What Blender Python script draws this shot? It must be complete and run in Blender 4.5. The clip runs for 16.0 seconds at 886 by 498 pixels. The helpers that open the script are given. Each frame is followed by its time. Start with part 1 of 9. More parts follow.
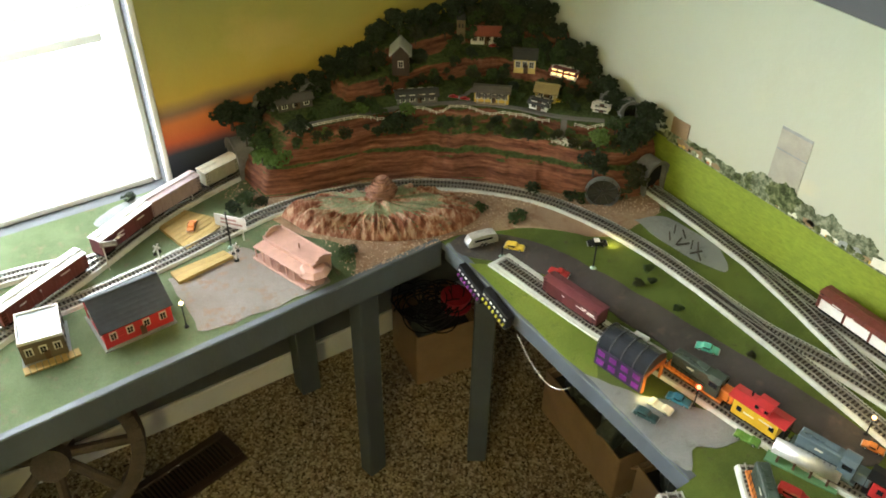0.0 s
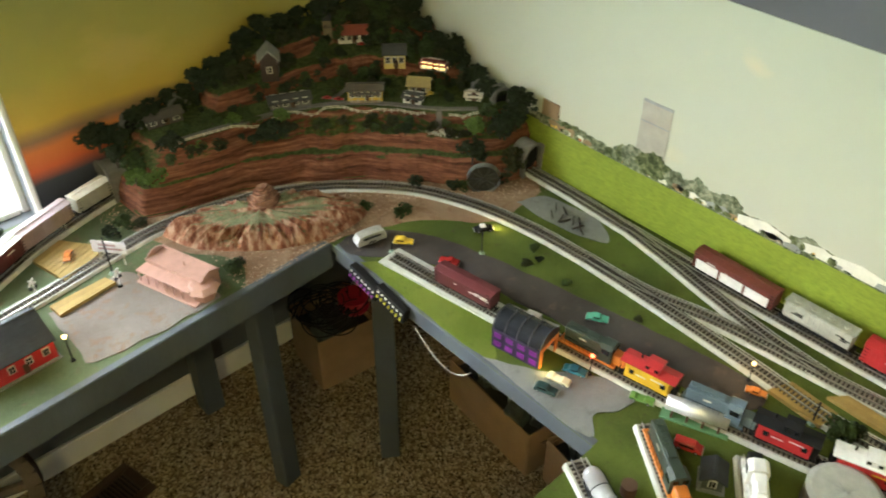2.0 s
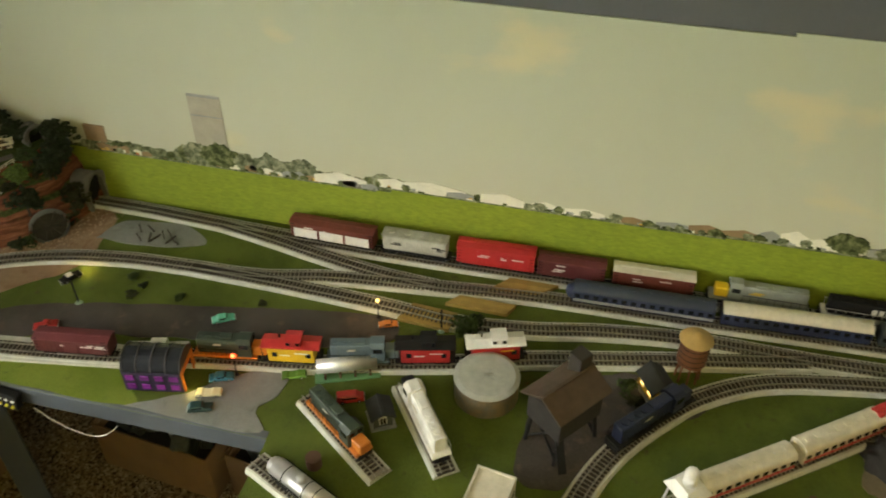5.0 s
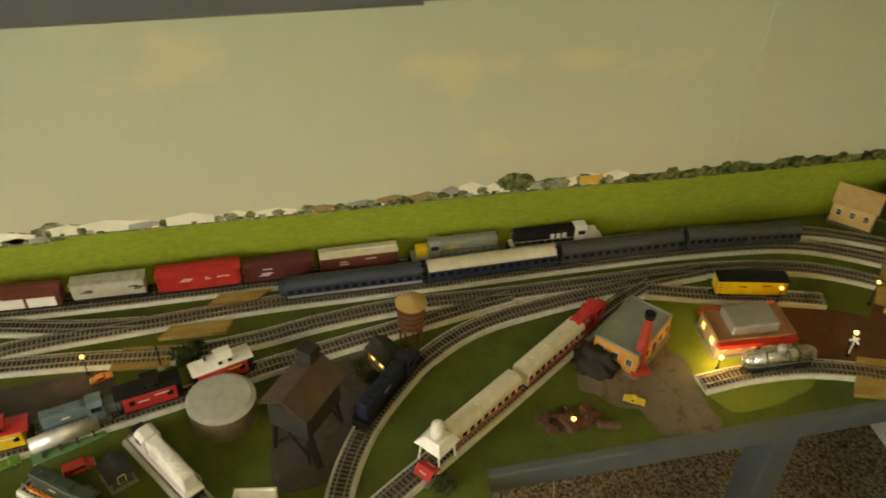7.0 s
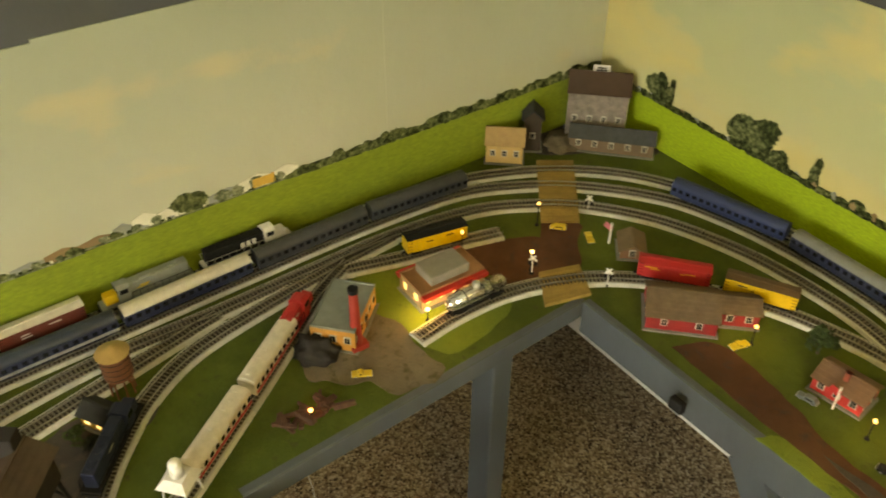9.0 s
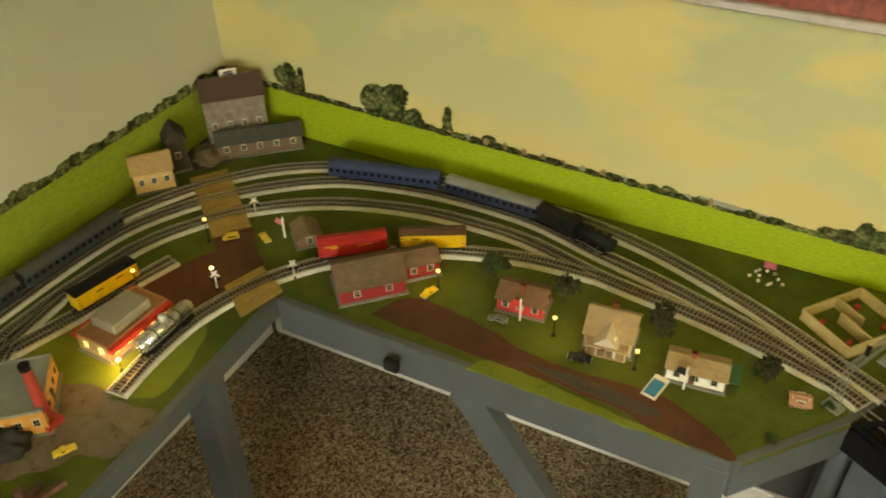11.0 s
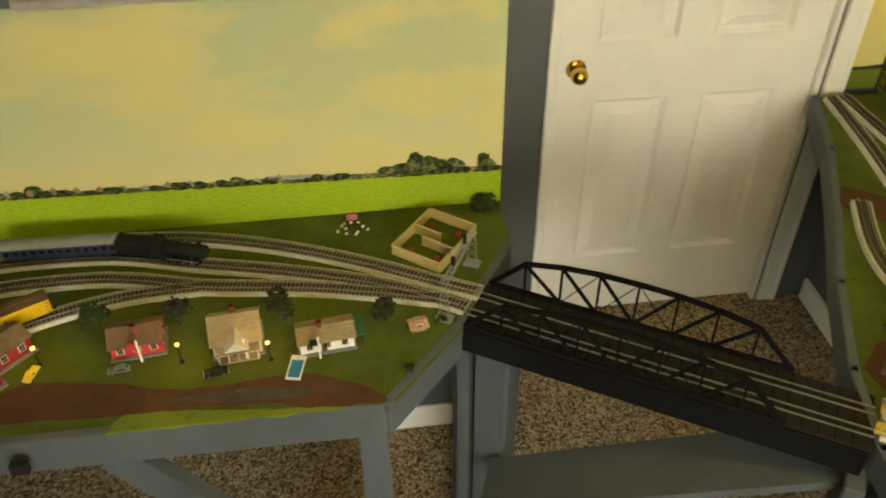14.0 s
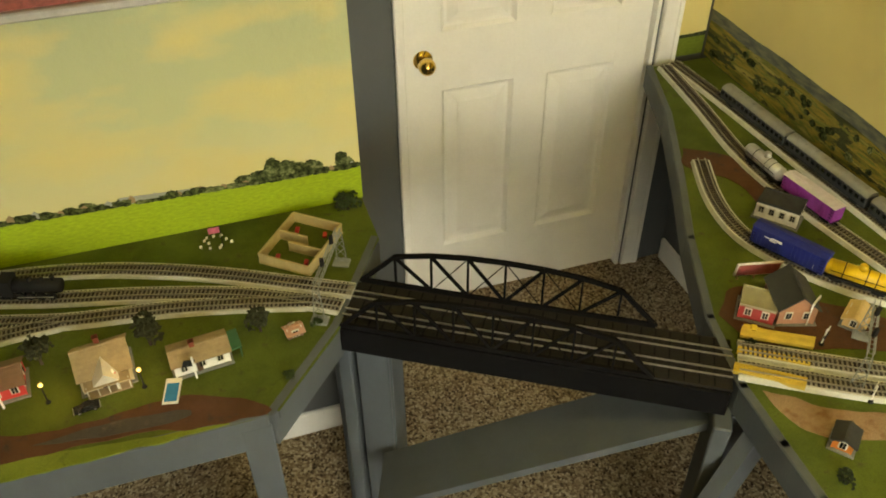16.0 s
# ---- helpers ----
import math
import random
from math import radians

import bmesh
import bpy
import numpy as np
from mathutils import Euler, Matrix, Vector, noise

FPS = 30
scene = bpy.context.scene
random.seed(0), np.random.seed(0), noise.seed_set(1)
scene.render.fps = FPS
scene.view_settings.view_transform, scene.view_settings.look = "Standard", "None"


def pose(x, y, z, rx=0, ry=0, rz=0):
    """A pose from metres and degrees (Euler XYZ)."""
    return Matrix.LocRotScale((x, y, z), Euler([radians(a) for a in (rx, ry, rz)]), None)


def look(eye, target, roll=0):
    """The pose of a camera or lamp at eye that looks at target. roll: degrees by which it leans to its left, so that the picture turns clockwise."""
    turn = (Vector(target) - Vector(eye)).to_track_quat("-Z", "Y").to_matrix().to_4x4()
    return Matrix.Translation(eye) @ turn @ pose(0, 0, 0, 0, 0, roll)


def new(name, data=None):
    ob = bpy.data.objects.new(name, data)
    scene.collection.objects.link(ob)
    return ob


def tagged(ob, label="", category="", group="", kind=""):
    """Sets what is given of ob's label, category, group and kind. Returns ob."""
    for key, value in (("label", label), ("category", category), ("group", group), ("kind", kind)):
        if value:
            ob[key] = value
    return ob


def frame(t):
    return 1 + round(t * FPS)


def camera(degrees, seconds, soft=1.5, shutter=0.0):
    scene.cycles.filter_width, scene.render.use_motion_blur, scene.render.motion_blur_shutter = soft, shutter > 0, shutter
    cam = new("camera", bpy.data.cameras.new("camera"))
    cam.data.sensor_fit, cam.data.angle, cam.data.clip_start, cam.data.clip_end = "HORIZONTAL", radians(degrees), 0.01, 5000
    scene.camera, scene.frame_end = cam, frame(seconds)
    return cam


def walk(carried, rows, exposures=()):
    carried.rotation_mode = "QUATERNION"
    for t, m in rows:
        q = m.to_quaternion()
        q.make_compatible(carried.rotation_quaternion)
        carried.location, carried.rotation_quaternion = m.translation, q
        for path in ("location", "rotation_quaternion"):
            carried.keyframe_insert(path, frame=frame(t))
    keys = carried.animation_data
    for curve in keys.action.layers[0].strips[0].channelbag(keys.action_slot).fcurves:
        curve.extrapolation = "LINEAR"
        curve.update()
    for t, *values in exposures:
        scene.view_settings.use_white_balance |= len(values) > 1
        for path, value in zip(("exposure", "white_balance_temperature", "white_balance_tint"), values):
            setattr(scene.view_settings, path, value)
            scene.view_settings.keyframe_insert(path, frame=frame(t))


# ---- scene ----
cam = camera(55.9, 16.0, soft=1.8, shutter=0.35)
PATH = [
    (0, (0.81, -0.33, 1.929), (1.671, 0.961, 0.668), 1.0),
    (0.5, (0.809, -0.337, 1.928), (1.67, 0.954, 0.666), 0.9),
    (1, (0.806, -0.338, 1.926), (1.669, 0.951, 0.664), 0.9),
    (1.5, (0.813, -0.343, 1.932), (1.733, 0.904, 0.668), 0.6),
    (2, (0.818, -0.349, 1.934), (1.869, 0.789, 0.67), 0.4),
    (2.5, (0.823, -0.35, 1.937), (1.989, 0.664, 0.668), 0.3),
    (3, (0.824, -0.344, 1.936), (2.077, 0.561, 0.667), 0.3),
    (3.5, (0.817, -0.346, 1.936), (2.153, 0.436, 0.67), 0.6),
    (4, (0.822, -0.359, 1.929), (2.222, 0.299, 0.662), 0.2),
    (6.5, (0.819, -0.368, 1.929), (2.352, -0.52, 0.655), 1.7),
    (7, (0.815, -0.384, 1.929), (2.327, -0.699, 0.659), 1.6),
    (7.5, (0.81, -0.383, 1.927), (2.281, -0.873, 0.664), 1.8),
    (8, (0.799, -0.393, 1.927), (2.214, -1.04, 0.67), 1.5),
    (8.5, (0.789, -0.398, 1.922), (2.13, -1.197, 0.672), 1.1),
    (9, (0.766, -0.415, 1.92), (2.028, -1.344, 0.677), 0.5),
    (9.5, (0.744, -0.438, 1.918), (1.907, -1.485, 0.673), -0.3),
    (10, (0.734, -0.421, 1.894), (1.767, -1.62, 0.671), -0.1),
    (12.5, (0.715, -0.443, 1.932), (1.017, -1.963, 0.668), -1.6),
    (13, (0.712, -0.449, 1.939), (0.877, -1.979, 0.661), -1.2),
    (13.5, (0.713, -0.448, 1.938), (0.703, -1.981, 0.653), -0.8),
    (14, (0.716, -0.437, 1.941), (0.536, -1.957, 0.654), -0.7),
    (14.5, (0.718, -0.433, 1.947), (0.372, -1.92, 0.655), -0.6),
    (15, (0.72, -0.433, 1.949), (0.252, -1.883, 0.653), -0.3),
    (15.5, (0.713, -0.428, 1.949), (0.246, -1.878, 0.654), -0.4),
    (16, (0.699, -0.423, 1.945), (0.235, -1.874, 0.649), -0.5),
]
walk(cam, [(t, look(eye, target, roll)) for t, eye, target, roll in PATH],
     [(0, 0.33, 6200, 4), (1.5, 0.30, 6150, 4), (2.5, 0.25, 6150, 3), (4, -0.15, 6600, 2), (6.5, -0.60, 8300, 3), (8, -0.40, 8700, 2), (9, -0.28, 8900, 2), (10, -0.30, 9500, 0), (12.5, -0.48, 8600, 1), (16, -0.40, 8700, 0)])

# ---------------------------------------------------------------- world and lights
HT = 0.785            # height of the layout's top
RX, LY, DY, WX = 2.167, 1.393, -1.96, -0.72   # walls: long mural, window, second mural, far bench
CEIL = 2.42
world = bpy.data.worlds.new("sky")
scene.world = world
world.use_nodes = True
_sky = world.node_tree.nodes.new("ShaderNodeTexSky")
_sky.sky_type, _sky.sun_disc, _sky.sun_elevation, _sky.sun_rotation = "NISHITA", False, radians(35), radians(60)
_bg = world.node_tree.nodes["Background"]
_bg.inputs["Strength"].default_value = 0.12
world.node_tree.links.new(_sky.outputs[0], _bg.inputs["Color"])


def lamp(name, kind, m, energy, color, size=0.1, size_y=None):
    d = bpy.data.lights.new(name, kind)
    d.energy, d.color = energy, color
    if kind == "AREA":
        d.size = size
        if size_y:
            d.shape, d.size_y = "RECTANGLE", size_y
    elif kind == "POINT":
        d.shadow_soft_size = size
    elif kind == "SUN":
        d.angle = size
    ob = new(name, d)
    ob.matrix_world = m
    return ob


# daylight in the window's opening, and the ceiling light over the door end of the room
lamp("window_light", "AREA", pose(0.36, 1.76, 1.52, -58, 0, 0), 60, (0.97, 0.98, 1.0), 1.60, 0.80)
lamp("ceiling_bulb", "POINT", pose(0.10, -0.62, 2.22), 29, (1.0, 0.79, 0.27), 0.09)

# ---------------------------------------------------------------- materials
def _node(nt, kind, **kw):
    n = nt.nodes.new("ShaderNode" + kind)
    for k, v in kw.items():
        n.inputs[k].default_value = v
    return n


def _ramp(nt, fac, stops):
    r = nt.nodes.new("ShaderNodeValToRGB")
    els = r.color_ramp.elements
    while len(els) < len(stops):
        els.new(0.5)
    for e, (p, c) in zip(els, stops):
        e.position, e.color = p, (*c, 1)
    nt.links.new(fac, r.inputs[0])
    return r.outputs[0]


def _mix(nt, fac, a, b, mode="MIX"):
    m = nt.nodes.new("ShaderNodeMix")
    m.data_type, m.blend_type = "RGBA", mode
    for sock, v in ((m.inputs[0], fac), (m.inputs[6], a), (m.inputs[7], b)):
        if isinstance(v, (int, float)):
            sock.default_value = v
        elif isinstance(v, tuple):
            sock.default_value = (*v, 1)
        else:
            nt.links.new(v, sock)
    return m.outputs[2]


def _math(nt, op, a, b=0.0, clamp=False):
    m = nt.nodes.new("ShaderNodeMath")
    m.operation, m.use_clamp = op, clamp
    for sock, v in zip(m.inputs, (a, b)):
        if isinstance(v, (int, float)):
            sock.default_value = v
        else:
            nt.links.new(v, sock)
    return m.outputs[0]


def _noise(nt, vec, scale, detail=3.0, rough=0.55, stretch=None):
    if stretch:
        mp = nt.nodes.new("ShaderNodeMapping")
        mp.inputs["Scale"].default_value = stretch
        nt.links.new(vec, mp.inputs[0])
        vec = mp.outputs[0]
    n = _node(nt, "TexNoise", Scale=scale, Detail=detail, Roughness=rough)
    nt.links.new(vec, n.inputs["Vector"])
    return n.outputs[0]


def _begin(name):
    m = bpy.data.materials.new(name)
    m.use_nodes = True
    nt = m.node_tree
    bs = nt.nodes["Principled BSDF"]
    pos = nt.nodes.new("ShaderNodeNewGeometry").outputs["Position"]
    return m, nt, bs, pos


def _bump(nt, bs, height, strength, distance=0.001):
    b = _node(nt, "Bump", Strength=strength, Distance=distance)
    nt.links.new(height, b.inputs["Height"])
    nt.links.new(b.outputs[0], bs.inputs["Normal"])


def surf(name, color, rough=0.6, metal=0.0, var=0.18, scale=30.0, grain=300.0, bump=0.25, depth=0.0006, stretch=None, island=0.0, tint=None, emit=0.0, spec=0.5):
    """A surface with broad stains, fine grain and a fine relief, in metres of the world."""
    m, nt, bs, pos = _begin(name)
    a = _noise(nt, pos, scale, 4, 0.6, stretch)
    b = _noise(nt, pos, grain, 2, 0.6, stretch)
    dark = tuple(c * (1 - var) for c in color)
    light = tuple(min(1.0, c * (1 + var)) for c in (tint or color))
    col = _ramp(nt, a, [(0.3, dark), (0.7, light)])
    col = _mix(nt, 0.35 * min(1, var * 3), col, _ramp(nt, b, [(0.3, tuple(c * 0.55 for c in color)), (0.7, tuple(min(1, c * 1.35) for c in color))]))
    if island:
        info = nt.nodes.new("ShaderNodeObjectInfo").outputs["Random"]
        geo = nt.nodes.new("ShaderNodeNewGeometry").outputs["Random Per Island"]
        both = _math(nt, "FRACT", _math(nt, "ADD", info, geo))
        hsv = nt.nodes.new("ShaderNodeHueSaturation")
        nt.links.new(col, hsv.inputs["Color"])
        nt.links.new(_math(nt, "ADD", _math(nt, "MULTIPLY", both, 2 * island), 1 - island), hsv.inputs["Value"])
        col = hsv.outputs[0]
    nt.links.new(col, bs.inputs["Base Color"])
    rr = _math(nt, "ADD", _math(nt, "MULTIPLY", b, 0.25), rough - 0.12, True)
    nt.links.new(rr, bs.inputs["Roughness"])
    bs.inputs["Metallic"].default_value = metal
    bs.inputs["Specular IOR Level"].default_value = spec
    if bump:
        _bump(nt, bs, b, bump, depth)
    if emit:
        bs.inputs["Emission Color"].default_value = (*color, 1)
        bs.inputs["Emission Strength"].default_value = emit
    return m


def carpet():
    m, nt, bs, pos = _begin("carpet")
    v = _node(nt, "TexVoronoi", Scale=165.0)
    nt.links.new(pos, v.inputs["Vector"])
    fib = _noise(nt, pos, 420, 3, 0.7)
    big = _noise(nt, pos, 9, 3, 0.5)
    mid = _noise(nt, pos, 60, 3, 0.6)
    fleck = _ramp(nt, v.outputs["Color"], [(0.12, (0.06, 0.042, 0.025)), (0.30, (0.26, 0.19, 0.115)), (0.58, (0.50, 0.395, 0.25)), (0.82, (0.78, 0.665, 0.48))])
    c = _mix(nt, _math(nt, "MULTIPLY", fib, 0.42), fleck, (0.13, 0.095, 0.06))
    c = _mix(nt, 0.6, c, _ramp(nt, mid, [(0.35, (0.55, 0.5, 0.45)), (0.65, (1.0, 1.0, 1.0))]), "MULTIPLY")
    c = _mix(nt, 0.4, c, _ramp(nt, big, [(0.3, (0.75, 0.7, 0.65)), (0.7, (1, 1, 1))]), "MULTIPLY")
    nt.links.new(c, bs.inputs["Base Color"])
    bs.inputs["Roughness"].default_value = 0.95
    bs.inputs["Specular IOR Level"].default_value = 0.1
    _bump(nt, bs, _math(nt, "ADD", v.outputs["Distance"], fib), 0.9, 0.006)
    return m


def turf(name, a, b, dirt, amount=0.5):
    """Scatter grass on the layout: two greens, worn earth patches and a fine crumb."""
    m, nt, bs, pos = _begin(name)
    n1, n2, n3 = _noise(nt, pos, 7, 4, 0.6), _noise(nt, pos, 45, 3, 0.6), _noise(nt, pos, 900, 2, 0.7)
    c = _ramp(nt, n1, [(0.35, a), (0.62, b)])
    c = _mix(nt, _ramp(nt, n2, [(amount, (0, 0, 0)), (amount + 0.16, (0.75, 0.75, 0.75))]), c, dirt)
    c = _mix(nt, 0.7, c, _ramp(nt, n3, [(0.25, (0.35, 0.35, 0.3)), (0.65, (1.15, 1.15, 1.1))]), "MULTIPLY")
    nt.links.new(c, bs.inputs["Base Color"])
    bs.inputs["Roughness"].default_value = 0.95
    bs.inputs["Specular IOR Level"].default_value = 0.15
    _bump(nt, bs, n3, 0.8, 0.0015)
    return m


def rock(name):
    """Painted plaster cliffs: level strata in rust and brown, moss where the face lies flat."""
    m, nt, bs, pos = _begin(name)
    s1 = _noise(nt, pos, 16, 4, 0.6, (0.5, 0.5, 7.0))
    s2 = _noise(nt, pos, 60, 4, 0.65, (1.0, 1.0, 3.0))
    n3 = _noise(nt, pos, 500, 2, 0.6)
    c = _ramp(nt, s1, [(0.28, (0.05, 0.022, 0.015)), (0.42, (0.15, 0.058, 0.034)), (0.56, (0.23, 0.095, 0.055)), (0.72, (0.34, 0.175, 0.11))])
    c = _mix(nt, 0.6, c, _ramp(nt, s2, [(0.3, (0.4, 0.35, 0.33)), (0.7, (1.2, 1.15, 1.1))]), "MULTIPLY")
    geo = nt.nodes.new("ShaderNodeNewGeometry")
    sep = nt.nodes.new("ShaderNodeSeparateXYZ")
    nt.links.new(geo.outputs["Normal"], sep.inputs[0])
    flat = _math(nt, "ADD", sep.outputs[2], _math(nt, "MULTIPLY", _math(nt, "SUBTRACT", s2, 0.5), 0.9))
    moss = _ramp(nt, _noise(nt, pos, 120, 3), [(0.3, (0.028, 0.045, 0.014)), (0.7, (0.085, 0.12, 0.036))])
    c = _mix(nt, _ramp(nt, flat, [(0.60, (0, 0, 0)), (0.74, (0.97, 0.97, 0.97))]), c, moss)
    nt.links.new(c, bs.inputs["Base Color"])
    bs.inputs["Roughness"].default_value = 0.9
    bs.inputs["Specular IOR Level"].default_value = 0.2
    _bump(nt, bs, _math(nt, "ADD", s2, n3), 0.7, 0.003)
    return m


def plaster(name):
    """Pink plaster flutes with rust in the hollows and pale green scatter on the flat top."""
    m, nt, bs, pos = _begin(name)
    s1 = _noise(nt, pos, 75, 3, 0.6, (1.0, 1.0, 0.25))
    s2 = _noise(nt, pos, 260, 3, 0.65)
    geo = nt.nodes.new("ShaderNodeNewGeometry")
    sep = nt.nodes.new("ShaderNodeSeparateXYZ")
    nt.links.new(geo.outputs["Normal"], sep.inputs[0])
    c = _ramp(nt, s1, [(0.34, (0.15, 0.05, 0.028)), (0.48, (0.28, 0.13, 0.08)), (0.62, (0.46, 0.31, 0.23))])
    c = _mix(nt, 0.5, c, _ramp(nt, s2, [(0.3, (0.5, 0.45, 0.42)), (0.7, (1.2, 1.15, 1.1))]), "MULTIPLY")
    flat = _math(nt, "ADD", sep.outputs[2], _math(nt, "MULTIPLY", _math(nt, "SUBTRACT", s2, 0.5), 0.7))
    moss = _ramp(nt, _noise(nt, pos, 420, 2), [(0.3, (0.08, 0.12, 0.055)), (0.7, (0.24, 0.29, 0.17))])
    c = _mix(nt, _ramp(nt, flat, [(0.80, (0, 0, 0)), (0.94, (0.85, 0.85, 0.85))]), c, moss)
    nt.links.new(c, bs.inputs["Base Color"])
    bs.inputs["Roughness"].default_value = 0.92
    bs.inputs["Specular IOR Level"].default_value = 0.2
    _bump(nt, bs, s2, 0.8, 0.002)
    return m


def mural(name, along, stops, cloud, cloud_at, low, grass, tree, hedge_height, cloud_gain=1.0, slope=0.0):
    """Printed scenery on paper: a sky in steps of height, clouds, a far hedge and a field. stops: (height, colour)."""
    m, nt, bs, pos = _begin(name)
    sep = nt.nodes.new("ShaderNodeSeparateXYZ")
    nt.links.new(pos, sep.inputs[0])
    lo, hi = stops[0][0], stops[-1][0]
    wave = _noise(nt, pos, 6, 3, 0.5)
    h = _math(nt, "ADD", sep.outputs[2], _math(nt, "MULTIPLY", _math(nt, "SUBTRACT", wave, 0.5), 0.04))
    t = _math(nt, "MULTIPLY", _math(nt, "SUBTRACT", h, lo), 1 / (hi - lo), True)
    sky = _ramp(nt, t, [((z - lo) / (hi - lo), c) for z, c in stops])
    puff = _noise(nt, pos, 3.1, 5, 0.5, (1.0, 1.0, 2.0))
    sky = _mix(nt, _ramp(nt, puff, [(cloud_at, (0, 0, 0)), (cloud_at + 0.07, (cloud_gain * 0.5,) * 3), (cloud_at + 0.19, (cloud_gain,) * 3)]), sky, cloud)
    col = sky
    if grass:
        n = _noise(nt, pos, 70, 3, 0.6, (1, 1, 3.0))
        field = _ramp(nt, n, [(0.3, tuple(c * 0.8 for c in grass)), (0.7, tuple(c * 1.15 for c in grass))])
        rough_top = _math(nt, "MULTIPLY", _math(nt, "POWER", _noise(nt, pos, 14, 6, 0.7, (1, 1, 0.001)), 2.0), hedge_height * 2.6)
        line = _math(nt, "ADD", _math(nt, "MULTIPLY", sep.outputs[along], slope), low)
        hedge_top = _math(nt, "ADD", rough_top, line)
        speck = _noise(nt, pos, 160, 3, 0.7)
        hedge = _ramp(nt, speck, [(0.3, tuple(c * 0.4 for c in tree)), (0.55, tree), (0.72, tuple(min(1, c * 3.2 + 0.06) for c in tree))])
        col = _mix(nt, _math(nt, "LESS_THAN", sep.outputs[2], hedge_top), col, hedge)
        col = _mix(nt, _math(nt, "LESS_THAN", sep.outputs[2], line), col, field)
    crease = _noise(nt, pos, 2.2, 3, 0.5, (1, 1, 0.5))
    fine = _noise(nt, pos, 55, 3, 0.6)
    nt.links.new(col, bs.inputs["Base Color"])
    bs.inputs["Roughness"].default_value = 0.62
    bs.inputs["Specular IOR Level"].default_value = 0.25
    _bump(nt, bs, _math(nt, "ADD", _math(nt, "MULTIPLY", crease, 3.0), _math(nt, "MULTIPLY", fine, 0.12)), 0.35, 0.02)
    return m


def hills(name):
    """Printed hill country: long tilted fields, dark hedgerows, a far ridge and a yellow sky."""
    m, nt, bs, pos = _begin(name)
    sep = nt.nodes.new("ShaderNodeSeparateXYZ")
    nt.links.new(pos, sep.inputs[0])
    band = _noise(nt, pos, 5.0, 3, 0.55, (1.0, 1.1, 9.0))
    fields = _ramp(nt, band, [(0.30, (0.045, 0.050, 0.018)), (0.42, (0.15, 0.145, 0.030)), (0.50, (0.30, 0.22, 0.05)), (0.57, (0.13, 0.15, 0.035)), (0.66, (0.34, 0.28, 0.09))])
    speck = _noise(nt, pos, 240, 3, 0.65)
    fields = _mix(nt, 0.45, fields, _ramp(nt, speck, [(0.3, (0.45, 0.45, 0.4)), (0.7, (1.2, 1.2, 1.15))]), "MULTIPLY")
    row = _noise(nt, pos, 9.0, 5, 0.65, (1.0, 1.3, 5.5))
    trees = _ramp(nt, speck, [(0.35, (0.016, 0.022, 0.010)), (0.65, (0.06, 0.07, 0.03))])
    col = _mix(nt, _ramp(nt, row, [(0.545, (0, 0, 0)), (0.575, (0.95, 0.95, 0.95))]), fields, trees)
    far = _ramp(nt, _noise(nt, pos, 22, 4, 0.6, (1.0, 1.0, 4.0)), [(0.35, (0.075, 0.090, 0.085)), (0.65, (0.17, 0.17, 0.12))])
    wave = _noise(nt, pos, 2.3, 3, 0.5, (1.0, 1.0, 0.001))
    low = _math(nt, "ADD", _math(nt, "MULTIPLY", wave, 0.07), 0.862)
    top = _math(nt, "ADD", _math(nt, "MULTIPLY", wave, 0.05), 0.905)
    col = _mix(nt, _math(nt, "GREATER_THAN", sep.outputs[2], low), col, far)
    sky = _ramp(nt, _noise(nt, pos, 3, 4, 0.5), [(0.35, (0.56, 0.47, 0.20)), (0.65, (0.66, 0.55, 0.22))])
    col = _mix(nt, _math(nt, "GREATER_THAN", sep.outputs[2], top), col, sky)
    nt.links.new(col, bs.inputs["Base Color"])
    bs.inputs["Roughness"].default_value = 0.65
    bs.inputs["Specular IOR Level"].default_value = 0.2
    _bump(nt, bs, _noise(nt, pos, 2.2, 3, 0.5), 0.3, 0.03)
    return m


def glow(name, color, strength):
    m = bpy.data.materials.new(name)
    m.use_nodes = True
    bs = m.node_tree.nodes["Principled BSDF"]
    bs.inputs["Base Color"].default_value = (*color, 1)
    bs.inputs["Emission Color"].default_value = (*color, 1)
    bs.inputs["Emission Strength"].default_value = strength
    return m


def glassy(name, color=(1, 1, 1), rough=0.03):
    m = bpy.data.materials.new(name)
    m.use_nodes = True
    bs = m.node_tree.nodes["Principled BSDF"]
    bs.inputs["Base Color"].default_value = (*color, 1)
    bs.inputs["Roughness"].default_value = rough
    bs.inputs["Transmission Weight"].default_value = 1.0
    bs.inputs["IOR"].default_value = 1.45
    return m


def blind_plastic(name):
    """Thin white plastic that lets part of the daylight through."""
    m, nt, bs, pos = _begin(name)
    bs.inputs["Base Color"].default_value = (0.8, 0.8, 0.78, 1)
    bs.inputs["Roughness"].default_value = 0.5
    tr = nt.nodes.new("ShaderNodeBsdfTranslucent")
    tr.inputs["Color"].default_value = (0.8, 0.8, 0.78, 1)
    mx = nt.nodes.new("ShaderNodeMixShader")
    mx.inputs[0].default_value = 0.22
    nt.links.new(bs.outputs[0], mx.inputs[1])
    nt.links.new(tr.outputs[0], mx.inputs[2])
    nt.links.new(mx.outputs[0], nt.nodes["Material Output"].inputs["Surface"])
    return m


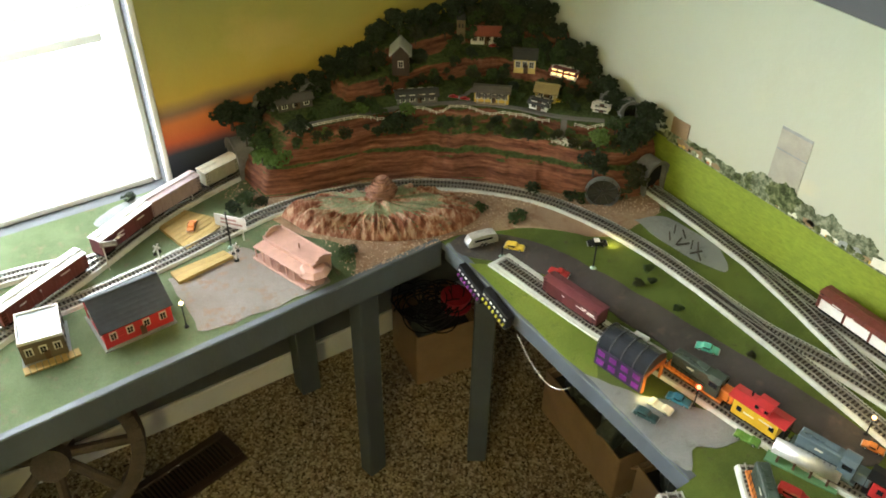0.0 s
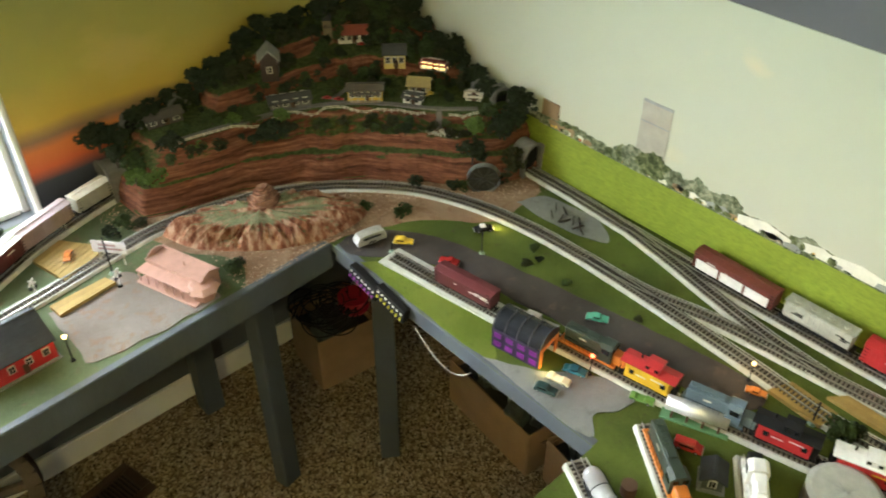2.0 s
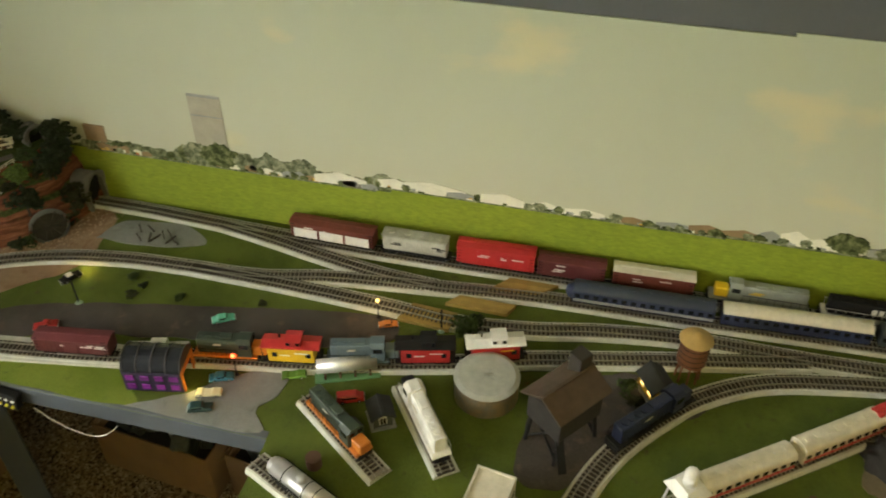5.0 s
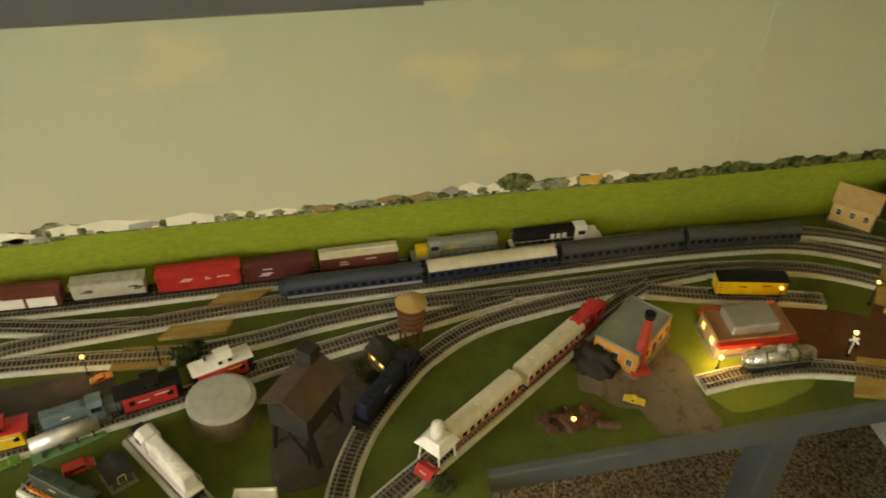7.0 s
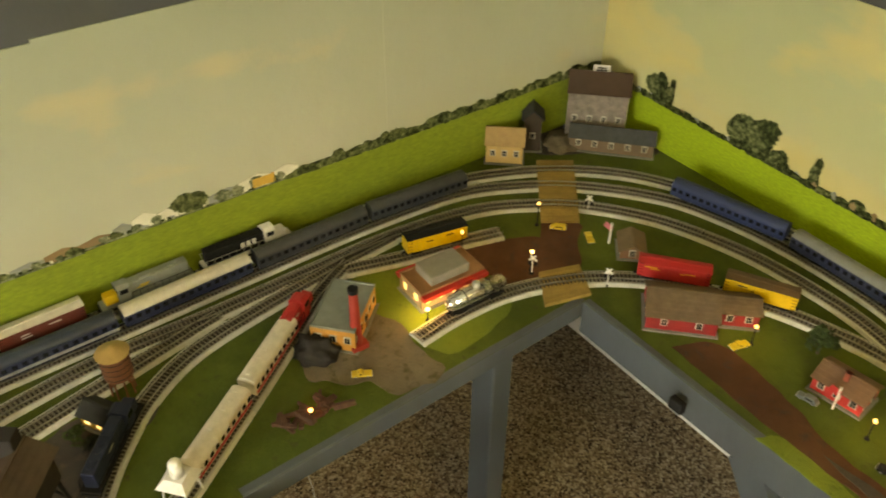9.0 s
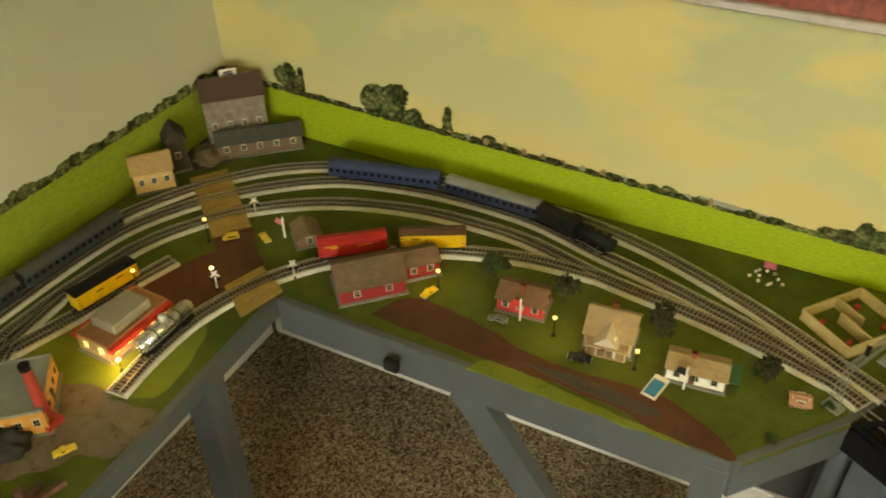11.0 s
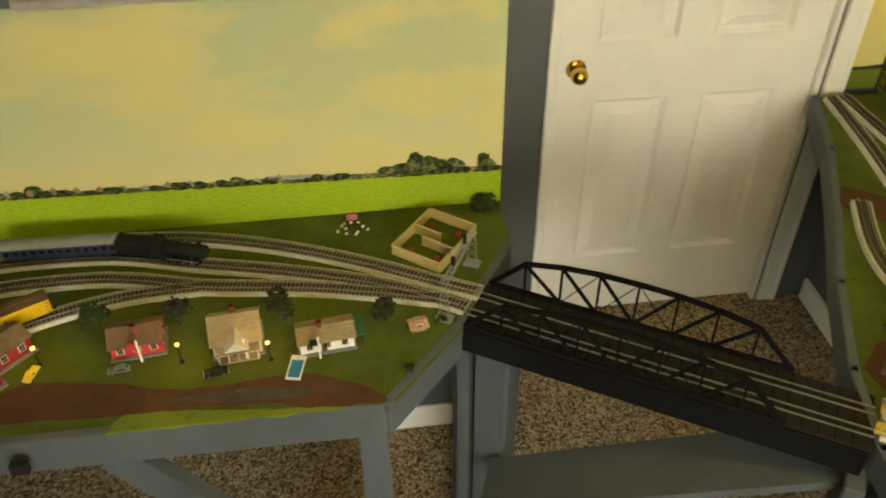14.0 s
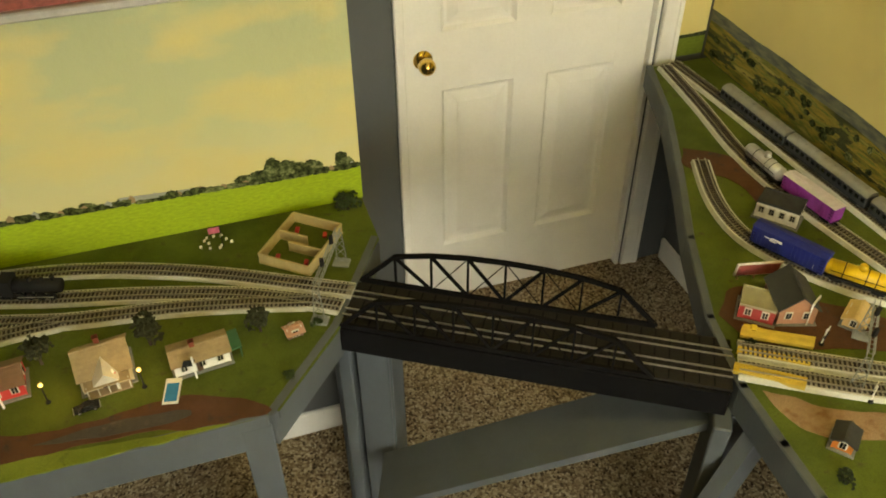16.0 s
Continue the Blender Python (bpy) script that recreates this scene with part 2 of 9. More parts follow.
M = {}
M["wall"] = surf("grey_wall_paint", (0.085, 0.092, 0.10), 0.75, var=0.08, scale=4, grain=90, bump=0.35, depth=0.002)
M["ceiling"] = surf("ceiling_paint", (0.75, 0.74, 0.70), 0.85, var=0.05, scale=5, grain=120, bump=0.4, depth=0.002)
M["white"] = surf("white_gloss_paint", (0.78, 0.77, 0.74), 0.4, var=0.05, scale=6, grain=140, bump=0.12)
M["bench"] = surf("grey_bench_paint", (0.074, 0.087, 0.102), 0.6, var=0.16, scale=9, grain=160, bump=0.4, depth=0.001, stretch=(1, 1, 0.4))
M["carpet"] = carpet()
M["grass"] = turf("scatter_grass", (0.072, 0.098, 0.020), (0.110, 0.145, 0.028), (0.075, 0.065, 0.03), 0.60)
M["grass_light"] = turf("light_scatter_grass", (0.15, 0.20, 0.030), (0.20, 0.25, 0.042), (0.10, 0.12, 0.03), 0.62)
M["grass_pale"] = turf("pale_scatter_grass", (0.085, 0.115, 0.052), (0.125, 0.155, 0.085), (0.16, 0.13, 0.085), 0.58)
M["sand"] = turf("gravel_talus", (0.26, 0.16, 0.10), (0.36, 0.25, 0.17), (0.22, 0.11, 0.06), 0.52)
M["asphalt"] = turf("dark_road", (0.062, 0.052, 0.051), (0.095, 0.082, 0.080), (0.15, 0.115, 0.095), 0.58)
M["concrete"] = turf("grey_apron", (0.20, 0.21, 0.215), (0.27, 0.275, 0.275), (0.13, 0.13, 0.12), 0.6)
M["dirt"] = turf("red_dirt", (0.085, 0.040, 0.024), (0.125, 0.06, 0.036), (0.06, 0.05, 0.045), 0.58)
M["washed"] = turf("washed_dirt", (0.20, 0.17, 0.15), (0.26, 0.23, 0.21), (0.25, 0.16, 0.11), 0.52)
M["rock"] = rock("strata_rock")
M["mound"] = plaster("pink_plaster_rock")
M["butte"] = surf("butte_rock", (0.22, 0.085, 0.05), 0.9, var=0.5, scale=60, grain=400, bump=0.9, depth=0.003, tint=(0.36, 0.2, 0.14))
M["tan_wood"] = surf("tan_planks", (0.30, 0.20, 0.055), 0.75, var=0.2, scale=40, grain=400, island=0.12, stretch=(1, 1, 1))
M["roadbed"] = surf("pale_roadbed", (0.50, 0.505, 0.455), 0.85, var=0.14, scale=60, grain=700, bump=0.5)
M["ballast"] = surf("track_ballast", (0.27, 0.25, 0.215), 0.9, var=0.3, scale=80, grain=1200, bump=0.8, depth=0.001)
M["tie"] = surf("dark_ties", (0.042, 0.033, 0.025), 0.8, var=0.3, scale=200, grain=900, island=0.3)
M["rail"] = surf("nickel_rail", (0.42, 0.40, 0.36), 0.35, metal=0.9, var=0.12, scale=100, bump=0)
M["outside"] = glow("bright_outdoors", (0.93, 0.97, 1.0), 9.0)
M["pane"] = glassy("window_glass")
M["mural_r"] = mural("mural_long", 1, [(0.90, (0.50, 0.50, 0.385)), (1.05, (0.47, 0.49, 0.38)), (1.40, (0.38, 0.42, 0.32))], (0.62, 0.53, 0.30), 0.62, 0.926, (0.22, 0.28, 0.032), (0.075, 0.095, 0.045), 0.012, 0.7)
M["mural_r_high"] = mural("mural_long_first", 1, [(0.90, (0.50, 0.50, 0.385)), (1.05, (0.47, 0.49, 0.38)), (1.40, (0.38, 0.42, 0.32))], (0.62, 0.53, 0.30), 0.64, 0.915, (0.22, 0.28, 0.032), (0.075, 0.095, 0.045), 0.012, 0.7)
M["mural_d"] = mural("mural_field", 0, [(0.88, (0.56, 0.51, 0.27)), (1.05, (0.45, 0.47, 0.27)), (1.35, (0.37, 0.41, 0.26))], (0.58, 0.50, 0.22), 0.47, 0.863, (0.29, 0.40, 0.025), (0.055, 0.07, 0.03), 0.014, 0.9, 0.0244)
M["mural_l"] = mural("mural_sunset", 0, [(0.80, (0.018, 0.02, 0.028)), (0.865, (0.05, 0.055, 0.075)), (0.90, (0.60, 0.13, 0.045)), (0.945, (0.66, 0.21, 0.06)), (0.965, (0.26, 0.16, 0.10)), (1.0, (0.58, 0.40, 0.07)), (1.10, (0.42, 0.37, 0.09)), (1.30, (0.27, 0.29, 0.10)), (1.9, (0.22, 0.26, 0.12))], (0.62, 0.45, 0.16), 0.62, 0, None, None, 0, 0.5)
M["mural_w"] = hills("mural_hills")
M["mural_strip"] = mural("mural_corner_strip", 0, [(0.80, (0.62, 0.52, 0.22)), (1.2, (0.64, 0.53, 0.21)), (1.9, (0.60, 0.50, 0.22))], (0.66, 0.57, 0.23), 0.6, 0.842, (0.13, 0.17, 0.02), (0.03, 0.04, 0.015), 0.016, 0.3)
M["yard"] = turf("brown_yard", (0.145, 0.118, 0.085), (0.20, 0.165, 0.12), (0.07, 0.075, 0.03), 0.54)
M["blind"] = blind_plastic("white_blind")

# ---------------------------------------------------------------- mesh helpers
def part(name, bm, material, parent=None, label="", smooth=False):
    """Links a bmesh as one mesh object under a thing or part."""
    me = bpy.data.meshes.new(name)
    bm.to_mesh(me)
    bm.free()
    if smooth:
        for p in me.polygons:
            p.use_smooth = True
    for mt in material if isinstance(material, (list, tuple)) else [material]:
        me.materials.append(mt)
    ob = new(name, me)
    if parent:
        ob.parent = parent
    if label:
        ob["label"] = label
    return ob


def thing(name, label, category, m=None, group="", kind=""):
    ob = tagged(new(name), label, category, group, kind)
    ob.empty_display_size = 0.02
    ob.matrix_world = m or Matrix()
    return ob


def box(bm, x, y, z, sx, sy, sz, rz=0.0, bev=0.0, rx=0.0, ry=0.0):
    """A box centred at x, y with its foot at z, bevelled if asked."""
    r = bmesh.ops.create_cube(bm, size=1.0, matrix=pose(x, y, z, rx, ry, rz) @ Matrix.Translation((0, 0, sz / 2)) @ Matrix.Diagonal((sx, sy, sz, 1)))
    if bev:
        es = list({e for v in r["verts"] for e in v.link_edges})
        bmesh.ops.bevel(bm, geom=es, offset=bev, segments=1, affect="EDGES")


def beam(bm, a, b, w, h):
    """A bar from a to b."""
    a, b = Vector(a), Vector(b)
    d = b - a
    q = d.to_track_quat("Y", "Z").to_matrix().to_4x4()
    bmesh.ops.create_cube(bm, size=1.0, matrix=Matrix.Translation((a + b) / 2) @ q @ Matrix.Diagonal((w, d.length, h, 1)))


def rod(bm, a, b, r, seg=8, r2=None):
    a, b = Vector(a), Vector(b)
    d = b - a
    q = d.to_track_quat("Z", "Y").to_matrix().to_4x4()
    bmesh.ops.create_cone(bm, cap_ends=True, segments=seg, radius1=r, radius2=r if r2 is None else r2, depth=d.length, matrix=Matrix.Translation((a + b) / 2) @ q)


def ball(bm, x, y, z, r, sz=1.0, seg=10):
    bmesh.ops.create_uvsphere(bm, u_segments=seg, v_segments=max(6, seg // 2 + 1), radius=r, matrix=Matrix.Translation((x, y, z)) @ Matrix.Diagonal((1, 1, sz, 1)))


def prism(bm, outline, z0, z1):
    """A flat outline raised from z0 to z1."""
    lo = [bm.verts.new((x, y, z0)) for x, y in outline]
    hi = [bm.verts.new((x, y, z1)) for x, y in outline]
    n = len(outline)
    area = sum(outline[i][0] * outline[(i + 1) % n][1] - outline[(i + 1) % n][0] * outline[i][1] for i in range(n))
    if area < 0:
        lo, hi = lo[::-1], hi[::-1]
    bm.faces.new(hi)
    bm.faces.new(lo[::-1])
    for i in range(n):
        j = (i + 1) % n
        bm.faces.new((lo[i], lo[j], hi[j], hi[i]))


def profile_x(bm, outline, x0, x1):
    """An outline in y, z drawn along x."""
    a = [bm.verts.new((x0, y, z)) for y, z in outline]
    b = [bm.verts.new((x1, y, z)) for y, z in outline]
    n = len(outline)
    bm.faces.new(a[::-1])
    bm.faces.new(b)
    for i in range(n):
        j = (i + 1) % n
        bm.faces.new((a[i], a[j], b[j], b[i]))
    bmesh.ops.recalc_face_normals(bm, faces=bm.faces)


def spline(pts, step=0.01):
    """Even points along a smooth line through pts (Catmull-Rom)."""
    p = [Vector((x, y, 0)) for x, y in pts]
    p = [2 * p[0] - p[1]] + p + [2 * p[-1] - p[-2]]
    dense = []
    for i in range(1, len(p) - 2):
        for k in range(24):
            t = k / 24
            a, b, c, d = p[i - 1], p[i], p[i + 1], p[i + 2]
            dense.append(0.5 * (2 * b + (c - a) * t + (2 * a - 5 * b + 4 * c - d) * t * t + (3 * b - a - 3 * c + d) * t ** 3))
    dense.append(p[-2])
    out, left = [dense[0]], step
    for a, b in zip(dense, dense[1:]):
        d = (b - a).length
        while d >= left and d > 0:
            a = a + (b - a) * (left / d)
            d -= left
            out.append(a)
            left = step
        left -= d
    return out


def wobble(outline, amount=0.006, step=0.02, seed=0):
    """An outline with a smooth uneven edge."""
    pts = spline(outline + [outline[0]], step)[:-1]
    out = []
    for p in pts:
        n = noise.noise_vector((p.x * 22, p.y * 22, seed))
        out.append((p.x + n.x * amount, p.y + n.y * amount))
    return out


# ---------------------------------------------------------------- the room
def slab(name, m, x0, x1, y0, y1, z0, z1, label):
    bm = bmesh.new()
    box(bm, (x0 + x1) / 2, (y0 + y1) / 2, z0, x1 - x0, y1 - y0, z1 - z0)
    return tagged(part(name, bm, m), label, "wall" if "wall" in name else name.split("_")[0], kind="structure")


slab("floor", M["carpet"], WX - 0.1, RX + 0.1, -2.5, LY + 0.3, -0.06, 0.0, "brown and beige flecked cut-pile carpet")
slab("ceiling", M["ceiling"], WX - 0.1, RX + 0.1, -2.5, LY + 0.1, CEIL, CEIL + 0.08, "plain white painted ceiling")
slab("wall_east", M["wall"], RX, RX + 0.1, DY - 0.1, LY + 0.1, 0, CEIL, "grey painted wall behind the long mural")
slab("wall_south", M["wall"], 0.402, RX, DY - 0.1, DY, 0, CEIL, "grey painted wall behind the field mural")
slab("wall_return", M["wall"], 0.402, 0.5, -2.42, DY - 0.1, 0, CEIL, "grey painted side wall of the door recess")
slab("wall_west", M["wall"], WX - 0.1, WX, -2.42, LY + 0.1, 0, CEIL, "grey painted wall behind the hills mural")
# the door wall, with its opening
DWY = -2.335
OX0, OX1, OH = -0.552, 0.194, 2.02
bm = bmesh.new()
box(bm, (0.402 + OX1) / 2, DWY - 0.05, 0, 0.402 - OX1, 0.1, CEIL)
box(bm, (WX + OX0) / 2, DWY - 0.05, 0, OX0 - WX, 0.1, CEIL)
box(bm, (OX0 + OX1) / 2, DWY - 0.05, OH, OX1 - OX0, 0.1, CEIL - OH)
tagged(part("wall_door", bm, M["wall"]), "grey painted wall with the white door", "wall", kind="structure")
slab("wall_hall", M["wall"], WX, 0.402, -2.62, -2.5, 0, CEIL, "dark hall wall behind the door")
# the window wall, with its opening
WX0, WX1, WZ0, WZ1 = -0.45, 1.168, 0.775, 2.05
bm = bmesh.new()
box(bm, (WX + WX0) / 2, LY + 0.05, 0, WX0 - WX, 0.1, CEIL)
box(bm, (WX1 + RX) / 2, LY + 0.05, 0, RX - WX1, 0.1, CEIL)
box(bm, (WX0 + WX1) / 2, LY + 0.05, 0, WX1 - WX0, 0.1, WZ0)
box(bm, (WX0 + WX1) / 2, LY + 0.05, WZ1, WX1 - WX0, 0.1, CEIL - WZ1)
tagged(part("wall_north", bm, M["wall"]), "grey painted wall with the window", "wall", kind="structure")

# murals: thin printed paper on the walls
def sheet(name, m, x0, x1, y0, y1, z0, z1, label):
    bm = bmesh.new()
    box(bm, (x0 + x1) / 2, (y0 + y1) / 2, z0, x1 - x0, y1 - y0, z1 - z0)
    return tagged(part(name, bm, m), label, "mural")


for y0, y1, th, z1 in ((0.068, LY - 0.004, 0.0030, 1.338), (-0.62, 0.068, 0.0042, 1.343), (-1.285, -0.62, 0.0030, 1.349), (DY + 0.003, -1.285, 0.0042, 1.352)):
    sheet("mural_paper", M["mural_r_high" if y0 > 0 else "mural_r"], RX - th, RX, y0, y1, HT, z1, "creased paper mural panel of pale sky and green field")
sheet("mural_paper", M["mural_d"], 0.402, RX - 0.004, DY, DY + 0.003, HT, 1.31, "paper mural of yellow clouds, hedges and a green field")
sheet("mural_paper", M["mural_l"], WX1 + 0.015, RX - 0.004, LY - 0.003, LY, HT, 1.75, "paper mural of an orange and yellow sunset sky")
sheet("mural_paper", M["mural_strip"], WX + 0.003, -0.625, -2.335, -2.331, HT, 1.75, "paper mural strip of a green field beside the door")
sheet("mural_paper", M["mural_w"], WX, WX + 0.003, -2.32, 1.2, HT, 1.75, "paper mural of patchwork hills under a yellow sky")

# skirting boards
def skirting(x0, x1, y0, y1):
    bm = bmesh.new()
    box(bm, (x0 + x1) / 2, (y0 + y1) / 2, 0, x1 - x0, y1 - y0, 0.085, bev=0.003)
    tagged(part("baseboard", bm, M["white"]), "white painted baseboard along the carpet", "baseboard", kind="structure")


skirting(0.405, RX - 0.02, DY, DY + 0.014)
skirting(WX, WX + 0.014, -2.32, LY - 0.02)
skirting(WX + 0.02, RX - 0.02, LY - 0.014, LY)
skirting(RX - 0.014, RX, DY + 0.02, LY - 0.02)

# the window: frame, sill, glass and raised blind
win = thing("window_1", "white framed window with raised blind, glaring daylight", "window", kind="structure")
for nm, a in (("window_frame", (WX0 + 0.01, 1.325, WZ0, 0.02, 0.03, WZ1 - WZ0 - 0.005)), ("window_frame", (WX1 - 0.009, 1.325, WZ0, 0.018, 0.03, WZ1 - WZ0 - 0.005))):
    bm = bmesh.new()
    box(bm, a[0], LY + 0.06, a[2], a[3], a[4], a[5], bev=0.004)
    part(nm, bm, M["white"], win)
for z, hh in ((WZ0, 0.016), (WZ1 - 0.04, 0.04), (1.30, 0.04)):
    bm = bmesh.new()
    box(bm, (WX0 + WX1) / 2, LY + 0.06, z, WX1 - WX0 - 0.04, 0.03, hh, bev=0.003)
    part("window_frame", bm, M["white"], win)
bm = bmesh.new()
box(bm, (WX0 + WX1) / 2, LY + 0.065, WZ0 + 0.04, WX1 - WX0 - 0.04, 0.004, WZ1 - WZ0 - 0.08)
pane = part("pane", bm, M["pane"], win)
pane.visible_shadow = False
bm = bmesh.new()
box(bm, WX1 + 0.007, LY - 0.004, HT + 0.003, 0.014, 0.010, WZ1 - HT, bev=0.003)
part("casing", bm, M["white"], win)
blind = thing("window_blind", "white slatted blind raised to the upper window", "blind")
for i in range(20):
    bm = bmesh.new()
    box(bm, (WX0 + WX1) / 2 - 0.01, LY + 0.016, 1.205 + i * 0.042, WX1 - WX0 - 0.10, 0.028, 0.003, rx=24, bev=0.0008)
    part("slat", bm, M["blind"], blind)
bm = bmesh.new()
box(bm, (WX0 + WX1) / 2 - 0.01, LY + 0.016, 1.165, WX1 - WX0 - 0.10, 0.030, 0.020, bev=0.003)
part("bottom_rail", bm, M["blind"], blind)
bm = bmesh.new()
box(bm, (WX0 + WX1) / 2, LY + 0.9, 0.2, 4.4, 0.02, 2.8)
tagged(part("backdrop", bm, M["outside"]), "overexposed daylight outside the window", "backdrop", kind="structure")


# ---------------------------------------------------------------- layout benches
def bench_top(name, label, outline, fascia, legs, ground, deep=0.071):
    t = thing(name, label, "table")
    bm = bmesh.new()
    prism(bm, outline, HT - 0.022, HT - 0.004)
    part("tabletop", bm, M["bench"], t)
    bm = bmesh.new()
    prism(bm, outline, HT - 0.004, HT)
    part("ground_cover", bm, ground, t)
    for a, b in fascia:
        bm = bmesh.new()
        a, b = Vector(a), Vector(b)
        d = (b - a).normalized()
        nrm = Vector((d.y, -d.x))
        m0 = (a + b) / 2 - nrm * 0.0085
        box(bm, m0.x, m0.y, HT + 0.001 - deep, (b - a).length + 0.018, 0.019, deep, math.degrees(math.atan2(d.y, d.x)), bev=0.0025)
        part("fascia_board", bm, M["bench"], t)
    for x, y, w, dd, rz in legs:
        bm = bmesh.new()
        box(bm, x, y, 0, w, dd, HT - 0.024, rz, bev=0.003)
        part("leg", bm, M["bench"], t)
    return t


bench_top("layout_table", "grey painted train table with pale grass by the window", [(0.2, 0.776), (1.605, 0.866), (1.605, LY - 0.003), (0.2, LY - 0.003)], [((0.2, 0.776), (1.595, 0.865))],
          [(1.443, 0.945, 0.055, 0.045, 12), (1.42, 1.31, 0.06, 0.06, 0), (0.45, 0.93, 0.06, 0.06, 0)], M["grass_pale"])
bench_top("layout_table", "grey painted train table with green ground along the mural", [(1.605, LY - 0.003), (1.605, 0.126), (1.25, 0.126), (1.25, -0.63), (1.592, -0.63), (1.614, -1.394), (1.614, DY + 0.003), (RX - 0.003, DY + 0.003), (RX - 0.003, LY - 0.003)],
          [((1.605, 0.845), (1.605, 0.135)), ((1.592, -0.64), (1.614, -1.392))],
          [(1.705, 0.825, 0.052, 0.045, -35), (1.66, -1.20, 0.07, 0.05, 0), (2.1, -0.6, 0.06, 0.06, 0), (1.32, -0.25, 0.06, 0.06, 0)], M["grass"], 0.044)
bench_top("layout_table", "grey painted train table with village lawns by the door", [(1.614, -1.394), (0.735, -1.392), (0.690, -1.400), (0.552, -1.553), (0.440, -1.746), (0.405, -1.80), (0.405, DY + 0.003), (1.614, DY + 0.003)],
          [((1.606, -1.394), (0.72, -1.392)), ((0.697, -1.396), (0.547, -1.565)), ((0.540, -1.575), (0.408, -1.80))],
          [(0.735, -1.41, 0.055, 0.04, 0), (0.50, -1.70, 0.07, 0.09, -30), (0.445, -1.63, 0.05, 0.09, -30)], M["grass"], 0.084)
WB = [(-0.54, -2.30), (-0.462, -2.056), (-0.34, -1.78), (-0.247, -1.585), (-0.156, -1.36), (-0.118, -1.19), (-0.111, -1.06), (-0.107, -0.95), (-0.105, -0.60), (-0.12, 0.2)]
bench_top("layout_table", "grey painted narrow train table beside the door", WB + [(WX + 0.004, 0.2), (WX + 0.004, -2.30)], [(b, a) for a, b in zip(WB, WB[1:])],
          [(-0.17, -1.22, 0.06, 0.045, -30), (-0.20, -0.75, 0.06, 0.045, 0), (-0.66, -1.8, 0.06, 0.06, 0)], M["grass"])

# ---------------------------------------------------------------- the mountain in the corner
CX, CY = RX, LY
HILL = [(1.325, LY), (1.331, 1.34), (1.340, 1.22), (1.40, 1.195), (1.455, 1.185), (1.568, 1.164), (1.694, 1.108), (1.822, 1.005), (1.916, 0.904), (1.974, 0.828), (2.06, 0.77), (2.107, 0.758), (RX, 0.756)]
_hb = [(math.atan2(CY - y, CX - x), math.hypot(CX - x, CY - y)) for x, y in HILL]


def hill_radius(a):
    for (a0, r0), (a1, r1) in zip(_hb, _hb[1:]):
        if a0 <= a <= a1 + 1e-9:
            return r0 + (r1 - r0) * (a - a0) / max(1e-9, a1 - a0)
    return _hb[-1][1]


def hill_height(d, a):
    """Height above the table at a depth d behind the cliff's foot: two cliffs, the village shelf, a third cliff and the church shelf."""
    steps = [(0.0, 0.0), (0.012, 0.048), (0.022, 0.066), (0.036, 0.070), (0.048, 0.100), (0.056, 0.106), (0.086, 0.132), (0.094, 0.146), (0.25, 0.153), (0.258, 0.175), (0.268, 0.198), (0.37, 0.206), (0.378, 0.225), (0.388, 0.248), (0.8, 0.262)]
    d = d + 0.012 * noise.noise((a * 7, 3.1, 0)) + 0.004 * noise.noise((a * 30, 1.1, d * 8)) if d > 0.002 else d
    if d <= 0:
        return 0.0
    for (d0, h0), (d1, h1) in zip(steps, steps[1:]):
        if d <= d1:
            h = h0 + (h1 - h0) * (d - d0) / (d1 - d0)
            break
    else:
        h = steps[-1][1]
    return h


def hill_z(x, y):
    a, r = math.atan2(CY - y, CX - x), math.hypot(CX - x, CY - y)
    return HT + hill_height(max(0.0, hill_radius(a) - r), a)


bm = bmesh.new()
NA, ND = 230, 110
rows = []
for i in range(NA + 1):
    a = (math.pi / 2) * i / NA
    rb = hill_radius(a)
    row = []
    for k in range(ND + 1):
        d = rb * (k / ND) ** 1.55
        r = rb - d
        x, y = CX - r * math.cos(a), CY - r * math.sin(a)
        h = hill_height(d, a)
        n = noise.noise_vector((x * 40, y * 40, h * 110))
        f = 0.0 if d < 0.004 or r < 0.02 else 0.0042
        groove = 0.004 * abs(noise.noise((a * 60, h * 20, 7.0))) if 0.004 < d < 0.1 else 0
        rr = r - groove + f * n.x
        x, y = CX - rr * math.cos(a), CY - rr * math.sin(a)
        row.append(bm.verts.new((min(x, RX - 0.004), min(y, LY - 0.004), HT + max(0.0, h + 0.5 * f * n.z) + 0.001)))
    rows.append(row)
for r0, r1 in zip(rows, rows[1:]):
    for k in range(ND):
        try:
            bm.faces.new((r0[k], r0[k + 1], r1[k + 1], r1[k]))
        except ValueError:
            pass
bmesh.ops.recalc_face_normals(bm, faces=bm.faces)
tagged(part("mountain", bm, M["rock"], smooth=True), "rust-red layered plaster mountain with mossy shelves", "mountain")

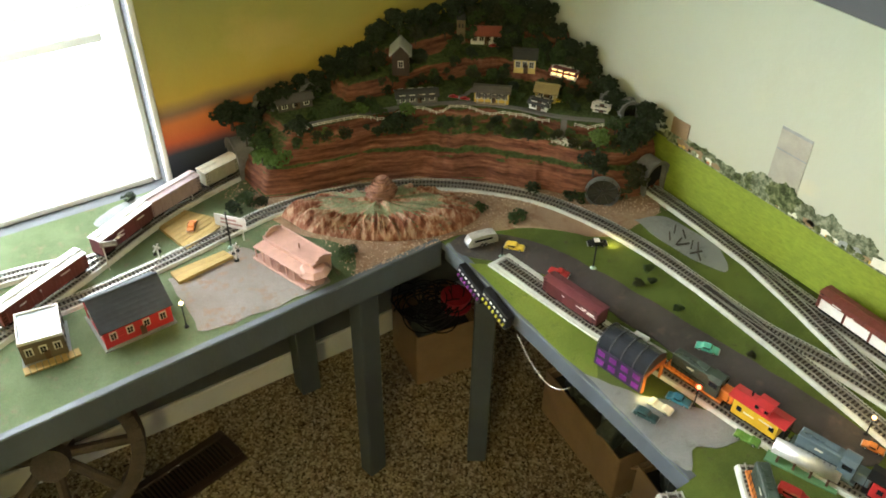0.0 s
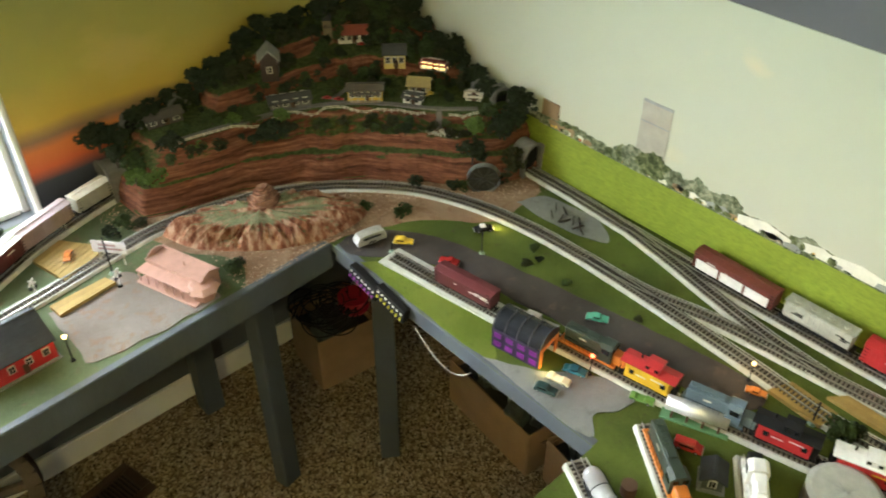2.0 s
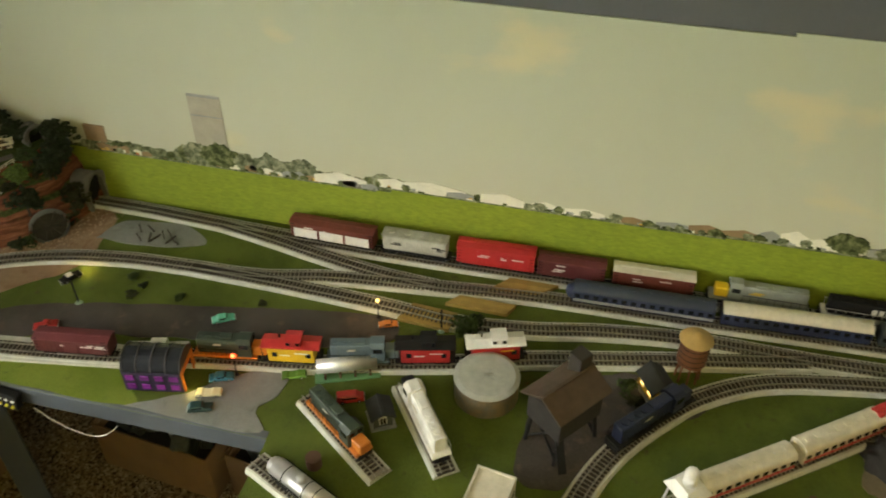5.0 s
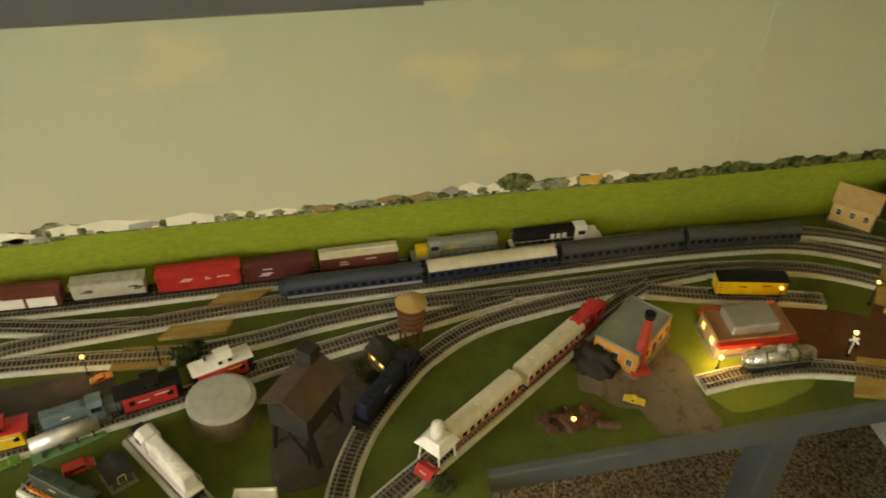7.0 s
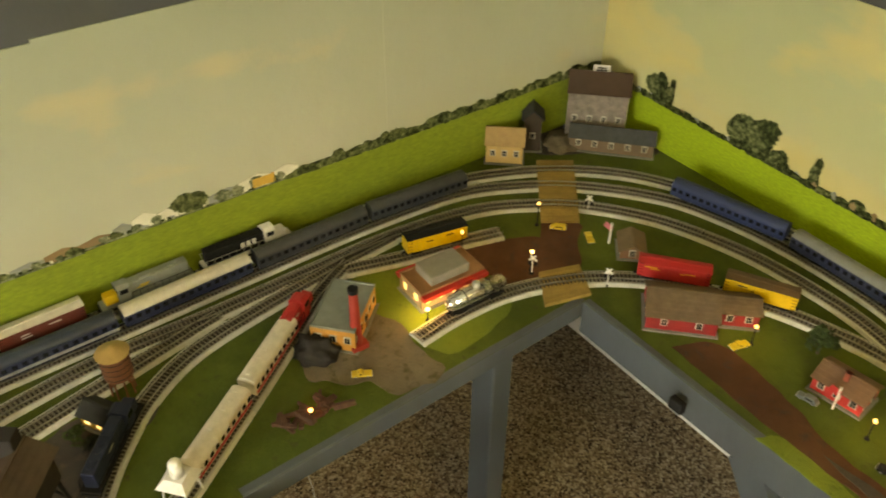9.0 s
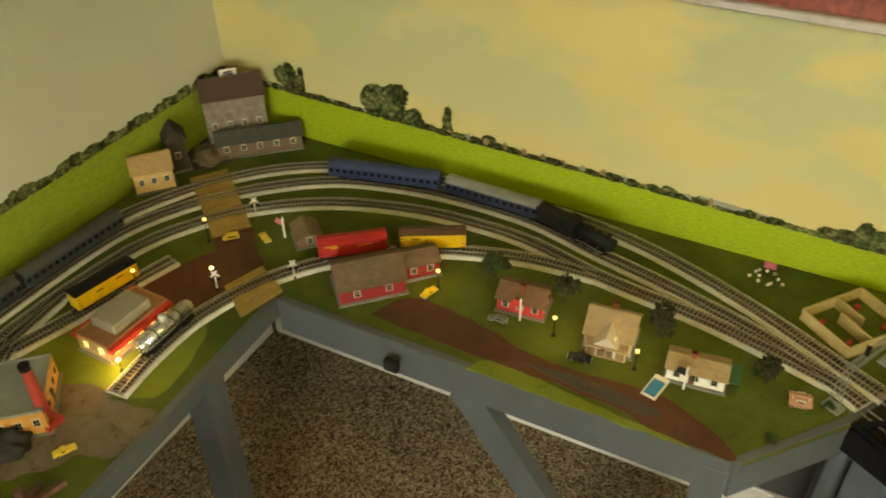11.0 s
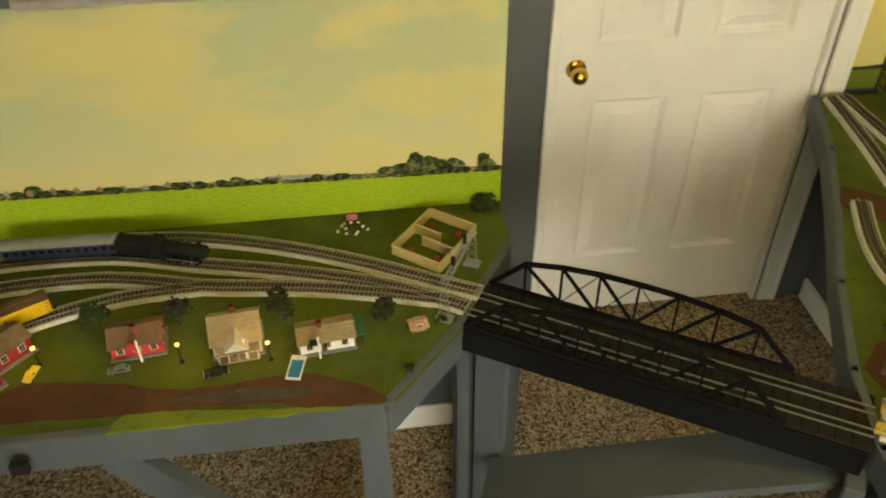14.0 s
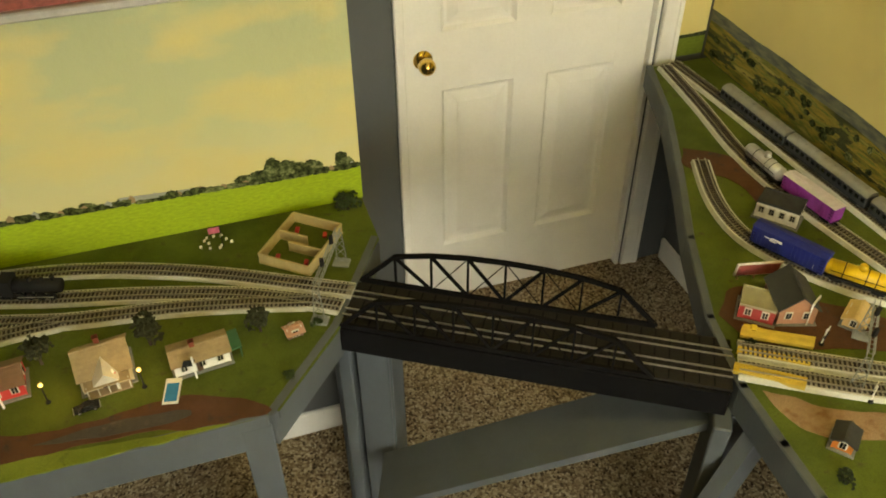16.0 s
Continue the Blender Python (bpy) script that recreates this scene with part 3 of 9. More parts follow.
# the low rock mound inside the curve
MOUND = [(1.342, 1.132), (1.383, 1.033), (1.505, 0.925), (1.637, 0.880), (1.738, 0.909), (1.675, 1.020), (1.540, 1.095), (1.408, 1.135)]
ctr = Vector((sum(p[0] for p in MOUND) / 8, sum(p[1] for p in MOUND) / 8, 0))
edge = spline(MOUND + [MOUND[0]], 0.0035)[:-1]
bm = bmesh.new()
rings = []
run = 0.0
for k in range(27):
    f = (k / 26) ** 1.7
    ring = []
    for i, p in enumerate(edge):
        along = i * 0.0035
        cut = abs(noise.noise((along * 58, 4.0, 0.3 * k / 26))) + 0.5 * abs(noise.noise((along * 130, 9.0, k * 0.05)))
        top = 0.044 + 0.012 * noise.noise((p.x * 16, p.y * 16, 2.0))
        side = min(1.0, f / 0.20)
        q = ctr + (p - ctr) * (1 - f)
        if 0 < f < 0.5:
            q = q + (p - ctr).normalized() * (0.010 - 0.036 * cut) * math.sin(math.pi * f / 0.5)
        h = top * side ** 0.7 - 0.05 * cut * math.exp(-((f - 0.22) / 0.12) ** 2) * 0.55
        strata = 0.004 * math.floor(h / 0.008) if side < 1 and noise.noise((along * 9, 1, 1)) > 0.1 else 0.0
        if strata:
            h = 0.5 * h + 0.5 * (strata * 2)
        if side >= 1:
            h += 0.006 * noise.noise((q.x * 60, q.y * 60, 1.0)) * (1 - f) + 0.005 * f
        ring.append(bm.verts.new((q.x, q.y, HT + 0.001 + max(0.0, h))))
    rings.append(ring)
for r0, r1 in zip(rings, rings[1:]):
    for i in range(len(r0)):
        j = (i + 1) % len(r0)
        bm.faces.new((r0[i], r0[j], r1[j], r1[i]))
bmesh.ops.remove_doubles(bm, verts=bm.verts, dist=1e-5)
tagged(part("rock_mound", bm, M["mound"]), "low pink and rust plaster rock mound with moss", "rock")
butte = thing("butte", "small stepped red butte on the mound", "rock")
for k in range(9):
    bm = bmesh.new()
    r = (0.038, 0.035, 0.037, 0.032, 0.033, 0.027, 0.025, 0.019, 0.013)[k]
    prism(bm, [(1.548 + r * (1 + 0.25 * noise.noise((i * 0.8, k * 0.3, 3))) * math.cos(i * 0.2618), 1.030 + 0.75 * r * (1 + 0.25 * noise.noise((i * 0.8, k * 0.3, 9))) * math.sin(i * 0.2618)) for i in range(24)], HT + 0.038 + k * 0.0062 - 0.001, HT + 0.038 + (k + 1) * 0.0062)
    part("stratum", bm, M["butte"], butte)

# ---------------------------------------------------------------- ground patches, plank crossings and railway track
def patch(name, label, outline, m, lift=0.0016, amount=0.006, seed=0, z=HT, category="road"):
    bm = bmesh.new()
    prism(bm, wobble(outline, amount, 0.014, seed), z - 0.002, z + lift)
    return tagged(part(name, bm, m), label, category, kind="structure")


patch("dirt_road", "washed grey and brown dirt lot beside the depot", [(1.06, 1.06), (1.18, 1.075), (1.24, 1.06), (1.27, 0.95), (1.33, 0.872), (1.07, 0.868), (1.06, 0.94)], M["washed"], 0.0014, 0.012, 1)
patch("grass", "pale grass strip along the table's edge", [(1.20, 0.87), (1.27, 0.95), (1.30, 0.89), (1.26, 0.866)], M["grass"], 0.0010, 0.006, 2, category="grass")
patch("dirt_road", "grey gravel road under the tracks", [(1.03, 1.27), (1.10, 1.31), (1.19, 1.375), (1.06, 1.375), (0.98, 1.33)], M["concrete"], 0.0014, 0.006, 3)
patch("gravel", "rusty gravel slope below the mountain", [(1.39, 0.87), (1.60, 0.87), (1.69, 0.845), (1.80, 0.80), (1.90, 0.70), (1.96, 0.68), (2.09, 0.69), (2.12, 0.77), (1.98, 0.84), (1.80, 1.03), (1.66, 1.14), (1.34, 1.25), (1.33, 1.10), (1.42, 0.95)], M["sand"], 0.0009, 0.008, 4, category="gravel")
patch("road", "dark asphalt road past the siding", [(1.615, 0.85), (1.66, 0.856), (1.74, 0.80), (1.80, 0.70), (1.84, 0.55), (1.88, 0.36), (1.925, 0.12), (1.93, 0.0), (1.86, 0.0), (1.81, 0.20), (1.775, 0.44), (1.74, 0.62), (1.67, 0.735), (1.615, 0.80)], M["asphalt"], 0.0016, 0.005, 5)
patch("grass", "light green lawn between edge and siding", [(1.612, 0.77), (1.66, 0.715), (1.70, 0.50), (1.72, 0.42), (1.66, 0.41), (1.612, 0.40)], M["grass_light"], 0.0012, 0.003, 6, category="grass")
patch("apron", "grey concrete apron at the table's edge", [(1.612, 0.40), (1.66, 0.31), (1.72, 0.24), (1.765, 0.15), (1.70, 0.145), (1.66, 0.17), (1.612, 0.15)], M["concrete"], 0.0014, 0.005, 7)
patch("gravel", "grey gravel patch between the tracks", [(2.02, 0.70), (2.09, 0.66), (2.10, 0.52), (2.05, 0.46), (2.02, 0.58)], M["concrete"], 0.0012, 0.006, 8, category="gravel")
patch("dirt_road", "brown gravel yard in front of the factory", [(1.86, -1.02), (1.80, -1.045), (1.715, -1.045), (1.624, -1.055), (1.626, -0.955), (1.675, -0.935), (1.725, -0.862), (1.80, -0.84), (1.90, -0.90)], M["yard"], 0.0012, 0.016, 9)
patch("dirt_road", "dark grey ground under the coal tower", [(1.80, -0.30), (1.90, -0.45), (1.86, -0.60), (1.74, -0.46), (1.63, -0.37), (1.64, -0.29)], M["asphalt"], 0.0012, 0.010, 10)
patch("dirt_road", "red dirt yard beside the station", [(1.90, -1.30), (1.80, -1.29), (1.70, -1.32), (1.72, -1.40), (1.83, -1.46)], M["dirt"], 0.0012, 0.007, 11)
patch("grass", "pale yellow-green grass round the station", [(1.72, -1.05), (1.92, -1.02), (1.95, -1.12), (1.90, -1.30), (1.70, -1.28), (1.65, -1.10)], M["grass_light"], 0.0009, 0.006, 12, category="grass")
patch("dirt_road", "red-brown dirt road through the village", [(1.42, -1.44), (1.37, -1.52), (1.22, -1.51), (1.06, -1.475), (0.90, -1.485), (0.80, -1.47), (0.70, -1.405), (0.80, -1.40), (0.95, -1.425), (1.20, -1.43)], M["dirt"], 0.0014, 0.007, 13)
patch("road", "grey asphalt stretch of the village road", [(1.10, -1.452), (0.97, -1.462), (0.84, -1.448), (0.86, -1.43), (1.0, -1.437)], M["asphalt"], 0.0022, 0.004, 14)
patch("grass", "light lawn along the village table's edge", [(1.19, -1.392), (1.14, -1.432), (0.92, -1.41), (0.78, -1.394)], M["grass_light"], 0.0012, 0.004, 15, category="grass")
patch("dirt_road", "red dirt drive beside the switching track", [(-0.40, -1.90), (-0.50, -1.82), (-0.55, -1.66), (-0.53, -1.60), (-0.44, -1.58), (-0.45, -1.72), (-0.37, -1.83)], M["dirt"], 0.0014, 0.006, 16)
patch("dirt_road", "brown dirt yard round the garage", [(-0.165, -1.36), (-0.24, -1.42), (-0.36, -1.34), (-0.46, -1.26), (-0.50, -1.16), (-0.36, -1.20), (-0.20, -1.27)], M["dirt"], 0.0012, 0.006, 17)
patch("gravel", "sandy slope below the signal bridge", [(-0.135, -1.17), (-0.24, -1.09), (-0.40, -1.02), (-0.42, -0.98), (-0.22, -1.03), (-0.145, -1.09)], M["sand"], 0.0012, 0.006, 18, category="gravel")
patch("concrete_slab", "grey slab under the corner warehouse", [(2.16, -1.66), (2.16, -1.95), (1.92, -1.95), (2.02, -1.80), (2.08, -1.70)], M["asphalt"], 0.0012, 0.004, 19, category="slab")


bm = bmesh.new()
prism(bm, [(1.640, 0.742), (1.700, 0.748), (1.745, 0.44), (1.690, 0.43)], HT, HT + 0.0055)
tagged(part("siding_base", bm, M["roadbed"]), "white painted board under the siding's end", "board")


def planks(label, corners, n, z=HT + 0.0085, th=0.004, m="tan_wood"):
    """A timber grade crossing: n boards laid across a four-cornered outline."""
    t = thing("plank_crossing", label, "crossing")
    a, b, c, d = [Vector((x, y)) for x, y in corners]
    for i in range(n):
        f0, f1 = (i + 0.04) / n, (i + 0.96) / n
        q = [a.lerp(d, f0), b.lerp(c, f0), b.lerp(c, f1), a.lerp(d, f1)]
        bm = bmesh.new()
        prism(bm, [(p.x, p.y) for p in q], z - th - 0.004, z + 0.0004 * random.random())
        part("plank", bm, M[m], t)
    return t


planks("yellowish timber road crossing over three curved tracks", [(2.065, -1.66), (2.010, -1.735), (1.812, -1.570), (1.862, -1.498)], 22)
planks("yellowish timber road crossing over the inner spur", [(1.730, -1.375), (1.700, -1.462), (1.617, -1.418), (1.645, -1.318)], 9)
patch("dirt_road", "brown dirt road between the timber crossings", [(1.862, -1.498), (1.812, -1.570), (1.765, -1.52), (1.70, -1.462), (1.730, -1.375), (1.80, -1.44)], M["dirt"], 0.0026, 0.004, 20)
planks("tan timber crossing pad beside the diesel tracks", [(1.930, -0.008), (1.922, -0.112), (1.972, -0.120), (1.980, -0.028)], 6)
planks("tan timber crossing pad between the yard tracks", [(1.994, -0.088), (1.992, -0.212), (2.022, -0.226), (2.024, -0.112)], 6)
planks("tan timber crossing pad by the outer track", [(2.056, -0.166), (2.062, -0.262), (2.100, -0.300), (2.100, -0.200)], 6)
planks("tan timber crossing by the depot", [(1.065, 1.070), (1.185, 1.078), (1.195, 1.050), (1.070, 1.030)], 6)
planks("tan timber crossing under the freight cars", [(1.095, 1.232), (1.165, 1.262), (1.235, 1.17), (1.12, 1.122)], 8)
RA, RB, RC, RD = [Vector(p) for p in ((-0.108, -1.224), (-0.207, -1.149), (-0.291, -1.236), (-0.177, -1.305))]
M["yellow_wood"] = surf("yellow_planks", (0.52, 0.37, 0.06), 0.75, var=0.2, scale=40, grain=400, island=0.1)
for f0, f1 in ((-0.06, 0.16), (0.42, 0.56), (0.84, 1.08)):
    planks("bright yellow timber ramp at the bridge's end", [tuple(p) for p in (RA.lerp(RD, f0), RB.lerp(RC, f0), RB.lerp(RC, f1), RA.lerp(RD, f1))], 3, z=HT + 0.0128, m="yellow_wood")


def sweep(bm, pts, prof):
    """A cross-section (offset to the right, height) drawn along a level line."""
    rings = []
    for i, p in enumerate(pts):
        d = (pts[min(i + 1, len(pts) - 1)] - pts[max(i - 1, 0)]).normalized()
        s = Vector((d.y, -d.x, 0))
        rings.append([bm.verts.new((p.x + s.x * o, p.y + s.y * o, z)) for o, z in prof])
    n = len(prof)
    for r0, r1 in zip(rings, rings[1:]):
        for i in range(n):
            j = (i + 1) % n
            bm.faces.new((r0[i], r0[j], r1[j], r1[i]))
    bm.faces.new(rings[0][::-1])
    bm.faces.new(rings[-1])
    bmesh.ops.recalc_face_normals(bm, faces=bm.faces)


TRACKS = {}
RAILTOP = HT + 0.0118


def track(key, label, pts, bed="roadbed", z=HT, ties=True, bedw=0.0205):
    lift = 0.00025 * len(TRACKS)
    fine = spline(pts, 0.012)
    TRACKS[key] = spline(pts, 0.002)
    t = thing("railway_track", label, "track", group="model railway tracks")
    if bed:
        bm = bmesh.new()
        sweep(bm, fine, [(-bedw - 0.004, z - 0.001), (-bedw, z + 0.006 + lift), (bedw, z + 0.006 + lift), (bedw + 0.004, z - 0.001)])
        part("roadbed", bm, M[bed], t)
        bm = bmesh.new()
        sweep(bm, fine, [(-0.0175, z + 0.004), (-0.0165, z + 0.0064 + lift), (0.0165, z + 0.0064 + lift), (0.0175, z + 0.004)])
        part("ballast", bm, M["ballast"], t)
    if ties:
        vs, fs = [], []
        sp = spline(pts, 0.0085)
        for i in range(1, len(sp) - 1):
            p, d = sp[i], (sp[i + 1] - sp[i - 1]).normalized()
            s = Vector((d.y, -d.x, 0))
            k = len(vs)
            jit = random.uniform(-0.0008, 0.0008)
            for dz in (z + 0.0062 + lift, z + 0.0086 + lift):
                for a, b in ((-1, -1), (1, -1), (1, 1), (-1, 1)):
                    q = p + s * (a * 0.0150 + jit) + d * (b * 0.0019)
                    vs.append((q.x, q.y, dz))
            fs += [(k + 4, k + 5, k + 6, k + 7), (k, k + 1, k + 5, k + 4), (k + 1, k + 2, k + 6, k + 5), (k + 2, k + 3, k + 7, k + 6), (k + 3, k, k + 4, k + 7)]
        me = bpy.data.meshes.new("tie_strip")
        me.from_pydata(vs, [], fs)
        me.materials.append(M["tie"])
        ob = tagged(new("tie_strip", me), kind="stuff")
        ob.parent = t
    for s in (-1, 1):
        bm = bmesh.new()
        o = s * 0.0083
        sweep(bm, fine, [(o - 0.0009, z + 0.0084 + lift), (o - 0.0009, z + 0.0114 + lift), (o + 0.0009, z + 0.0114 + lift), (o + 0.0009, z + 0.0084 + lift)])
        part("rail", bm, M["rail"], t)
    return t


L = "nickel rails on dark ties"
track("inner", L + ", main curve below the mountain", [(0.42, 0.93), (0.60, 1.01), (0.733, 1.062), (0.80, 1.082), (0.92, 1.093), (1.077, 1.115), (1.243, 1.147), (1.333, 1.160), (1.443, 1.154), (1.574, 1.121), (1.696, 1.061), (1.795, 0.981), (1.881, 0.877), (1.937, 0.743), (1.967, 0.595), (1.976, 0.45), (1.985, 0.30), (2.018, 0.149), (2.040, -0.065), (2.060, -0.285), (2.068, -0.6), (2.078, -0.888), (2.082, -1.173), (2.066, -1.40), (2.015, -1.535), (1.93, -1.66), (1.80, -1.775), (1.68, -1.835), (1.485, -1.872), (1.258, -1.868), (1.069, -1.818), (0.903, -1.775), (0.72, -1.715), (0.58, -1.645), (0.522, -1.610)])
track("outer", L + ", outer line along the mural", [(2.137, 0.90), (2.135, 0.768), (2.134, 0.622), (2.126, 0.45), (2.118, 0.2), (2.118, 0.0), (2.122, -0.2), (2.128, -0.45), (2.134, -0.69), (2.136, -0.95), (2.134, -1.2), (2.115, -1.42), (2.060, -1.58), (1.975, -1.715), (1.86, -1.822), (1.70, -1.895), (1.50, -1.925), (1.274, -1.926), (1.119, -1.912), (0.982, -1.880), (0.849, -1.832), (0.724, -1.775), (0.607, -1.712), (0.496, -1.652)])
track("passing", L + ", turnout branch into the yard", [(2.126, 0.45), (2.104, 0.33), (2.078, 0.21), (2.052, 0.07), (2.040, -0.065)])
track("third", L + ", third curve round the station", [(1.976, 0.45), (1.972, 0.24), (1.962, 0.033), (1.950, -0.117), (1.965, -0.265), (1.992, -0.396), (2.012, -0.565), (2.010, -0.78), (2.016, -1.0), (2.016, -1.203), (1.988, -1.400), (1.925, -1.532), (1.840, -1.634), (1.70, -1.728), (1.52, -1.785), (1.35, -1.800), (1.217, -1.790), (1.05, -1.745), (0.85, -1.715), (0.70, -1.680), (0.58, -1.645)])
track("siding", L + ", caboose siding", [(1.672, 0.735), (1.690, 0.60), (1.712, 0.462), (1.750, 0.298), (1.780, 0.117), (1.815, -0.024), (1.848, -0.15), (1.887, -0.27), (1.922, -0.415), (1.965, -0.60), (2.005, -0.78)])
track("loop", L + ", curve toward the turntable side", [(1.42, -0.365), (1.53, -0.375), (1.627, -0.401), (1.715, -0.444), (1.796, -0.506), (1.870, -0.582), (1.930, -0.687), (1.965, -0.834), (1.998, -1.05), (2.014, -1.2)])
track("spur", L + ", short storage track", [(1.50, -0.36), (1.581, -0.470), (1.63, -0.539), (1.70, -0.637), (1.774, -0.740), (1.869, -0.869), (1.94, -0.965), (1.996, -1.07)])
track("stub", L + ", white based stub at the station", [(1.718, -1.055), (1.727, -1.15), (1.722, -1.27), (1.690, -1.38), (1.640, -1.475), (1.560, -1.565), (1.439, -1.650), (1.341, -1.698), (1.20, -1.735), (1.05, -1.745)])
track("house_track", L + ", boxcar track behind the station", [(1.975, -1.05), (1.94, -1.17), (1.912, -1.30), (1.885, -1.40)])
track("window_line", L + ", diagonal line into the tunnel", [(0.60, 1.01), (0.72, 1.055), (0.80, 1.105), (0.93, 1.172), (1.08, 1.256), (1.19, 1.302), (1.335, 1.345), (1.40, 1.352)])
track("window_pass", L + ", passing line by the window", [(0.30, 1.24), (0.60, 1.245), (0.764, 1.235), (0.851, 1.224), (0.94, 1.195), (1.02, 1.225), (1.08, 1.256)])
for key, a, b in (("display_1", (1.705, 0.092), (1.575, -0.085)), ("display_2", (1.773, -0.065), (1.600, -0.190)), ("display_3", (1.556, 0.124), (1.470, -0.06))):
    track(key, "short display track on a white base", [a, ((a[0] + b[0]) / 2, (a[1] + b[1]) / 2), b], bedw=0.020)
track("west_out", L + ", outer line beside the hills mural", [(-0.600, -2.29), (-0.618, -2.05), (-0.632, -1.80), (-0.650, -1.55), (-0.665, -1.30), (-0.67, -1.0), (-0.66, -0.4)])
track("west_mid", L + ", second line beside the hills mural", [(-0.566, -2.28), (-0.545, -2.05), (-0.520, -1.85), (-0.520, -1.70), (-0.545, -1.52), (-0.580, -1.33), (-0.61, -1.1), (-0.62, -0.5)])
track("west_stub", L + ", curved switching stub", [(-0.409, -1.830), (-0.362, -1.70), (-0.345, -1.60), (-0.354, -1.52), (-0.395, -1.43), (-0.455, -1.345), (-0.53, -1.26), (-0.60, -1.12)])
track("west_a", L + ", line off the bridge", [(-0.120, -1.225), (-0.20, -1.175), (-0.30, -1.115), (-0.42, -1.05), (-0.52, -0.95), (-0.60, -0.75)])
track("west_b", L + ", second line off the bridge", [(-0.146, -1.267), (-0.23, -1.215), (-0.33, -1.155), (-0.45, -1.085), (-0.56, -0.97), (-0.64, -0.75)])

# ---------------------------------------------------------------- rolling stock
def C(name, color, rough=0.5, metal=0.0, var=0.12, **kw):
    key = "c_" + name
    if key not in M:
        M[key] = surf(name, color, rough, metal, var, scale=60, grain=500, bump=0.15, **kw)
    return M[key]


BLACK = C("matt_black", (0.010, 0.010, 0.011), 0.7, spec=0.25)
SILVER = C("dull_silver", (0.45, 0.45, 0.44), 0.4, 0.6)
CREAM = C("cream_white", (0.62, 0.58, 0.48))
WHITE = C("toy_white", (0.72, 0.71, 0.68))
RED = C("toy_red", (0.42, 0.022, 0.025))
MAROON = C("boxcar_maroon", (0.10, 0.020, 0.022))
OXIDE = C("boxcar_oxide", (0.14, 0.032, 0.022))
YELLOW = C("toy_yellow", (0.62, 0.40, 0.02))
ORANGE = C("toy_orange", (0.52, 0.16, 0.02))
DKGREEN = C("loco_green", (0.030, 0.045, 0.032))
BLUEGREY = C("loco_bluegrey", (0.09, 0.13, 0.16))
GREY = C("loco_grey", (0.24, 0.26, 0.24))
NAVY = C("coach_navy", (0.015, 0.022, 0.060))
ROOFGREY = C("coach_roof", (0.20, 0.21, 0.20))
GLASS = C("dark_window", (0.015, 0.017, 0.02), 0.15)


def on_track(key, x=None, y=None, s=None):
    """The pose on a track's line nearest to a place, x along the rails."""
    pts = TRACKS[key]
    if s is None:
        i = min(range(len(pts)), key=lambda k: (pts[k].x - x) ** 2 + (pts[k].y - y) ** 2)
    else:
        i = int(s / 0.002)
    i = min(max(i, 4), len(pts) - 5)
    d = pts[i + 4] - pts[i - 4]
    return pose(pts[i].x, pts[i].y, RAILTOP, 0, 0, math.degrees(math.atan2(d.y, d.x)))


def trucks(t, L, m=None, inset=0.022):
    """Two bogies, each with its wheels."""
    for sx in (-1, 1):
        x = sx * (L / 2 - inset)
        bm = bmesh.new()
        for sy in (-1, 1):
            box(bm, x, sy * 0.0115, 0.0035, 0.026, 0.002, 0.005, bev=0.0006)
        box(bm, x, 0, 0.005, 0.006, 0.022, 0.004)
        tr = part("truck", bm, m or BLACK, t)
        for wx in (-0.009, 0.009):
            bm = bmesh.new()
            for sy in (-1, 1):
                rod(bm, (x + wx, sy * 0.0072, 0.0048), (x + wx, sy * 0.0098, 0.0048), 0.0048, 10)
            rod(bm, (x + wx, -0.008, 0.0048), (x + wx, 0.008, 0.0048), 0.001, 6)
            part("wheelset", bm, SILVER, tr)
    for sx in (-1, 1):
        bm = bmesh.new()
        box(bm, sx * (L / 2 + 0.003), 0, 0.006, 0.009, 0.003, 0.003)
        part("coupler", bm, BLACK, t)


def marks(t, L, z0, z1, w, color, seed, n=3, name="lettering"):
    """Writing too small to read: plain bars on both sides."""
    rng = random.Random(seed)
    bm = bmesh.new()
    for sy in (-1, 1):
        for i in range(n):
            x = rng.uniform(-L * 0.42, L * 0.30)
            z = rng.uniform(z0, z1)
            for r in range(rng.choice((1, 2))):
                box(bm, x + rng.uniform(0.006, 0.02), sy * (w / 2 + 0.0007), z - r * 0.004, rng.uniform(0.012, 0.028), 0.0006, 0.0024)
    tagged(part(name, bm, color, t), kind="stuff")


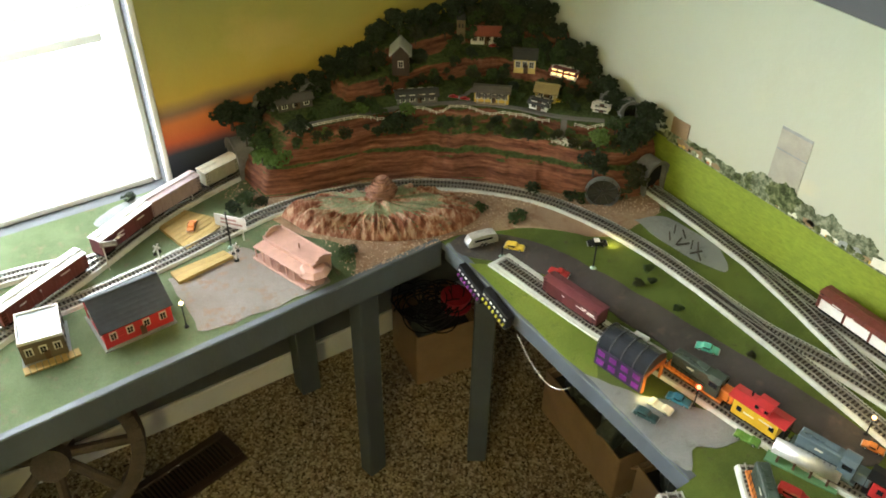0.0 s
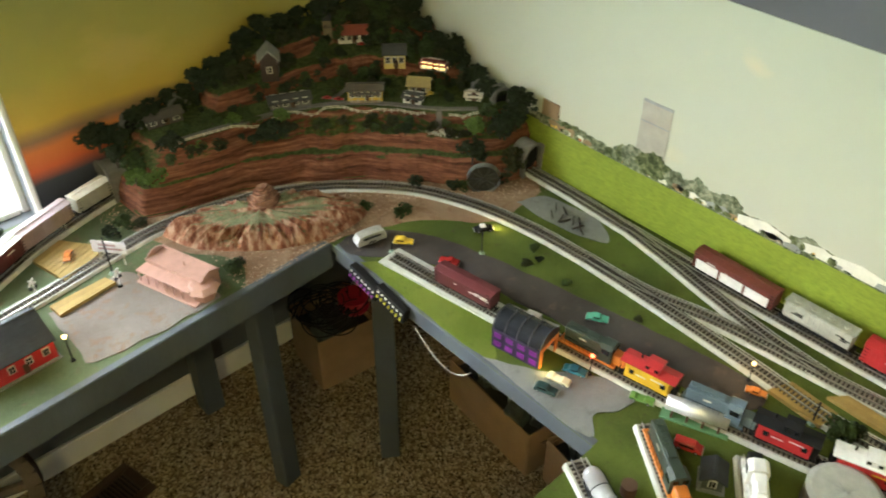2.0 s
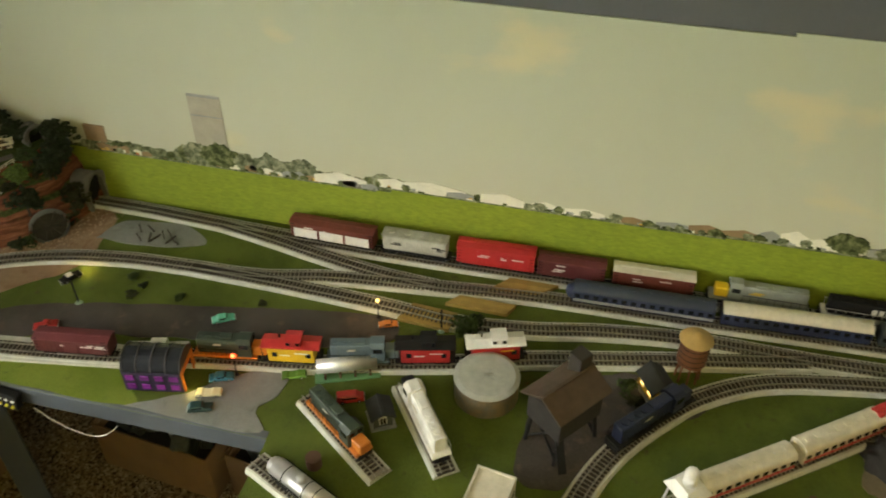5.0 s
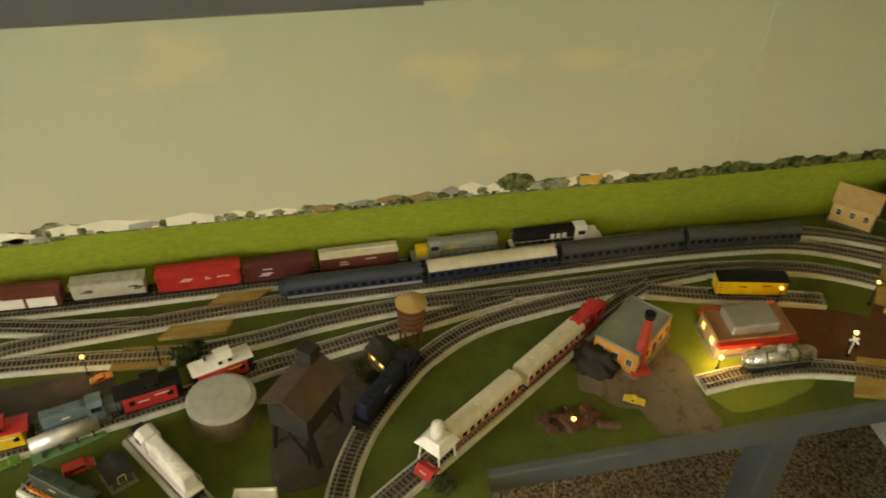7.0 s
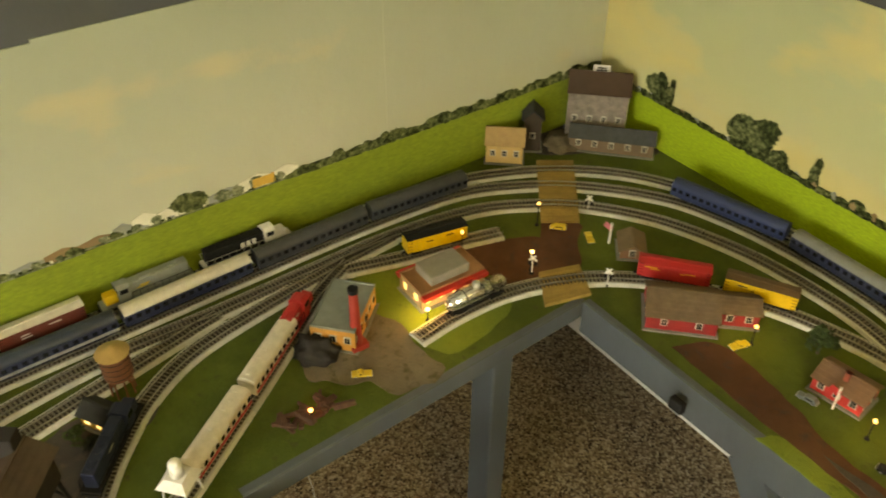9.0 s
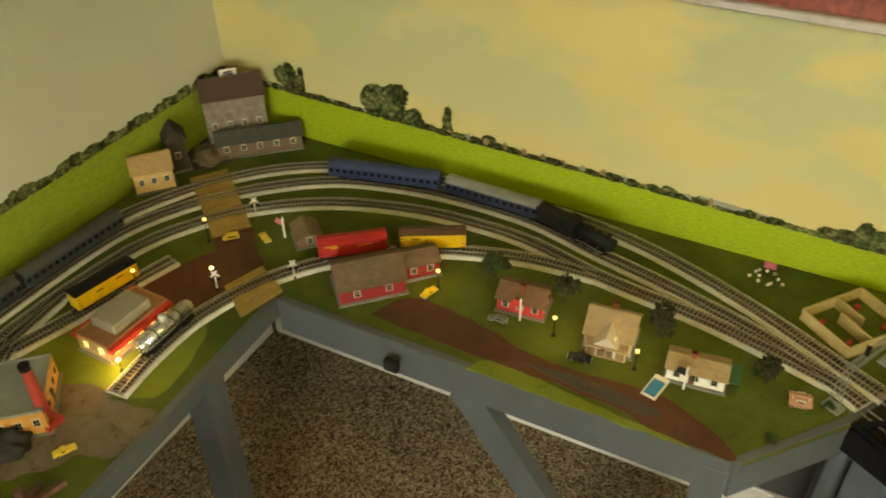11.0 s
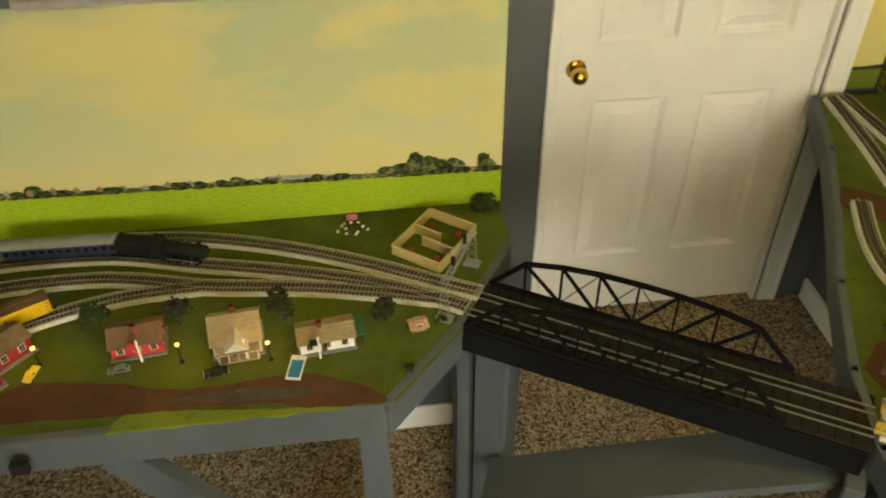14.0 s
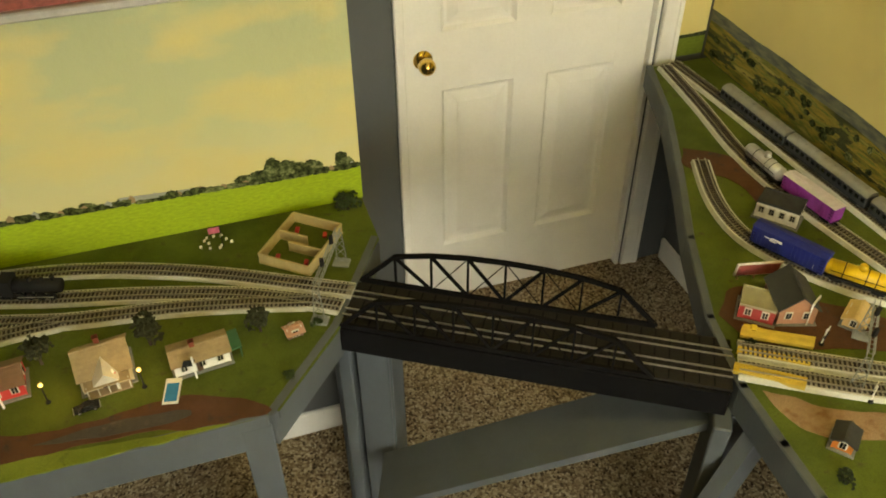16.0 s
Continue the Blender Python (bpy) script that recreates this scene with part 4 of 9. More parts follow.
def freight(name, label, m, L, body, roof, h=0.040, w=0.034, kind="box", letter=None, seed=0, sheets=False):
    t = thing(name, label, "train car", m, group="freight cars")
    bm = bmesh.new()
    box(bm, 0, 0, 0.0085, L, w * 0.7, 0.005)
    part("underframe", bm, BLACK, t)
    trucks(t, L)
    z = 0.0125
    if kind in ("box", "reefer"):
        bm = bmesh.new()
        box(bm, 0, 0, z, L, w, h, bev=0.0012)
        b = part("body", bm, body, t)
        n = max(6, int(L / 0.009))
        for i in range(n):
            x = -L / 2 + (i + 0.5) * L / n
            if abs(x) < 0.016:
                continue
            for sy in (-1, 1):
                bm = bmesh.new()
                box(bm, x, sy * (w / 2 + 0.0004), z + 0.002, 0.0014, 0.0012, h - 0.004)
                part("side_rib", bm, body, t)
        for sy in (-1, 1):
            bm = bmesh.new()
            box(bm, 0, sy * (w / 2 + 0.0009), z + 0.002, 0.024, 0.0016, h - 0.005, bev=0.0004)
            part("sliding_door", bm, body, t)
        bm = bmesh.new()
        profile_x(bm, [(-w / 2 - 0.0008, z + h), (-w / 2 - 0.0008, z + h + 0.0012), (0, z + h + 0.0045), (w / 2 + 0.0008, z + h + 0.0012), (w / 2 + 0.0008, z + h)], -L / 2 - 0.001, L / 2 + 0.001)
        part("roof", bm, roof, t)
        bm = bmesh.new()
        box(bm, 0, 0, z + h + 0.0048, L, 0.006, 0.0012)
        part("running_board", bm, roof, t)
        for i in range(int(L / 0.014)):
            bm = bmesh.new()
            profile_x(bm, [(-w * 0.49, z + h + 0.0014), (0, z + h + 0.0052), (w * 0.49, z + h + 0.0014)], -L / 2 + 0.0065 + i * 0.014, -L / 2 + 0.0080 + i * 0.014)
            part("roof_rib", bm, roof, t)
        bm = bmesh.new()
        for sx in (-1, 1):
            for k in range(5):
                box(bm, sx * (L / 2 - 0.006), -w / 2 - 0.0012, z + 0.004 + k * 0.0075, 0.008, 0.0008, 0.0008)
        tagged(part("ladder", bm, BLACK, t), kind="stuff")
        if letter:
            marks(t, L, z + h * 0.45, z + h * 0.8, w + 0.001, letter, seed, 3)
        if sheets:
            for sy in (-1, 1):
                for i in range(3):
                    bm = bmesh.new()
                    box(bm, (i - 1) * L * 0.31, sy * (w / 2 + 0.0022), z + 0.003, L * 0.28, 0.0008, h * 0.62)
                    part("side_sheet", bm, WHITE, t, "white rectangular sheet on the car side")
    elif kind == "hopper":
        bm = bmesh.new()
        profile_x(bm, [(-w / 2 * 0.55, z), (-w / 2, z + 0.012), (-w / 2, z + h), (w / 2, z + h), (w / 2, z + 0.012), (w / 2 * 0.55, z)], -L / 2 + 0.008, L / 2 - 0.008)
        part("body", bm, body, t)
        for i in range(12):
            x = -L / 2 + 0.014 + i * (L - 0.028) / 11
            for sy in (-1, 1):
                bm = bmesh.new()
                box(bm, x, sy * (w / 2 + 0.0005), z + 0.012, 0.0016, 0.0016, h - 0.013)
                part("side_rib", bm, body, t)
        bm = bmesh.new()
        box(bm, 0, 0, z + h, L - 0.01, w * 0.9, 0.002, bev=0.0006)
        part("roof", bm, roof, t)
        for i in range(4):
            bm = bmesh.new()
            rod(bm, (-L * 0.33 + i * L * 0.22, 0, z + h), (-L * 0.33 + i * L * 0.22, 0, z + h + 0.005), 0.007, 12)
            part("hatch", bm, roof, t)
        for i in range(3):
            bm = bmesh.new()
            bmesh.ops.create_cone(bm, cap_ends=True, segments=4, radius1=0.006, radius2=0.017, depth=0.012, matrix=pose((i - 1) * L * 0.27, 0, z - 0.001, 0, 0, 45))
            part("chute", bm, body, t)
        marks(t, L, z + h * 0.5, z + h * 0.7, w + 0.002, letter or BLACK, seed, 3)
    elif kind == "tank":
        bm = bmesh.new()
        rod(bm, (-L / 2 + 0.006, 0, z + 0.017), (L / 2 - 0.006, 0, z + 0.017), 0.0165, 20)
        for sx in (-1, 1):
            ball(bm, sx * (L / 2 - 0.006), 0, z + 0.017, 0.0162, 1.0, 14)
        part("tank", bm, body, t, smooth=True)
        bm = bmesh.new()
        rod(bm, (0, 0, z + 0.03), (0, 0, z + 0.042), 0.008, 14)
        ball(bm, 0, 0, z + 0.042, 0.008, 0.4, 12)
        part("dome", bm, roof, t, smooth=True)
        bm = bmesh.new()
        for sy in (-1, 1):
            beam(bm, (-L / 2 + 0.008, sy * 0.018, z + 0.020), (L / 2 - 0.008, sy * 0.018, z + 0.020), 0.001, 0.001)
        for x in (-L * 0.25, 0.012, L * 0.25):
            bmesh.ops.create_cone(bm, cap_ends=False, segments=20, radius1=0.0168, radius2=0.0168, depth=0.002, matrix=pose(x, 0, z + 0.017, 0, 90, 0))
        part("handrail", bm, BLACK, t)
    elif kind == "flat":
        bm = bmesh.new()
        box(bm, 0, 0, z, L, w, 0.005, bev=0.0008)
        part("deck", bm, body, t)
        bm = bmesh.new()
        box(bm, L * 0.05, 0, z + 0.005, L * 0.26, w * 0.75, 0.014, bev=0.001)
        box(bm, -L * 0.28, 0, z + 0.005, L * 0.30, w * 0.35, 0.006, bev=0.001)
        part("load", bm, roof, t)
    return t


def caboose(label, m, L, body, roof, cab=None, stripe=None):
    t = thing("caboose", label, "train car", m, group="cabooses")
    w, h, z = 0.034, 0.034, 0.0125
    bm = bmesh.new()
    box(bm, 0, 0, 0.0085, L, w * 0.75, 0.005)
    part("underframe", bm, BLACK, t)
    trucks(t, L)
    bm = bmesh.new()
    box(bm, 0, 0, z, L - 0.022, w, h, bev=0.001)
    part("body", bm, body, t)
    for i in range(int(L / 0.006) - 4):
        for sy in (-1, 1):
            bm = bmesh.new()
            box(bm, -L / 2 + 0.014 + i * 0.006, sy * (w / 2 + 0.0002), z + 0.001, 0.0007, 0.0008, h - 0.002)
            part("board_seam", bm, body, t)
    bm = bmesh.new()
    profile_x(bm, [(-w / 2 - 0.0015, z + h), (-w / 2 - 0.001, z + h + 0.002), (0, z + h + 0.006), (w / 2 + 0.001, z + h + 0.002), (w / 2 + 0.0015, z + h)], -L / 2, L / 2)
    part("roof", bm, roof, t)
    bm = bmesh.new()
    box(bm, 0.006, 0, z + h + 0.003, 0.026, w * 0.86, 0.013, bev=0.0008)
    cp = part("cupola", bm, cab or body, t)
    bm = bmesh.new()
    profile_x(bm, [(-w * 0.46, z + h + 0.016), (0, z + h + 0.0195), (w * 0.46, z + h + 0.016)], -0.009, 0.021)
    part("cupola_roof", bm, roof, cp)
    for sy in (-1, 1):
        for x in (-0.003, 0.014):
            bm = bmesh.new()
            box(bm, x, sy * (w * 0.43 + 0.0006), z + h + 0.007, 0.007, 0.001, 0.006)
            part("window", bm, GLASS, cp)
        for x in (-L * 0.27, L * 0.30):
            bm = bmesh.new()
            box(bm, x, sy * (w / 2 + 0.0008), z + h * 0.42, 0.009, 0.001, 0.010)
            part("window", bm, GLASS, t)
    for sx in (-1, 1):
        bm = bmesh.new()
        box(bm, sx * (L / 2 - 0.006), 0, z, 0.012, w, 0.002)
        for sy in (-1, 1):
            rod(bm, (sx * (L / 2 - 0.001), sy * w * 0.45, z), (sx * (L / 2 - 0.001), sy * w * 0.45, z + h), 0.0006, 6)
        beam(bm, (sx * (L / 2 - 0.001), -w * 0.45, z + 0.014), (sx * (L / 2 - 0.001), w * 0.45, z + 0.014), 0.0009, 0.0009)
        part("end_platform", bm, BLACK, t)
    bm = bmesh.new()
    rod(bm, (-L * 0.22, 0.008, z + h), (-L * 0.22, 0.008, z + h + 0.012), 0.0018, 8)
    part("smokestack", bm, BLACK, t)
    marks(t, L * 0.7, z + h * 0.5, z + h * 0.75, w + 0.0012, stripe or WHITE, 5, 2)
    return t


def diesel(label, m, L, hood, cab, sill, nose=None, letters=0, letter_color=None):
    """A hood unit: long hood with doors and fans, cab, short nose, walkways with handrails."""
    t = thing("diesel_locomotive", label, "locomotive", m, group="locomotives")
    w, z = 0.034, 0.013
    bm = bmesh.new()
    box(bm, 0, 0, z - 0.002, L, w, 0.006, bev=0.0008)
    part("walkway", bm, sill, t)
    bm = bmesh.new()
    box(bm, 0, 0, 0.004, L * 0.26, w * 0.8, 0.009, bev=0.001)
    part("fuel_tank", bm, BLACK, t)
    trucks(t, L, None, 0.034)
    bm = bmesh.new()
    hl, x0 = L * 0.64, -L / 2 + 0.008
    box(bm, x0 + hl / 2, 0, z + 0.004, hl, 0.022, 0.034, bev=0.0016)
    part("long_hood", bm, hood, t)
    for i in range(11):
        for sy in (-1, 1):
            bm = bmesh.new()
            box(bm, x0 + 0.010 + i * (hl - 0.02) / 10, sy * 0.0112, z + 0.006, 0.0065 * L / 0.2, 0.0008, 0.022)
            part("hood_door", bm, hood, t)
    for i in range(4):
        bm = bmesh.new()
        rod(bm, (x0 + (0.016 + i * 0.016) * L / 0.2, 0, z + 0.037), (x0 + (0.016 + i * 0.016) * L / 0.2, 0, z + 0.0405), 0.0068 * L / 0.2, 14)
        part("roof_fan", bm, hood, t)
    bm = bmesh.new()
    box(bm, x0 + hl * 0.72, 0, z + 0.038, 0.022, 0.014, 0.003, bev=0.0006)
    part("exhaust_box", bm, hood, t)
    xc = x0 + hl + 0.013
    bm = bmesh.new()
    profile_x(bm, [(-0.0165, z + 0.004), (-0.0165, z + 0.036), (-0.009, z + 0.042), (0.009, z + 0.042), (0.0165, z + 0.036), (0.0165, z + 0.004)], xc - 0.013, xc + 0.012)
    cb = part("cab", bm, cab, t)
    for sy in (-1, 1):
        bm = bmesh.new()
        box(bm, xc, sy * 0.0168, z + 0.024, 0.016, 0.001, 0.010)
        part("window", bm, GLASS, cb)
        bm = bmesh.new()
        box(bm, xc + 0.0124, sy * 0.008, z + 0.027, 0.001, 0.009, 0.008)
        part("window", bm, GLASS, cb)
    bm = bmesh.new()
    box(bm, xc + 0.025, 0, z + 0.004, 0.026, 0.022, 0.022, bev=0.002)
    part("short_hood", bm, nose or cab, t)
    bm = bmesh.new()
    for sy in (-1, 1):
        beam(bm, (-L / 2 + 0.004, sy * w * 0.49, z + 0.020), (xc - 0.014, sy * w * 0.49, z + 0.020), 0.0007, 0.0007)
        for i in range(9):
            x = -L / 2 + 0.006 + i * (xc - 0.02 + L / 2) / 8
            rod(bm, (x, sy * w * 0.49, z + 0.004), (x, sy * w * 0.49, z + 0.020), 0.0005, 5)
    part("handrail", bm, WHITE if cab is WHITE else BLACK, t)
    if letters:
        for sy in (-1, 1):
            for k in range(letters):
                bm = bmesh.new()
                box(bm, x0 + hl * 0.62 + k * 0.013, sy * 0.0124, z + 0.018, 0.009, 0.0008, 0.012)
                part("lettering", bm, letter_color or WHITE, t)
    else:
        marks(t, hl, z + 0.018, z + 0.028, 0.0245, letter_color or CREAM, 8, 2)
    for sx, xx in ((-1, -L / 2), (1, L / 2)):
        bm = bmesh.new()
        box(bm, xx + sx * 0.001, 0, 0.004, 0.003, 0.028, 0.009, bev=0.0005)
        part("pilot", bm, BLACK, t)
    return t


def coach(label, m, L, body, roof, rounded=False, stripe=None, name="passenger_car"):
    t = thing(name, label, "train car", m, group="passenger cars")
    w, h, z = 0.036, 0.034, 0.010
    bm = bmesh.new()
    box(bm, 0, 0, z, L, w, h * 0.8, bev=0.0012)
    part("body", bm, body, t)
    bm = bmesh.new()
    arc = [(w / 2 * math.cos(math.pi * k / 10), z + h * 0.8 + 0.011 * math.sin(math.pi * k / 10)) for k in range(11)]
    profile_x(bm, arc, -L / 2 + 0.001, L / 2 - 0.001)
    part("roof", bm, roof, t, smooth=False)
    for i in range(8):
        bm = bmesh.new()
        box(bm, -L * 0.42 + i * L * 0.12, 0, z + h * 0.8 + 0.0095, 0.007, 0.009, 0.003)
        part("roof_vent", bm, roof, t)
    n = int(L / 0.017)
    for sy in (-1, 1):
        for i in range(n):
            bm = bmesh.new()
            box(bm, -L / 2 + (i + 0.5) * L / n, sy * (w / 2 + 0.0003), z + h * 0.40, 0.0095, 0.0012, 0.0085)
            part("window", bm, GLASS, t)
    if stripe:
        bm = bmesh.new()
        for sy in (-1, 1):
            box(bm, 0, sy * (w / 2 + 0.0004), z + h * 0.12, L - 0.004, 0.001, 0.006)
        part("stripe", bm, stripe, t)
    trucks(t, L, None, 0.036)
    if rounded:
        bm = bmesh.new()
        ball(bm, L / 2 - 0.002, 0, z + h * 0.42, w / 2 - 0.001, 0.95, 16)
        part("rounded_end", bm, body, t, smooth=True)
    return t


# the freight on the outer line, just past the switches
freight("boxcar", "brown boxcar with white paper sheets on its sides", on_track("outer", 2.12, 0.185), 0.185, OXIDE, OXIDE, 0.036, sheets=True, letter=WHITE, seed=1)
freight("covered_hopper", "weathered pale grey covered hopper car", on_track("outer", 2.12, 0.005), 0.150, C("hopper_grey", (0.42, 0.42, 0.37), var=0.25), C("hopper_top", (0.36, 0.36, 0.31), var=0.25), 0.040, kind="hopper", seed=2)
freight("boxcar", "bright red high boxcar with white lettering bars", on_track("outer", 2.12, -0.165), 0.160, RED, RED, 0.042, letter=WHITE, seed=3)
freight("boxcar", "dark maroon boxcar with white lettering bars", on_track("outer", 2.12, -0.320), 0.136, MAROON, MAROON, 0.036, letter=WHITE, seed=4)
freight("boxcar", "oxide brown boxcar with a pale roof", on_track("outer", 2.12, -0.482), 0.158, OXIDE, CREAM, 0.036, letter=WHITE, seed=5)
diesel("grey diesel locomotive with a yellow nose", on_track("outer", 2.12, -0.685) @ pose(0, 0, 0, 0, 0, 180), 0.190, GREY, GREY, GREY, YELLOW, letter_color=YELLOW)
diesel("black diesel locomotive with a white cab and nose", on_track("outer", 2.12, -0.905), 0.205, BLACK, WHITE, WHITE, WHITE, letters=3)

# the passenger train at rest on the inner line
for y, L_, lab, b, r, rd in ((-0.465, 0.270, "dark blue observation coach with a rounded end", NAVY, C("blue_roof", (0.035, 0.045, 0.070)), True), (-0.748, 0.270, "dark coach with a cream roof", NAVY, CREAM, False),
                             (-1.032, 0.270, "dark grey heavyweight coach", C("coach_dark", (0.03, 0.035, 0.045)), C("roof_dark", (0.052, 0.056, 0.060)), False), (-1.305, 0.255, "dark grey heavyweight coach", C("coach_dark", (0.03, 0.035, 0.045)), C("roof_dark", (0.052, 0.056, 0.060)), False)):
    m = on_track("inner", 2.075, y)
    coach(lab, m @ pose(0, 0, 0, 0, 0, 180) if rd else m, L_, b, r, rd, SILVER if rd else None)
coach("blue coach with a blue roof", on_track("inner", 1.625, -1.852), 0.275, C("coach_blue", (0.02, 0.035, 0.12)), C("blue_roof2", (0.03, 0.045, 0.12)))
coach("dark coach with a grey roof", on_track("inner", 1.352, -1.872), 0.235, NAVY, ROOFGREY)


def steam(label, m, L=0.20):
    t = thing("steam_locomotive", label, "locomotive", m, group="locomotives")
    bm = bmesh.new()
    box(bm, -L * 0.30, 0, 0.010, L * 0.36, 0.032, 0.034, bev=0.0015)
    part("tender", bm, BLACK, t)
    bm = bmesh.new()
    rod(bm, (0.0, 0, 0.030), (L * 0.46, 0, 0.030), 0.0145, 18)
    part("boiler", bm, BLACK, t, smooth=True)
    bm = bmesh.new()
    box(bm, -0.008, 0, 0.012, 0.026, 0.034, 0.040, bev=0.001)
    part("cab", bm, BLACK, t)
    bm = bmesh.new()
    rod(bm, (L * 0.40, 0, 0.042), (L * 0.40, 0, 0.054), 0.004, 10, 0.005)
    part("smokestack", bm, BLACK, t)
    for fx, fr in ((0.18, 0.007), (0.29, 0.006)):
        bm = bmesh.new()
        ball(bm, L * fx, 0, 0.044, fr, 1.0, 10)
        part("dome", bm, BLACK, t, smooth=True)
    for i in range(4):
        for sy in (-1, 1):
            bm = bmesh.new()
            rod(bm, (0.012 + i * 0.021, sy * 0.008, 0.0095), (0.012 + i * 0.021, sy * 0.0115, 0.0095), 0.0095, 14)
            part("driving_wheel", bm, BLACK, t)
    for sy in (-1, 1):
        bm = bmesh.new()
        beam(bm, (0.008, sy * 0.0125, 0.0085), (0.08, sy * 0.0125, 0.0085), 0.001, 0.0022)
        part("side_rod", bm, SILVER, t)
    trucks(t, L * 0.36, None, 0.018)
    return t


steam("black steam locomotive with its tender", on_track("inner", 1.14, -1.838) @ pose(0, 0, 0), 0.21)

# the caboose siding
freight("boxcar", "maroon boxcar on the white siding", on_track("siding", 1.70, 0.535), 0.140, MAROON, C("maroon_roof", (0.13, 0.03, 0.035)), 0.030, letter=WHITE, seed=6)
freight("flat_car", "pale grey flat work car with a small cabin", on_track("siding", 1.73, 0.390), 0.112, C("flat_grey", (0.40, 0.39, 0.34)), C("flat_load", (0.48, 0.47, 0.42)), kind="flat")
diesel("dark green switcher with orange sides", on_track("siding", 1.755, 0.262), 0.118, DKGREEN, DKGREEN, ORANGE, ORANGE)
caboose("yellow caboose with a red roof", on_track("siding", 1.775, 0.142), 0.106, YELLOW, RED, RED)
diesel("blue-grey switcher on the siding", on_track("siding", 1.80, 0.026), 0.112, BLUEGREY, BLUEGREY, BLUEGREY)
caboose("red caboose with a black roof", on_track("siding", 1.83, -0.092), 0.110, RED, BLACK, BLACK)
caboose("red caboose with a white roof and yellow patch", on_track("siding", 1.865, -0.212), 0.108, RED, WHITE, WHITE, YELLOW)

# display tracks
diesel("dark green and orange diesel with an orange end", on_track("display_1", 1.645, 0.012) @ pose(0, 0, 0), 0.150, DKGREEN, DKGREEN, ORANGE, ORANGE)
diesel("white diesel locomotive with a black end", on_track("display_2", 1.69, -0.125) @ pose(0, 0, 0, 0, 0, 180), 0.165, WHITE, WHITE, WHITE, BLACK)
freight("tank_car", "pale silver tank car on a display track", on_track("display_3", 1.505, 0.02), 0.13, SILVER, SILVER, kind="tank")

# loop and spur
diesel("dark blue locomotive beside the coal tower", on_track("loop", 1.785, -0.497), 0.185, NAVY, NAVY, BLACK, NAVY)
coach("cream streamlined car with red trim", on_track("spur", 1.705, -0.643), 0.175, CREAM, CREAM, stripe=RED)
coach("cream streamlined car with red trim", on_track("spur", 1.815, -0.795), 0.170, CREAM, CREAM, stripe=RED)
diesel("red streamlined diesel with a cream roof", on_track("spur", 1.873, -0.878), 0.075, RED, RED, RED, RED)
freight("tank_car", "bright silver tank car on the station stub", on_track("stub", 1.728, -1.205), 0.125, C("bright_silver", (0.6, 0.6, 0.58), 0.25, 0.9), SILVER, kind="tank")
freight("boxcar", "black boxcar with yellow sides behind the station", on_track("house_track", 1.925, -1.245), 0.14, YELLOW, BLACK, 0.034, letter=BLACK, seed=9)
freight("boxcar", "red boxcar behind the barn", on_track("stub", 1.545, -1.578), 0.145, RED, RED, 0.034, letter=YELLOW, seed=10)
freight("refrigerator_car", "yellow refrigerator car with a brown roof", on_track("stub", 1.402, -1.672), 0.140, YELLOW, C("brown_roof", (0.11, 0.06, 0.03)), 0.034, letter=BLACK, seed=11)

# cars at the window
# the first two roofs are coloured white for the daylight on them
freight("boxcar", "brown boxcar, its roof coloured white as if sunlit", on_track("window_line", 0.83, 1.12), 0.205, OXIDE, WHITE, 0.036, letter=WHITE, seed=12)
freight("boxcar", "maroon boxcar, its roof coloured white as if sunlit", on_track("window_line", 1.02, 1.222), 0.150, MAROON, WHITE, 0.038, letter=WHITE, seed=13)
freight("boxcar", "dull pink-grey boxcar by the tunnel", on_track("window_line", 1.15, 1.285), 0.145, C("pink_grey", (0.30, 0.22, 0.22)), C("pink_grey_roof", (0.36, 0.28, 0.28)), 0.038, seed=14)
freight("boxcar", "beige boxcar entering the tunnel", on_track("window_line", 1.275, 1.33), 0.095, C("beige_car", (0.34, 0.32, 0.25)), CREAM, 0.036, seed=15)

# the far bench
coach("grey coach with a pale roof beside the hills mural", on_track("west_out", -0.62, -1.93), 0.255, C("coach_dark", (0.03, 0.035, 0.045)), C("pale_roof", (0.21, 0.21, 0.19)))
coach("grey coach with a pale roof beside the hills mural", on_track("west_out", -0.64, -1.665), 0.265, C("coach_dark", (0.03, 0.035, 0.045)), C("pale_roof", (0.21, 0.21, 0.19)))
coach("grey coach with a pale roof beside the hills mural", on_track("west_out", -0.66, -1.39), 0.265, C("coach_dark", (0.03, 0.035, 0.045)), C("pale_roof", (0.21, 0.21, 0.19)))
freight("tank_car", "silver tank car on the second line", on_track("west_mid", -0.525, -1.735), 0.12, SILVER, SILVER, kind="tank")
freight("boxcar", "bright purple boxcar with a pale ribbed roof", on_track("west_mid", -0.535, -1.585), 0.15, C("purple", (0.22, 0.03, 0.26)), C("lilac_roof", (0.55, 0.50, 0.50)), 0.036, seed=17)
freight("boxcar", "deep blue boxcar with a white round mark", on_track("west_stub", -0.388, -1.455), 0.160, C("deep_blue", (0.012, 0.02, 0.17)), C("deep_blue", (0.012, 0.02, 0.17)), 0.040, letter=WHITE, seed=18)
freight("tank_car", "bright yellow tank car with a dome", on_track("west_stub", -0.462, -1.335), 0.125, YELLOW, YELLOW, kind="tank")

